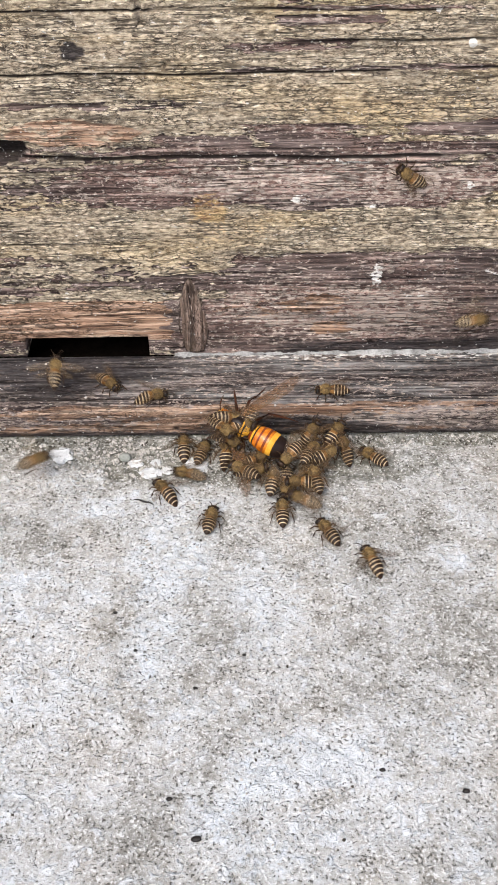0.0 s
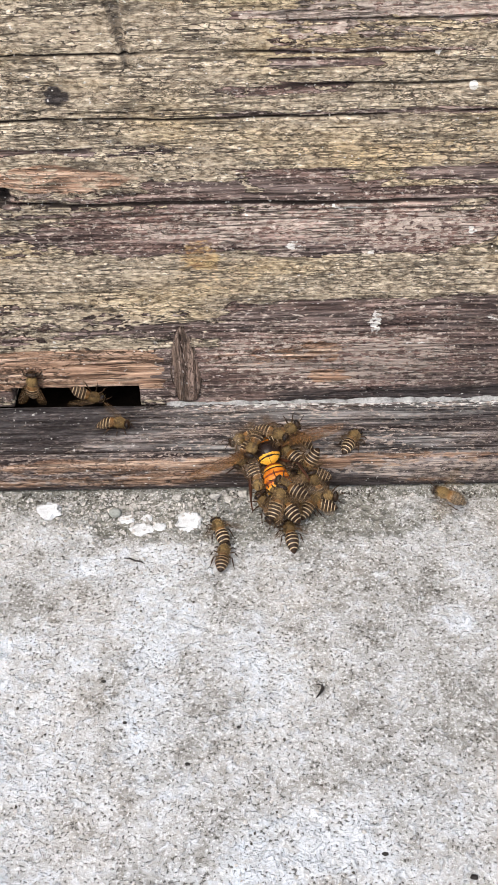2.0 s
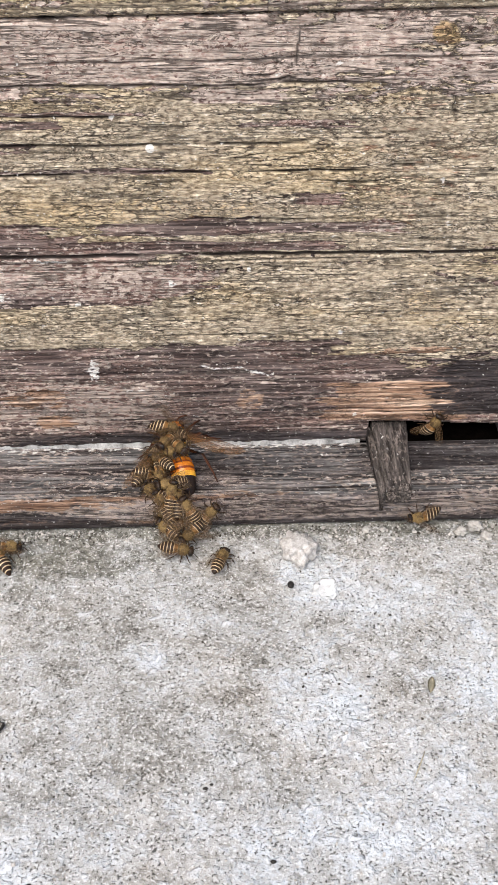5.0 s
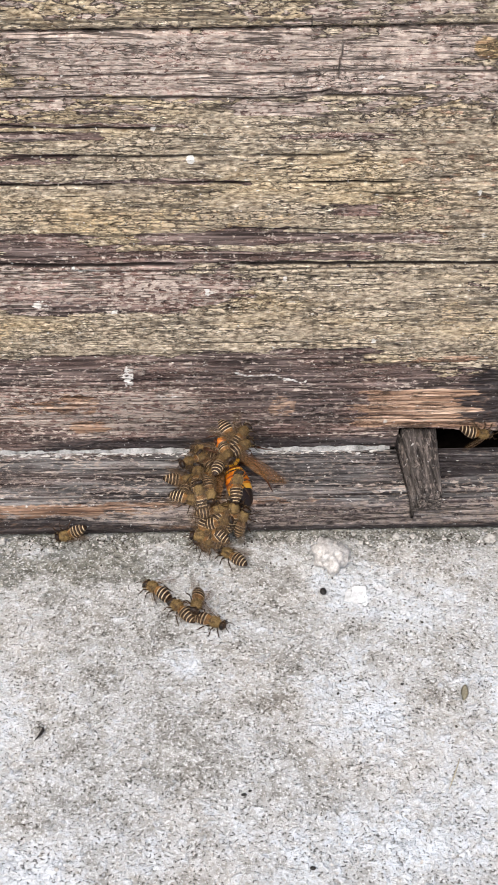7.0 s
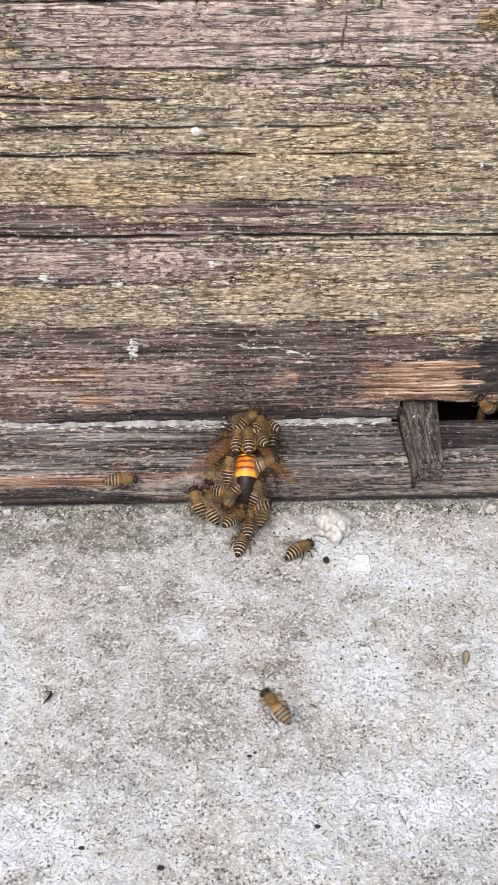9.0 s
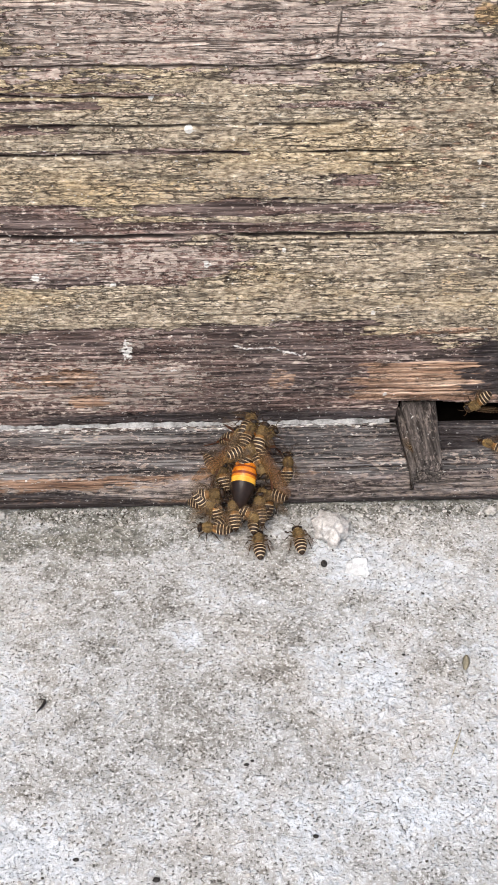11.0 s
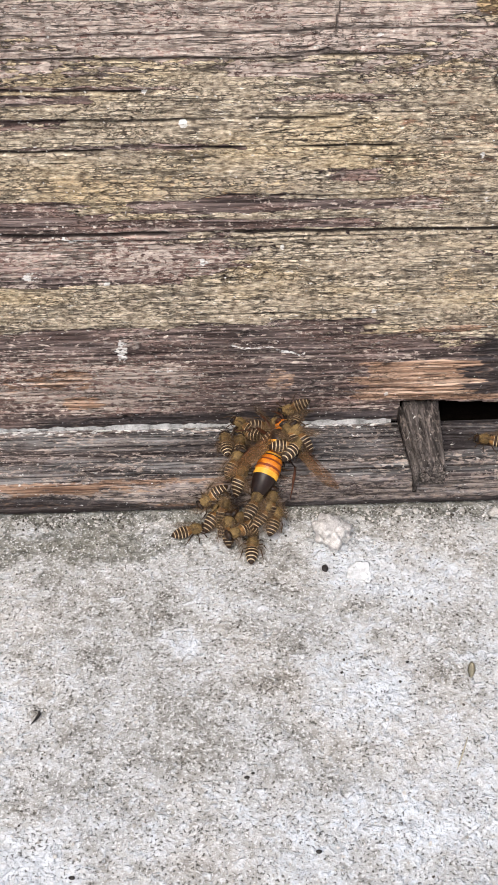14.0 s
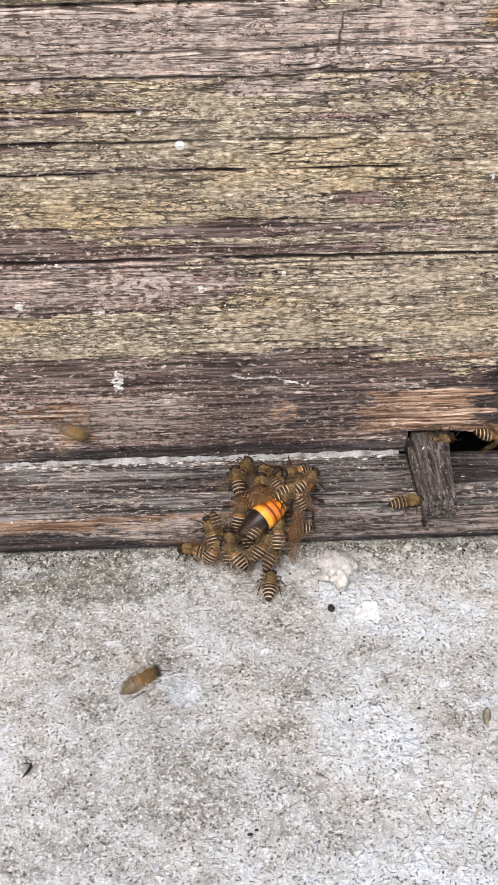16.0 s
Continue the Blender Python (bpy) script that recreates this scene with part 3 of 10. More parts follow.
def build_hive():
    hive = tagged(new("beehive"), "weathered wooden beehive with worn olive paint on a concrete slab", "beehive")
    # front board with its two entrance slots
    joint = 157.0 + 0.018 * XS
    zs = np.concatenate([[12.3, 12.6], np.arange(12.9, 152.0, 0.32)])
    x, z = np.meshgrid(XS, zs, indexing="ij")
    z = np.where(z > 120, 120 + (z - 120) * (joint[:, None] - 120) / (zs[-1] - 120), z)
    h, wear = wood_field(x, z)
    lip = 20.3 + 0.25 * cloud_noise(x / 8, x * 0, 191, 3)
    top2 = 21.0 - 0.055 * np.clip(x - 70, 0, 60) + 0.3 * cloud_noise(x / 6, x * 0, 192, 3)
    edge = step(joint[:, None] - 1.0, joint[:, None], z)
    h -= 1.2 * edge * edge
    places = np.stack([x, -h, z], -1)
    xc, zc = (x[:-1, :-1] + x[1:, 1:]) / 2, (z[:-1, :-1] + z[1:, 1:]) / 2
    slot = ((xc > -144.8) & (xc < -102.6) & (zc < lip[:-1, :-1])) | ((xc > 65.6) & (xc < 112) & (zc < top2[:-1, :-1]))
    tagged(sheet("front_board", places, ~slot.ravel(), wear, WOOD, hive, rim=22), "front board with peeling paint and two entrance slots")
    # a dead knot, pointed at its top and split down the middle
    u, v = np.meshgrid(np.linspace(-1, 1, 41), np.linspace(0, 1, 70), indexing="ij")
    half = 5.0 * np.clip(np.sin(np.pi * (0.17 + 0.83 * v)), 0, 1) ** 0.75 + 0.05
    kx = -87.3 + u * half + 0.5 * np.sin(v * 7) * 0.4 - 0.9 * (v - 0.5)
    kz = 13.6 + 30 * v
    gap = 1 - step(0.10, 0.45, np.abs(u * half - 0.5 * np.sin(v * 5)))
    gap = gap * step(0.3, 0.45, v) * (1 - step(0.86, 0.95, v))
    out = 0.55 * (1 - u**2) - 0.35 + 0.18 * cloud_noise(kx / 0.9, kz / 12, 205, 3) - 0.9 * gap
    zero = np.zeros_like(kx)
    tagged(sheet("knot", np.stack([kx, -out, kz], -1), None, {"crack": np.maximum(gap, 0.8 * step(0.86, 1.0, np.abs(u))), "stain_and_shade": 0.25 + 0 * zero, "paint": zero, "bare": 0.1 + zero, "lichen": zero, "white": zero}, KNOT_WOOD, hive, rim=4), "brown pointed knot in the wood")
    # the board above it
    zs = np.concatenate([np.arange(0, 14, 0.4), [20, 40, 60]])
    x, z = np.meshgrid(XS, zs, indexing="ij")
    z = z + joint[:, None] + 0.7
    h, wear = wood_field(x, z + 40)
    wear["paint"] = wear["paint"] + 0.35
    wear["crack"] = np.maximum(wear["crack"] * 0.7, 0.7 * (1 - step(0.2, 0.7, np.abs(z - joint[:, None] - 3 - cloud_noise(x / 30, x * 0, 77, 3)))))
    h = h - 1.2 * (1 - step(0.0, 1.0, z - joint[:, None] - 0.7)) ** 2
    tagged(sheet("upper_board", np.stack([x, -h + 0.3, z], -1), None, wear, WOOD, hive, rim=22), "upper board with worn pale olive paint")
    # floor board whose front edge is the landing ledge
    run = [(-0.6, 1.0), (-0.6, LEDGE_Z - 0.8), (-0.8, LEDGE_Z - 0.2)] + [(y, LEDGE_Z) for y in np.arange(-1.3, LEDGE_Y + 2.2, -0.5)]
    run += [(LEDGE_Y + 2.2 - 2.2 * math.sin(a), LEDGE_Z - 2.2 + 2.2 * math.cos(a)) for a in np.linspace(0.1, math.pi / 2, 8)]
    run += [(LEDGE_Y, z) for z in np.arange(LEDGE_Z - 2.6, 1.2, -0.4)] + [(LEDGE_Y + 0.4, 0.9), (LEDGE_Y + 1.2, 0.5), (LEDGE_Y + 6, 0.5)]
    run = np.array(run)
    along = np.concatenate([[0], np.cumsum(np.hypot(*np.diff(run, axis=0).T))])
    x, s = np.meshgrid(XS, along, indexing="ij")
    y, z = np.broadcast_to(run[:, 0], x.shape), np.broadcast_to(run[:, 1], x.shape)
    front = step(LEDGE_Y + 3.5, LEDGE_Y + 0.8, y)
    h = 0.28 * cloud_noise(x / 50, s / 9, 211, 3) + 0.24 * cloud_noise(x / 30, s / 1.5, 221, 4) + 0.08 * cloud_noise(x / 9, s / 0.7, 231, 2)
    crack = 0.85 * (1 - step(0.0, 0.05, np.abs(cloud_noise(x / 60, s / 3.4, 241, 3)))) * step(-0.15, 0.25, cloud_noise(x / 28, s / 6, 251, 2))
    groove = (1 - step(0.2, 0.8, np.abs(y - LEDGE_Y - 5.5 - 0.5 * cloud_noise(x / 30, x * 0, 255, 3)))) * (1 - front)
    crack = np.maximum(crack, 0.9 * groove)
    h -= 0.7 * crack + 0.35 * groove
    h -= 1.4 * front * np.clip(cloud_noise(x / 22, s / 6, 261, 3) - 0.25, 0, 1)
    ny = -np.where(y <= LEDGE_Y + 2.2, np.clip((LEDGE_Y + 2.2 - y) / 2.2, 0, 1), 0)
    nz = np.sqrt(1 - ny**2)
    h = h * step(-0.9, -2.5, y)
    places = np.stack([x, y + ny * h, z + nz * h], -1)
    red = front * (0.44 + 0.5 * cloud_noise(x / 30, s / 4, 271, 4)) * (1 - 0.6 * step(-45, 30, x))
    red += 0.22 * blob(x, y, -95, LEDGE_Y, 60, 4, 272) * front + 0.35 * blob(x, y, 10, LEDGE_Y + 3, 50, 3, 273)
    stain_and_shade = 0.62 * blob(x, y, -130, -9, 36, 14, 281) + 0.10 * front + 0.55 * blob(x, z, -52, 3.5, 34, 5, 282) * front + 0.5 * blob(x, y, 95, -6, 30, 14, 283)
    stain_and_shade += 0.10 * blob(x, y, -130, LEDGE_Y, 28, 5, 284) + 0.36 * blob(x, y, 35, -10, 60, 9, 285) + 0.25 * front * step(-30, 40, x) + 0.25
    # shadow line at the ledge foot, put into the colour
    stain_and_shade += 0.9 * front * step(4.0, 0.5, z)
    # shade inside the entrances, painted on the back of the floor board
    stain_and_shade += 1.2 * step(-3.5, 0.5, y + 0.8 * cloud_noise(x / 5, y / 3, 286, 3)) * np.clip(slab(x, z * 0, -146, -101, -5, 5, 287, 1) + slab(x, z * 0, 62, 130, -5, 5, 288, 1), 0, 1)
    zero = np.zeros_like(x)
    tagged(sheet("floor_board", places, None, {"rose": 0.8 * front - 0.3, "paint": zero, "bare": red, "stain_and_shade": stain_and_shade, "lichen": zero, "white": 0.5 * step(-6, -1, y) * step(-95, -80, x) * (1 - step(55, 63, x)), "crack": crack}, LEDGE_WOOD, hive), "grey floor board with a worn reddish front edge")
    # pale putty seam in the corner between front board and ledge
    xs = np.arange(-94, 63, 0.7)
    a = np.linspace(0, 1, 7)
    x, a = np.meshgrid(xs, a, indexing="ij")
    ragged = 0.40 + 0.55 * cloud_noise(xs / 5, xs * 0, 291, 5, 0.75)[:, None] + 0.15 * step(-60, -20, x)
    ragged = np.clip(ragged - 0.05, 0.14, 0.62)
    y = -0.2 - ragged * (0.6 + 2.0 * a) + 0.12 * cloud_noise(x / 2, a * 4, 293, 2)
    z = LEDGE_Z - 0.12 + ragged * 2.6 * (1 - a) ** 0.8 + 0.2 * cloud_noise(x / 1.5, a * 4, 292, 2)
    sheet("putty_seam", np.stack([x, y, z], -1), None, None, PUTTY, hive)
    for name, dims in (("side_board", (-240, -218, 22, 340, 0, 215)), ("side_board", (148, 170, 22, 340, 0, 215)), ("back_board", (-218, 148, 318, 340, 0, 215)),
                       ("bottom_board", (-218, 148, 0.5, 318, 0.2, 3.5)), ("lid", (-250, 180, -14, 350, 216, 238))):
        ob = part(name, box(*dims, 1.5), SLOT_SHADE if name == "bottom_board" else WOOD, hive)
        for key in ("paint", "bare", "stain_and_shade", "lichen", "crack", "white", "rose"):
            values = np.full(len(ob.data.vertices), 0.62 if key == "paint" else 0.0, np.float32)
            ob.data.attributes.new(key, "FLOAT", "POINT").data.foreach_set("value", values)
    return hive


def build_ground():
    near_x, near_y = np.arange(-172, 118, 0.62), np.arange(-202, -18, 0.62)
    far = np.array([260, 420, 800, 2000, 6000, 20000, 80000, 300000.0])
    gx = np.concatenate([-far[::-1], near_x, far])
    gy = np.concatenate([-far[::-1], near_y, [40, 120, 360], far[2:]])
    x, y = np.meshgrid(gx, gy, indexing="ij")
    near = (1 - step(200, 400, np.abs(x + 27))) * (1 - step(240, 400, np.abs(y + 60)))
    lift = 0.5 * cloud_noise(x / 30, y / 30, 311, 3) + 0.32 * cloud_noise(x / 5.5, y / 5.5, 321, 4) + 0.16 * cloud_noise(x / 1.7, y / 1.7, 331, 2)
    rim = step(-48, -31, y)
    lift += rim * 0.45 * cloud_noise(x / 3, y / 3, 341, 3)
    lift -= 0.9 * np.clip(cloud_noise(x / 3.2, y / 3.2, 351, 2) - 0.55, 0, 1)
    z = near * lift - 0.35
    z = np.where(y > -27.5, np.minimum(z, -0.3), z)
    lime = 0.36 + 0.36 * cloud_noise(x / 24, y / 24, 361, 3) + 0.30 * cloud_noise(x / 7, y / 7, 371, 3)
    for cx, cy, rx, ry, k in ((-125, -95, 20, 16, 0.4), (-95, -85, 14, 16, 0.45), (-122, -125, 14, 20, 0.4), (-95, -110, 10, 22, 0.3), (-45, -150, 14, 10, 0.5), (-62, -110, 10, 30, 0.25),
                              (-60, -150, 20, 14, 0.4), (-100, -60, 24, 8, 0.35), (40, -105, 18, 20, 0.28), (60, -62, 24, 10, 0.5), (45, -50, 14, 10, 0.6), (-10, -82, 6, 8, 0.45),
                              (50, -140, 24, 14, 0.22), (-20, -145, 12, 8, 0.3), (85, -90, 14, 20, 0.25), (-50, -37, 12, 4, 0.5)):
        lime += k * blob(x, y, cx, cy, rx, ry, int(cx + 500))
    for cx, cy, rx, ry, k in ((-30, -75, 30, 25, 0.3), (-35, -40, 22, 10, 0.35), (15, -50, 14, 14, 0.3), (30, -125, 10, 12, 0.25), (-10, -115, 18, 20, 0.22), (5, -36, 20, 6, 0.3)):
        lime -= 0.6 * k * blob(x, y, cx, cy, rx, ry, int(cx + 900))
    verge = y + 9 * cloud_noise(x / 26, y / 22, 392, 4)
    # damp patches near the hive, plus the ledge-foot shadow painted as a strip
    damp_and_shade = 0.08 * step(-75, -50, verge) + 0.44 * step(-56, -32, verge) + 0.75 * step(-36.5, -30.5, y) + 0.4 * blob(x, y, -30, -42, 30, 8, 381) + 0.85 * blob(x, y, -88, -43, 34, 12, 383) + 0.5 * blob(x, y, -50, -46, 34, 14, 384) + 0.35 * blob(x, y, -110, -40, 25, 8, 382) + 0.4 * cloud_noise(x / 12, y / 9, 391, 3) - 0.1
    lime, damp_and_shade = 0.36 + near * (lime - 0.36), near * damp_and_shade * step(60, 30, y)
    ground = sheet("ground", np.stack([x, y, z], -1), None, {"lime": lime, "damp_and_shade": damp_and_shade}, CONCRETE)
    tagged(ground, "pale weathered concrete slab with whitish stains", "concrete ground", kind="structure")


def scatter(name, count, spread, size, material, seed, label, category):
    """Loose crumbs lying on the slab, one object of stuff."""
    rng = random.Random(seed)
    bm = bmesh.new()
    for _ in range(count):
        x, y = spread(rng)
        r = size * (0.45 + rng.random() ** 3 * 1.7)
        turn = Matrix.Translation((x * MM, y * MM, (r * 0.25 - 0.15) * MM)) @ Euler((rng.random() * 0.6, rng.random() * 0.6, rng.random() * 6)).to_matrix().to_4x4()
        made = bmesh.ops.create_icosphere(bm, subdivisions=1, radius=r * MM, matrix=turn @ Matrix.Diagonal((1, 0.6 + 0.4 * rng.random(), 0.45 + 0.3 * rng.random(), 1)))
        for v in made["verts"]:
            v.co += Vector((rng.random() - 0.5, rng.random() - 0.5, rng.random() - 0.5)) * r * 0.55 * MM
    ob = part(name, bm, material, None, smooth=False)
    return tagged(ob, label, category, kind="stuff")


def build_debris():
    tagged(part("plaster_flake", lump(3.5, 3.6, 1.3, 2, 0.42, 4, 0.5), PLASTER), "white plaster flake on the concrete near the hive", "plaster flake", "flakes on the slab").location = (-0.130, -0.0375, -0.0004)
    for x, y, rx, ry, seed in ((-86.0, -42.8, 3.9, 4.2, 3), (-100.5, -46.0, 3.2, 2.6, 9), (-105.5, -41.5, 2.4, 1.8, 12), (-95, -45, 2.2, 1.6, 14), (-99, -41, 1.7, 1.3, 15), (45.9, -57.6, 3.7, 4.2, 5)):
        ob = part("plaster_flake", lump(rx * 0.95, ry * 0.95, 0.8, seed, 0.42, 4, 0.5), PLASTER)
        tagged(ob, "white plaster flake on the concrete near the hive", "plaster flake", "flakes on the slab").location = (x * MM, y * MM, -0.0005)
    stone = tagged(part("cement_lump", lump(5.0, 6.6, 4.6, 7, 0.42, 4, 0.8), STONE), "rough pinkish cement lump at the foot of the hive", "stone")
    stone.location = (0.0388, -0.0425, -0.0008)
    tagged(part("pebble", lump(2.0, 1.7, 1.3, 6, 0.15, 3), PEBBLE), "smooth greenish grey pebble on the concrete", "pebble").location = (-0.109, -0.0395, -0.0003)
    for x, y, r, seed in ((-78, -33, 1.6, 21), (-73.5, -34, 1.4, 22), (62, -32.5, 1.5, 23), (67.5, -32, 1.1, 24), (98, -32.5, 2.4, 25), (93, -34.5, 1.9, 26), (-69, -32, 1.5, 27), (-90, -33, 1.5, 28), (101, -37, 2.0, 30)):
        ob = part("pebble", lump(r, r * 0.8, r * 0.6, seed, 0.6, 3), GRAINS)
        tagged(ob, "small pale pebble against the hive ledge", "pebble", "pebbles by the ledge").location = (x * MM, y * MM, -0.0003)
    seed_ob = tagged(part("seed", lump(1.05, 1.35, 0.9, 31, 0.06, 3), HUSK), "shiny black seed on the concrete", "seed")
    seed_ob.location = (0.0351, -0.0567, 0)
    # dry husk with a bent tail
    bm = tube(bmesh.new(), [(-1.4, -2.2, 0.4), (-0.6, -1.3, 0.6), (0.2, -0.2, 0.75), (0.6, 0.8, 0.7), (0.5, 1.8, 0.55), (-0.3, 2.3, 0.4), (-1.2, 2.2, 0.3)], [0.12, 0.25, 0.45, 0.5, 0.34, 0.2, 0.1], 8)
    husk = tagged(part("insect_husk", bm, HUSK), "small bent black insect husk on the concrete", "insect husk")
    bm = tube(bmesh.new(), [(-3.4, 1.0, 0.4), (-1.8, 0.7, 0.6), (0.0, -0.3, 0.6), (1.8, -0.6, 0.5), (2.9, -1.4, 0.4)], [0.1, 0.22, 0.28, 0.22, 0.1], 6)
    tagged(part("twig", bm, HUSK), "thin curled black twig on the concrete", "twig").location = (-0.1015, -0.0590, -0.0002)
    bm = tube(bmesh.new(), [(-3, -5, 0.4), (-1.5, -2, 0.5), (0, 1, 0.5), (1.6, 4.5, 0.4)], [0.1, 0.2, 0.22, 0.1], 5)
    tagged(part("straw", bm, LEAF), "pale straw lying on the concrete", "straw").location = (0.0655, -0.1235, -0.0002)
    bm = bmesh.new()
    rows = []
    for k in range(9):
        u = k / 8
        w = 1.0 * math.sin(math.pi * u) ** 0.7 + 0.05
        rows.append([bm.verts.new(Vector((w * q, -2.9 + 5.8 * u, 0.5 + 0.5 * q * q + 0.4 * math.sin(2.5 * u))) * MM) for q in (-1, -0.5, 0, 0.5, 1)])
    for a, b in zip(rows, rows[1:]):
        for j in range(4):
            bm.faces.new((a[j], a[j + 1], b[j + 1], b[j]))
    bmesh.ops.solidify(bm, geom=bm.faces, thickness=0.25 * MM)
    leaf = tagged(part("leaf", bm, LEAF), "small dry greenish leaf scrap on the concrete", "leaf")
    leaf.location, leaf.rotation_euler = (0.0725, -0.0972, -0.0002), (0, 0, radians(-14))
    for x, y, r, seed in ((-100.3, -116.3, 0.7, 41), (-83.4, -129.0, 0.8, 42), (-70.4, -118.2, 0.7, 43), (-88.8, -161.4, 0.9, 44), (-81.8, -172, 1.3, 45), (-16, -160.1, 1.1, 46), (-107, -103, 0.8, 47),
                          (55, -93, 0.6, 48), (7.4, -128.4, 0.8, 49), (9, -127.2, 0.6, 50), (24, -150, 0.9, 51), (-36, -154, 0.9, 52)):
        ob = part("crumb", lump(r * 0.9, r * 0.6, r * 0.4, seed, 0.35, 2), HUSK)
        tagged(ob, "black crumb lying on the concrete", "crumb", "crumbs on the slab").location = (x * MM, y * MM, -0.0003)
    edge = lambda r: (r.uniform(-160, 112), LEDGE_Y - 0.3 - abs(r.gauss(0, 3.6)))
    over = lambda r: (r.uniform(-165, 112), r.uniform(-185, -30))
    heap = lambda r: (r.gauss(-100, 17), -34 - abs(r.gauss(0, 8)))
    scatter("grit", 800, edge, 0.40, GRAINS, 1, "pale grit along the foot of the ledge", "grit")
    scatter("soil_crumbs", 420, edge, 0.28, SOIL, 6, "dark soil crumbs along the foot of the ledge", "soil")
    scatter("grit", 700, heap, 0.42, GRAINS, 2, "white plaster crumbs beside the hive", "grit")
    scatter("grit", 2600, over, 0.30, GRAINS, 3, "fine pale sand grains strewn over the slab", "sand")
    scatter("soil", 420, edge, 0.22, SOIL, 4, "dark soil crumbs along the ledge foot", "soil")
    scatter("soil", 500, over, 0.24, SOIL, 5, "dark specks strewn over the slab", "soil")
    return husk


def build_stopper():
    """A short block of wood that lies on the ledge beside the second entrance."""
    stopper = tagged(new("wooden_stopper"), "dark weathered wood block lying on the hive ledge", "wood block")
    run = [(1.5, 12.75), (1.5, 20.0), (-4, 19.2), (-12, 18.0), (-26.6, 17.4), (-28.6, 16.7), (-29.7, 15.2), (-30.0, 10.4), (-29.7, 9.9), (-29.45, 12.4), (-27, 12.75)]
    bm = bmesh.new()
    rows = []
    for k, u in enumerate((0, 0.06, 0.3, 0.55, 0.8, 0.94, 1)):
        row = []
        for y, z in run:
            inset = 0.7 if k in (0, 6) else 0
            zz = z - inset * (z > 13) + (0.2 * noise.noise((u * 6, y / 3, 2)) if z > 13 else 0)
            x0, x1 = 66.4 - 0.05 * y, 78.6 + 0.085 * y
            row.append(bm.verts.new(Vector((x0 + (x1 - x0) * u + 0.25 * noise.noise((y / 3, u * 3, 1)), y, zz)) * MM))
        rows.append(row)
    for a, b in zip(rows, rows[1:]):
        for j in range(len(run)):
            jj = (j + 1) % len(run)
            bm.faces.new((a[j], a[jj], b[jj], b[j]))
    bm.faces.new(rows[0])
    bm.faces.new(rows[-1])
    bmesh.ops.bevel(bm, geom=[e for e in bm.edges if e.calc_face_angle(0) > 0.6], offset=0.35 * MM, segments=2, affect="EDGES")
    part("block", bm, STICK_WOOD, stopper)
    bm = bmesh.new()
    loops = []
    for y, low, high, x0, x1 in ((0.5, 12.8, 18.2, 64.9, 66.3), (-10, 12.8, 16.9, 65.0, 66.9), (-20, 12.8, 16.3, 65.3, 67.4), (-28, 12.8, 15.6, 65.6, 67.8), (-30.4, 10.0, 14.2, 65.8, 67.7), (-31.0, 7.0, 10.5, 66.0, 67.2)):
        back = 0.9 if y < -29 else 0
        loops.append([bm.verts.new(Vector(p) * MM) for p in ((x0, y + back, low), (x1, y + back, low), (x1, y, high), (x0 + 0.2, y, high - 0.4))])
    for a, b in zip(loops, loops[1:]):
        for j in range(4):
            bm.faces.new((a[j], a[(j + 1) % 4], b[(j + 1) % 4], b[j]))
    bm.faces.new(loops[0]), bm.faces.new(loops[-1])
    part("splinter", bm, STICK_WOOD, stopper, "thin split along its side")


build_ground()
build_hive()
build_stopper()
HUSK_THING = build_debris()


# ---------- insects ----------
def egg(cx, cy, cz, rx, ry, rz, seed=0, rough=0.03, detail=3):
    bm = bmesh.new()
    bmesh.ops.create_icosphere(bm, subdivisions=detail, radius=1)
    for v in bm.verts:
        k = 1 + rough * noise.noise(v.co * 2.3 + Vector((seed, seed * 2, 0)))
        v.co = Vector((cx + v.co.x * rx * k, cy + v.co.y * ry * k, cz + v.co.z * rz * k)) * MM
    return bm


def hairs(bm, count, length, seed, mat=0):
    """Short fine hairs on the faces of bm, leaning back."""
    rng = random.Random(seed)
    faces = list(bm.faces)
    for f in rng.choices(faces, k=count):
        at, way = f.calc_center_median(), f.normal.copy()
        way = (way + Vector((-0.5, 0, 0)) + 0.5 * Vector((rng.random() - 0.5, rng.random() - 0.5, rng.random() - 0.5))).normalized()
        side = way.orthogonal().normalized() * 0.045 * MM
        tip = at + way * length * (0.6 + 0.7 * rng.random()) * MM
        h = bm.faces.new((bm.verts.new(at - side), bm.verts.new(at + side), bm.verts.new(tip)))
        h.material_index = mat


def abdomen_shell(length, wide, tall, rings, bend, sides=22, blunt=0.62):
    """A tapered, segmented abdomen behind x = 0. rings: (end, material) along it; bend: how far its tip hangs, mm."""
    bm = bmesh.new()
    stops, last = [], 0.0
    for end, m in rings:
        n = max(2, round((end - last) * length / 0.35))
        stops += [(last + (end - last) * k / n, m, k / n) for k in range(n)]
        last = end
    stops.append((1.0, rings[-1][1], 1.0))
    loops = []
    for u, m, w in stops:
        r = max(0.04, math.sin(math.pi * min(1, 0.10 + 0.90 * u)) ** blunt * (1.05 - 0.25 * u)) if u < 0.999 else 0.03
        r *= 1 + 0.025 * (w - 0.5)
        drop = -bend * u * u
        loops.append([bm.verts.new(Vector((-u * length, wide * r * math.cos(a), drop + tall * r * math.sin(a))) * MM) for a in (2 * math.pi * j / sides for j in range(sides))])
    for (u, m, w), a, b in zip(stops, loops, loops[1:]):
        for j in range(sides):
            bm.faces.new((a[j], a[(j + 1) % sides], b[(j + 1) % sides], b[j])).material_index = m
    bm.faces.new(loops[0]), bm.faces.new(loops[-1])
    return bm


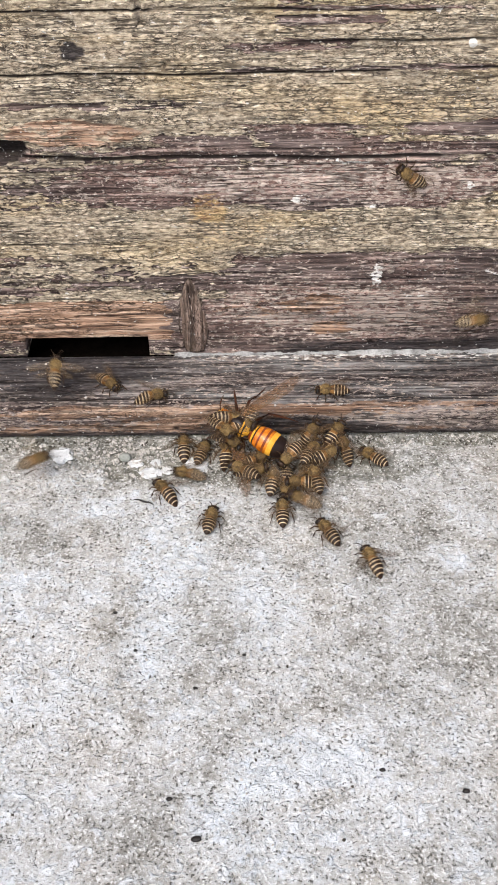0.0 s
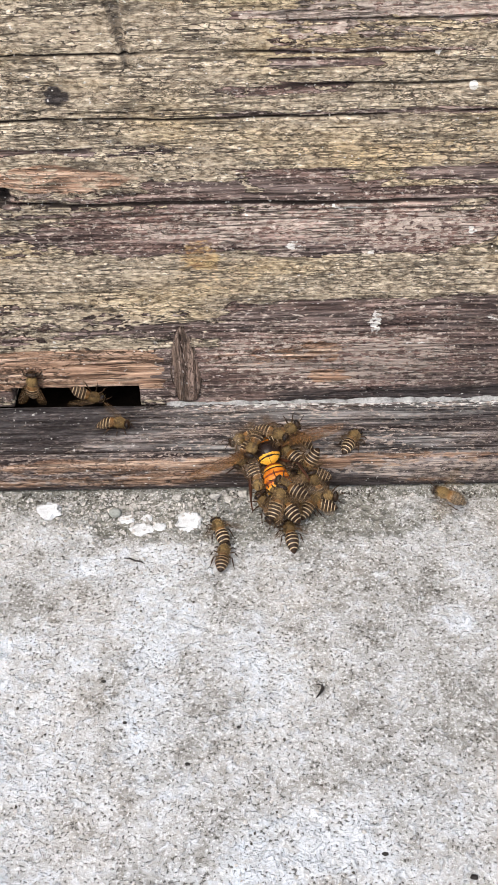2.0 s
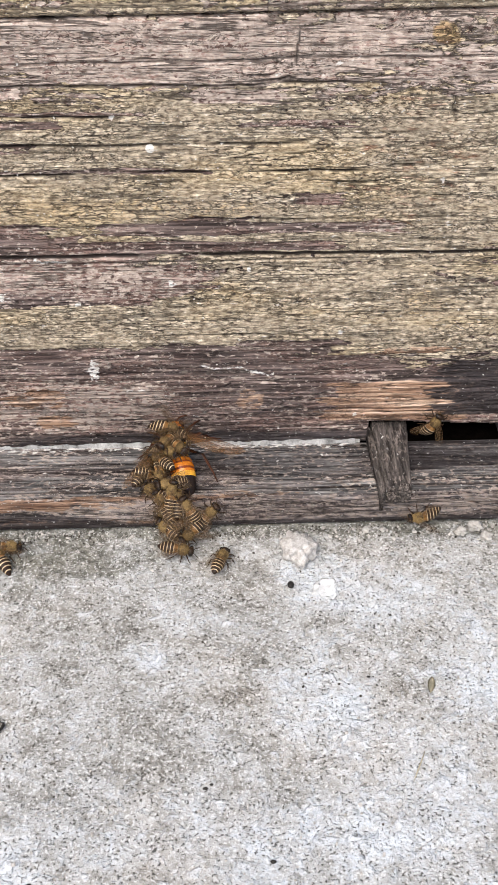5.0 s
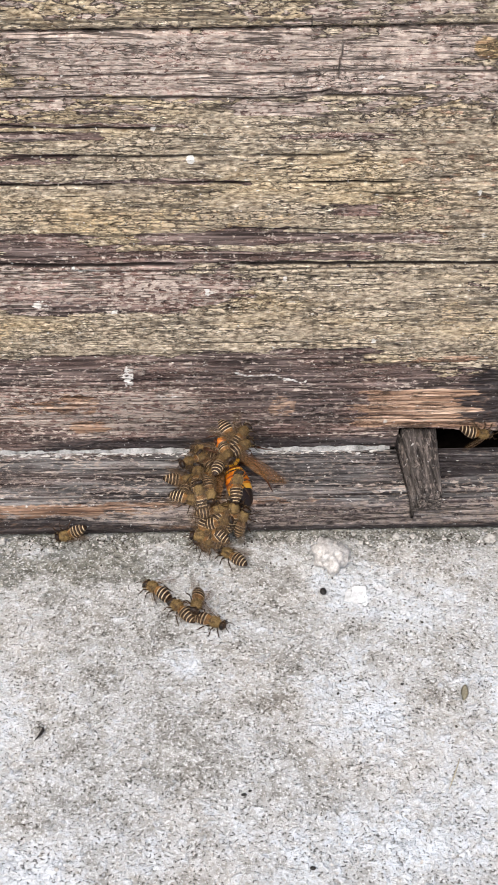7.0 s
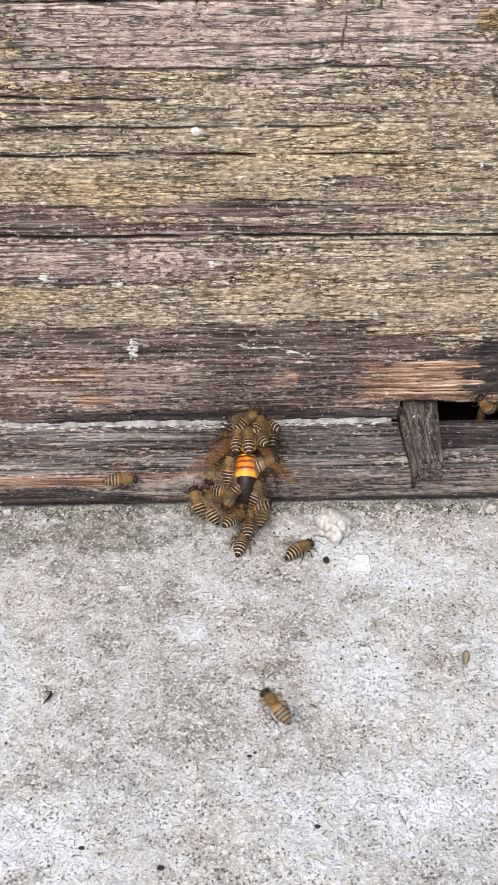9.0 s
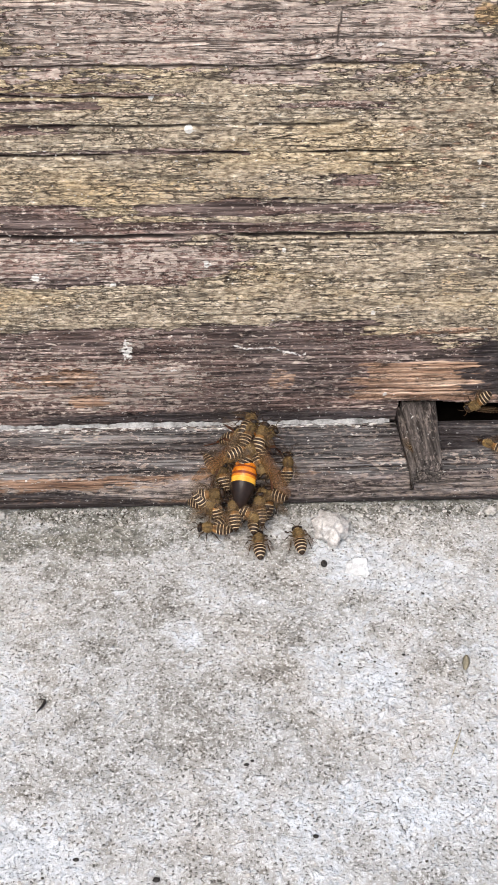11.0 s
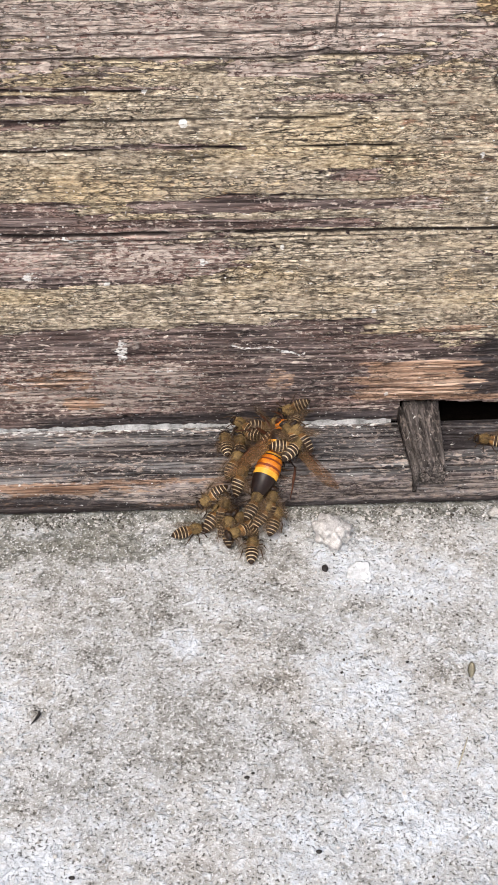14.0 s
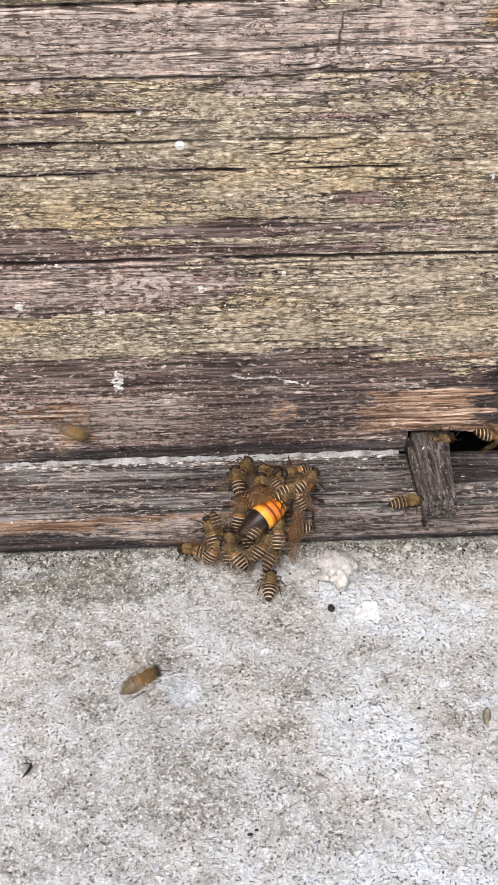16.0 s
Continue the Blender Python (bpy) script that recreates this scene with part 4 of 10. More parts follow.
def wing_blade(length, width, tilt, sweep, lift, root, thick=0.03, veins=True):
    """A wing from its root; sweep: degrees from straight sideways (+y) back to -x."""
    bm = bmesh.new()
    rows, n = [], 14
    for k in range(n + 1):
        u = k / n
        w = width * (0.22 + 0.78 * math.sin(math.pi * min(1, 0.08 + 0.62 * u)) ** 0.8) * math.sqrt(max(0.02, 1 - (max(0, u - 0.72) / 0.29) ** 2))
        rows.append([bm.verts.new(Vector((-w * (q - 0.25), u * length, 0.10 * math.sin(6 * q) + 0.18 * math.sin(2.5 * u))) * MM) for q in (0, 0.25, 0.5, 0.75, 1)])
    for a, b in zip(rows, rows[1:]):
        for j in range(4):
            bm.faces.new((a[j], a[j + 1], b[j + 1], b[j]))
    if veins:
        r = 0.016 * length / 8 + 0.02
        for q in (0.0, 0.3, 0.6):
            pts = [((-width * (q * (0.5 + 0.5 * u) - 0.25)) * (0.35 + 0.65 * math.sin(math.pi * min(1, 0.12 + 0.72 * u))), u * length * 0.95, 0.06 + 0.10 * math.sin(6 * q) + 0.18 * math.sin(2.5 * u)) for u in (0, 0.2, 0.4, 0.6, 0.8, 1)]
            tube(bm, pts, [r * 1.3, r * 1.2, r, r, r * 0.8, r * 0.5], 4, 1)
    turn = Euler((radians(lift), radians(tilt), radians(sweep))).to_matrix().to_4x4()
    bmesh.ops.transform(bm, matrix=Matrix.Translation(Vector(root) * MM) @ turn, verts=bm.verts)
    return bm


def mirrored(bm):
    for v in bm.verts:
        v.co.y = -v.co.y
    return bm


def leg(hip, knee, ankle, toe, r):
    return tube(bmesh.new(), [hip, [(a + b) / 2 for a, b in zip(hip, knee)], knee, [(a + b) / 2 for a, b in zip(knee, ankle)], ankle, toe], [r * 0.9, r * 1.25, r * 0.95, r * 1.1, r * 0.6, r * 0.35], 6)


def build_bee(flying, bend=1.1, fold=68, tilt=8):
    """A striped honey bee, 11.5 mm long, heading +x, its belly over z = 0 and its feet 2.2 mm below."""
    bee = new("honey_bee")
    bm = egg(2.0, 0, 0.15, 1.95, 1.72, 1.62, 2)
    bm.faces.ensure_lookup_table()
    hairs(bm, 620, 0.38, 5, 1)
    part("thorax", bm, [FUR, HAIR], bee, "furry tan thorax")
    bm = egg(4.35, 0, -0.25, 1.0, 1.55, 1.35, 4)
    hairs(bm, 90, 0.4, 6, 1)
    head = part("head", bm, [UMBER, HAIR], bee, "dark head with pale face hairs")
    for sgn in (1, -1):
        part("eye", egg(4.45, 1.18 * sgn, -0.1, 0.55, 0.5, 0.95, 1, 0.0, 2), EYE, head, "dark compound eye")
        part("antenna", tube(bmesh.new(), [(5.1, 0.45 * sgn, 0.1), (5.7, 0.9 * sgn, 0.7), (6.3, 1.3 * sgn, 0.5), (7.2, 1.7 * sgn, -0.3)], [0.12, 0.12, 0.13, 0.09], 5), BEE_LEG, head)
    rings = [(0.10, 0), (0.20, 0), (0.24, 2), (0.35, 1), (0.395, 2), (0.51, 1), (0.555, 2), (0.67, 1), (0.71, 2), (0.82, 1), (0.855, 2), (1.0, 1)]
    bm = abdomen_shell(6.3, 2.1, 1.85, rings, bend)
    bmesh.ops.translate(bm, verts=bm.verts, vec=(0.6 * MM, 0, 0))
    hairs(bm, 160, 0.35, 7, 2)
    part("abdomen", bm, [AMBER, UMBER, PALE], bee, "banded amber and dark brown abdomen")
    skin = BEAT_WING if flying else BEE_WING
    for sgn in (1, -1):
        for long, wide, root, sweep, lift in ((8.2, 2.7, (2.4, 1.0, 1.35), 12 if flying else fold, 24 if flying else 6), (5.8, 1.9, (1.2, 1.0, 1.2), 34 if flying else fold - 6, 10 if flying else 2)):
            bm = wing_blade(long, wide, 0 if flying else tilt, sweep, lift, root, veins=not flying)
            part("wing", bm if sgn > 0 else mirrored(bm), [skin, VEIN], bee, "smoky translucent wing")
        for hip, knee, ankle, toe in (((3.0, 0.8, -1.0), (3.9, 2.3, -0.5), (4.6, 3.0, -1.9), (5.2, 3.2, -2.2)), ((2.0, 0.9, -1.1), (2.0, 2.9, -0.3), (1.9, 3.8, -1.8), (1.7, 4.3, -2.2)),
                                      ((1.0, 0.8, -1.1), (-0.4, 2.6, -0.2), (-1.9, 3.2, -1.8), (-2.7, 3.5, -2.2))):
            if flying:
                ankle, toe = (ankle[0] - 1.2, ankle[1] * 0.7, -2.6), (toe[0] - 2.0, toe[1] * 0.6, -3.4)
            bm = leg(hip, knee, ankle, toe, 0.2)
            part("leg", bm if sgn > 0 else mirrored(bm), BEE_LEG, bee)
    for o in bee.children_recursive:
        o.data.transform(Matrix.Diagonal((1.07, 1.07, 1.02, 1)))
    return bee


def build_hornet():
    """A large orange hornet with a yellow band and a black tail, its waist at the origin, heading +x."""
    hornet = tagged(new("hornet"), "large orange and black hornet mobbed by bees", "hornet")
    bm = egg(4.3, 0, 0.6, 4.3, 3.6, 3.4, 3, 0.03, 5)
    for f in bm.faces:
        c = f.calc_center_median() / MM
        f.material_index = (1 if abs(c.x - 1.9) > 0.18 and abs(c.y) > 0.12 else 0) if c.x < 2.7 and c.z > 1.3 else 2 if c.x > 6.3 else 0
    hairs(bm, 300, 0.5, 9, 3)
    part("thorax", bm, [HORNET_BLACK, HORNET_YELLOW, HORNET_ORANGE, HORNET_BROWN], hornet, "black thorax with an orange collar and yellow hind plate")
    bm = egg(9.4, 0, -0.4, 2.0, 3.1, 2.5, 6)
    for f in bm.faces:
        f.material_index = 1 if f.calc_center_median().x > 10.6 * MM else 0
    head = part("head", bm, [HORNET_ORANGE, HORNET_YELLOW], hornet, "orange head with a yellow face")
    for sgn in (1, -1):
        part("eye", egg(9.8, 2.5 * sgn, 0.1, 1.1, 0.9, 1.8, 1, 0, 2), HORNET_BROWN, head, "dark brown compound eye")
        part("mandible", tube(bmesh.new(), [(10.8, 1.2 * sgn, -1.8), (11.7, 1.1 * sgn, -2.4), (12.3, 0.4 * sgn, -2.6)], [0.8, 0.6, 0.2], 7), HORNET_YELLOW, head)
        part("antenna", tube(bmesh.new(), [(11.0, 0.9 * sgn, 0.0), (12.0, 2.2 * sgn, 0.3), (12.8, 3.8 * sgn, -0.8), (13.2, 5.2 * sgn, -2.0)], [0.22, 0.24, 0.24, 0.16], 6), HORNET_BROWN, head)
    rings = [(0.05, 1), (0.09, 2), (0.12, 3), (0.20, 0), (0.24, 1), (0.33, 0), (0.38, 1), (0.43, 0), (0.53, 2), (1.0, 3)]
    part("abdomen", abdomen_shell(14.6, 3.9, 3.6, rings, 2.8, 30, 0.5), [HORNET_ORANGE, HORNET_RUST, HORNET_YELLOW, HORNET_BLACK], hornet, "orange abdomen with a yellow band and black tail")
    for sgn in (1, -1):
        for long, wide, root, sweep, lift in ((20.0, 4.2, (5.6, 2.2, 2.6), 76, 2), (13.0, 3.2, (4.4, 2.0, 2.4), 76, 0)):
            bm = wing_blade(long, wide, 14, sweep, lift, root)
            part("wing", bm if sgn > 0 else mirrored(bm), [HORNET_WING, HORNET_BROWN], hornet, "long amber translucent wing")
        for hip, knee, ankle, toe in (((6.4, 1.8, -1.8), (8.6, 5.5, 0.2), (11.0, 7.5, -3.0), (12.0, 8.5, -4.2)), ((5.0, 2.0, -2.0), (5.0, 7.5, 1.0), (4.4, 10.5, -3.0), (4.0, 13.0, -4.2)),
                                      ((2.5, 1.8, -2.0), (-2.0, 7.0, 1.2), (-6.5, 8.6, -3.0), (-9.5, 9.2, -4.2))):
            bm = leg(hip, knee, ankle, toe, 0.42)
            part("leg", bm if sgn > 0 else mirrored(bm), HORNET_BROWN, hornet)
    for o in hornet.children_recursive:
        o.data.transform(Matrix.Scale(1.12, 4))
    return hornet


HORNET = build_hornet()


RESTING = build_bee(False)
FLYING = build_bee(True)
tagged(RESTING, "brown banded honey bee crawling with folded smoky wings", "honey bee", "bees round the hornet")
tagged(FLYING, "brown banded honey bee flying with spread wings", "honey bee", "bees in flight")
CURLED = tagged(build_bee(False, 2.7, 50, 14), "brown banded honey bee with a curled abdomen and half-open wings", "honey bee", "bees round the hornet")
SLEEK = tagged(build_bee(False, 0.4, 80, 4), "brown banded honey bee with wings laid flat over its back", "honey bee", "bees round the hornet")
BEES = [RESTING, CURLED, SLEEK] + [copy_thing((RESTING, CURLED, SLEEK)[k % 3], Matrix()) for k in range(39)]
FLIERS = [FLYING] + [copy_thing(FLYING, Matrix()) for _ in range(2)]


def beat(bee, first):
    """Wings of a flying bee beat up and down all along."""
    wings = [o for o in bee.children if o.name.startswith('wing')]
    for k, wing in enumerate(wings):
        side, root = (1 if k < 2 else -1), Vector((1.8, 1.0 if k < 2 else -1.0, 1.3)) * MM
        rows = []
        for j in range(0, 241):
            a = side * (38 if (j + first) % 2 else -30) * (1 + 0.2 * math.sin(j * 1.7))
            rows.append((j / 15, Matrix.Translation(root) @ pose(0, 0, 0, a, 0, 0) @ Matrix.Translation(-root)))
        walk(wing, rows)


def struggle(hornet):
    """The hornet spreads and beats its wings now and then, and folds them between."""
    # seconds, opening of either wing pair in degrees, beating (1) or still (0)
    stances = ((0, 30, 45, 1), (0.5, 74, 74, 1), (1, 70, 70, 1), (1.5, 68, 68, 1), (2, 68, 68, 1), (2.5, 62, 62, 1), (3, 56, 60, 1), (3.5, 14, 40, 0), (4, 18, 20, 0), (4.5, 24, 40, 1),
               (5.5, 40, 40, 1), (6.5, 30, 30, 0), (7, 10, 20, 0), (7.3, 66, 68, 1), (8, 60, 60, 1), (8.6, 58, 58, 1), (9, 34, 24, 0), (9.8, 40, 40, 1), (10.8, 26, 24, 0), (11.5, 14, 12, 0),
               (12, 0, 40, 0), (12.5, -16, 48, 0), (13, 4, 16, 0), (13.5, 6, 4, 0), (14, 8, 48, 0), (14.5, 3, 3, 0), (15, 3, -4, 0), (15.5, 0, 0, 0), (16, 4, 24, 0))
    times = [row[0] for row in stances]
    rng = random.Random(8)
    for k, wing in enumerate([o for o in hornet.children if o.name.startswith('wing')]):
        side, root = (1 if k < 2 else -1), Vector((6.7, 2.5 if k < 2 else -2.5, 2.9)) * MM
        rows = []
        for j in range(161):
            t = j / 10
            wide = np.interp(t, times, [row[1 if k < 2 else 2] for row in stances])
            stir = np.interp(t, times, [row[3] for row in stances])
            turn = -side * (wide + stir * (8 * (j % 2) + 5 * rng.random()))
            up = side * stir * (24 if j % 2 else -4)
            rows.append((t, Matrix.Translation(root) @ pose(0, 0, 0, up, 0, turn) @ Matrix.Translation(-root)))
        walk(wing, rows)


def flit(rows):
    """A flying bee darts to and fro on its way."""
    out, sign = [rows[0]], 1
    for (ta, a), (tb, b) in zip(rows, rows[1:]):
        n = max(1, round((tb - ta) / 0.1))
        for k in range(n):
            u, sign = (k + 0.5) / n, -sign
            out.append((ta + (tb - ta) * u, a.lerp(b, u) @ Matrix.Translation((6 * sign * MM, 0, 0))))
    return out + [rows[-1]]


def pm(x, y, z, rx, ry, rz):
    return pose(x * MM, y * MM, z * MM, rx, ry, rz)


def motions():
    walk(HORNET, [(0, pm(-67.7, -39.2, 11.0, -41, -13, 150)), (0.5, pm(-63.2, -35.1, 13.7, -41, -13, 151)), (1, pm(-66.7, -34.4, 12.8, -35, -10, 135)), (1.5, pm(-65.2, -32.3, 15.0, -25, -18, 122)), (2, pm(-59.8, -33.4, 14.0, -14, -23, 108)), (2.5, pm(-51.6, -30.5, 16.6, -5, -25, 97)), (3, pm(-37.6, -29.0, 18.2, 19, -22, 67)), (3.5, pm(-27.3, -29.8, 17.4, 20, -22, 66)), (4, pm(5.5, -30.5, 16.7, -3, -26, 93)), (4.5, pm(-0.9, -13.9, 19.6, -14, -25, 105)), (5, pm(0.6, -14.3, 19.3, -13, -25, 101)), (5.5, pm(3.6, -16.1, 19.0, -18, -23, 112)), (6, pm(2.8, -16.0, 18.7, -13, -25, 101)), (6.5, pm(7.3, -15.3, 18.4, -15, -24, 103)), (7, pm(7.7, -16.9, 18.1, -16, -24, 106)), (7.5, pm(9.7, -28.7, 21.3, 2, -26, 85)), (8, pm(11.0, -23.7, 19.5, 18, -23, 65)), (8.5, pm(11.2, -25.5, 19.0, 12, -24, 72)), (9, pm(10.8, -25.3, 18.9, 0, -26, 86)), (9.5, pm(10.9, -26.8, 19.0, 2, -26, 84)), (10, pm(11.7, -26.8, 19.1, 1, -26, 88)), (10.5, pm(13.9, -26.0, 19.2, 9, -25, 73)), (11, pm(11.8, -27.0, 19.3, 7, -25, 79)), (11.5, pm(14.0, -28.0, 19.4, 10, -25, 75)), (12, pm(13.5, -28.3, 18.0, -1, -26, 88)), (12.5, pm(16.7, -27.0, 18.9, -3, -25, 90)), (13, pm(15.9, -29.6, 17.8, 8, -25, 77)), (13.5, pm(18.5, -24.1, 21.1, 9, -25, 76)), (14, pm(21.2, -24.2, 19.9, 18, -22, 65)), (14.5, pm(16.9, -19.8, 19.5, 8, -25, 78)), (15, pm(20.8, -20.2, 20.1, 28, -18, 52)), (15.5, pm(19.3, -19.9, 19.6, 26, -19, 55)), (16, pm(22.2, -28.7, 18.3, 38, -11, 40))])
    walk(HUSK_THING, [(0, pm(-55.4, -45.8, 0.1, 0, 0, -50)), (0.5, pm(-56.3, -71.1, 0.1, 0, 0, -50)), (0.9, pm(-48.6, -107.5, -0.2, 0, 0, 0)), (16, pm(-48.6, -107.5, -0.2, 0, 0, 0))])
    walk(BEES[0], [(0, pm(-115.5, -17.0, 14.8, -0, -0, -46)), (0.5, pm(-121.2, -15.9, 14.8, 0, -0, -41)), (1, pm(-122.7, -13.2, 14.8, -0, -0, -29)), (1.5, pm(-122.5, -11.0, 14.8, -0, 0, -16)), (1.75, pm(-121.0, -6.6, 16.6, 43, 14, -13)), (2, pm(-119.5, -2.2, 18.4, 90, 21, 0)), (2.5, pm(-105.5, -2.2, 22.5, 90, 11, 0)), (2.67, pm(-106.6, -2.2, 21.2, 90, 70, 0)), (2.83, pm(-107.7, -2.2, 19.9, -90, 51, 180)), (3, pm(-108.8, -2.2, 18.6, -90, -8, 180)), (3.5, pm(-104.4, -2.2, 15.8, -90, 53, 180)), (4, pm(-140.4, -2.2, 16.7, -90, -1, 180)), (4.5, pm(-100.1, -2.2, 15.6, -90, -2, 180)), (5, pm(-77.9, -3.9, 18.0, -90, -19, 180)), (5.5, pm(-55.1, -4.0, 20.1, -90, -22, 180)), (5.75, pm(-44.5, -5.6, 20.9, -46, -43, 131)), (6, pm(-34.0, -7.1, 21.8, 1, -25, 79)), (6.5, pm(-10.5, -9.4, 24.5, 11, -23, 57)), (7, pm(10.0, -9.4, 25.9, 13, -22, 50)), (7.5, pm(7.6, -12.4, 23.3, -16, -32, 120)), (8, pm(9.8, -11.8, 24.7, 5, -9, 88)), (8.5, pm(10.9, -16.4, 27.1, -40, -30, 101)), (8.75, pm(10.2, -16.8, 26.4, -29, -20, 136)), (9, pm(9.6, -17.2, 25.7, -13, -18, 170)), (9.5, pm(9.1, -20.2, 25.2, -12, -18, 168)), (10, pm(9.9, -21.3, 23.6, -18, -13, -174)), (10.5, pm(10.8, -22.6, 23.1, -32, 23, -165)), (11, pm(7.5, -27.5, 22.5, -25, 30, -150)), (11.5, pm(9.0, -28.6, 20.7, -19, 35, -137)), (11.67, pm(14.4, -25.8, 19.6, -33, 21, 162)), (11.83, pm(19.7, -23.0, 18.4, -28, 4, 109)), (12, pm(25.1, -20.2, 17.2, -11, -3, 55)), (12.25, pm(22.9, -21.1, 21.6, -10, -19, 92)), (12.5, pm(20.7, -22.0, 25.9, -20, -32, 133)), (13, pm(18.9, -29.2, 22.8, 18, -37, 50)), (13.5, pm(4.1, -33.7, 11.0, 12, -24, 52)), (14, pm(4.4, -37.1, 8.5, 44, -56, 73)), (14.5, pm(3.5, -35.8, 8.8, -26, -29, 75)), (15, pm(6.0, -35.9, 8.8, 44, -36, 50)), (15.5, pm(2.7, -36.3, 6.6, -26, -47, 102)), (16, pm(3.0, -34.7, 8.2, -40, -64, 118))])
    walk(BEES[1], [(0, pm(-100.6, -24.6, 14.8, 0, -0, 15)), (0.5, pm(-81.4, -6.4, 14.8, 0, -0, 7)), (1, pm(-58.3, -4.5, 14.8, 0, -0, 17)), (1.5, pm(48.5, -7.5, 14.8, -0, -0, -2)), (2, pm(46.4, -7.5, 14.8, -0, -0, -2)), (2.5, pm(45.4, -7.5, 14.8, 0, -0, -1)), (3, pm(48.4, -7.5, 14.8, -0, -0, -1)), (3.5, pm(64.0, -8.0, 14.8, -0, -0, -2)), (4, pm(86.4, -8.6, 14.8, -0, -0, -2)), (4.25, pm(86.1, -5.4, 16.7, 38, -30, 14)), (4.5, pm(85.8, -2.2, 18.6, 90, -62, 0)), (5, pm(86.9, -2.0, 19.6, 90, -59, 0)), (5.5, pm(88.4, -1.9, 19.1, 90, -62, 0)), (5.75, pm(89.3, -1.6, 19.1, 90, -22, 0)), (6, pm(90.1, -1.3, 19.2, 90, 19, 0)), (6.5, pm(89.7, -1.2, 20.2, 90, 35, 0)), (7, pm(92.3, -2.2, 20.0, 90, 7, 0)), (7.5, pm(129.4, -2.2, 19.4, 90, 1, 0)), (7.75, pm(111.0, -2.2, 20.1, 90, -45, 0)), (8, pm(92.6, -2.2, 20.7, -90, -89, 180)), (8.5, pm(95.3, -2.2, 19.3, -90, -51, 180)), (9, pm(95.5, -2.2, 19.6, -90, -51, 180)), (9.5, pm(96.6, -0.7, 20.3, -90, -44, 180)), (10, pm(93.4, -3.8, 20.4, -90, -77, 180)), (10.25, pm(93.2, -3.4, 20.2, -90, -24, 180)), (10.5, pm(93.0, -3.0, 20.1, -90, 30, 180)), (11, pm(93.3, -1.1, 20.8, -90, 40, 180)), (11.5, pm(92.9, -2.2, 20.8, -90, 32, 180)), (12, pm(94.1, -2.2, 24.4, -90, 62, 180)), (12.5, pm(94.2, -2.2, 20.3, -90, 82, 180)), (12.75, pm(92.2, -2.2, 20.8, -90, 44, 180)), (13, pm(90.1, -2.2, 21.2, -90, 5, 180)), (13.5, pm(75.2, -2.2, 25.6, -90, -2, 180)), (13.67, pm(93.9, -2.2, 25.0, -90, 58, 180)), (13.83, pm(112.6, -2.2, 24.4, 90, 62, 0)), (14, pm(131.4, -2.2, 23.9, 90, 2, 0)), (14.5, pm(129.6, -2.2, 23.9, 90, 2, 0)), (15, pm(126.4, -2.2, 24.0, 90, 2, 0)), (15.5, pm(64.4, -2.2, 25.8, 90, 20, 0)), (16, pm(74.9, -2.2, 18.2, 90, -17, 0))])
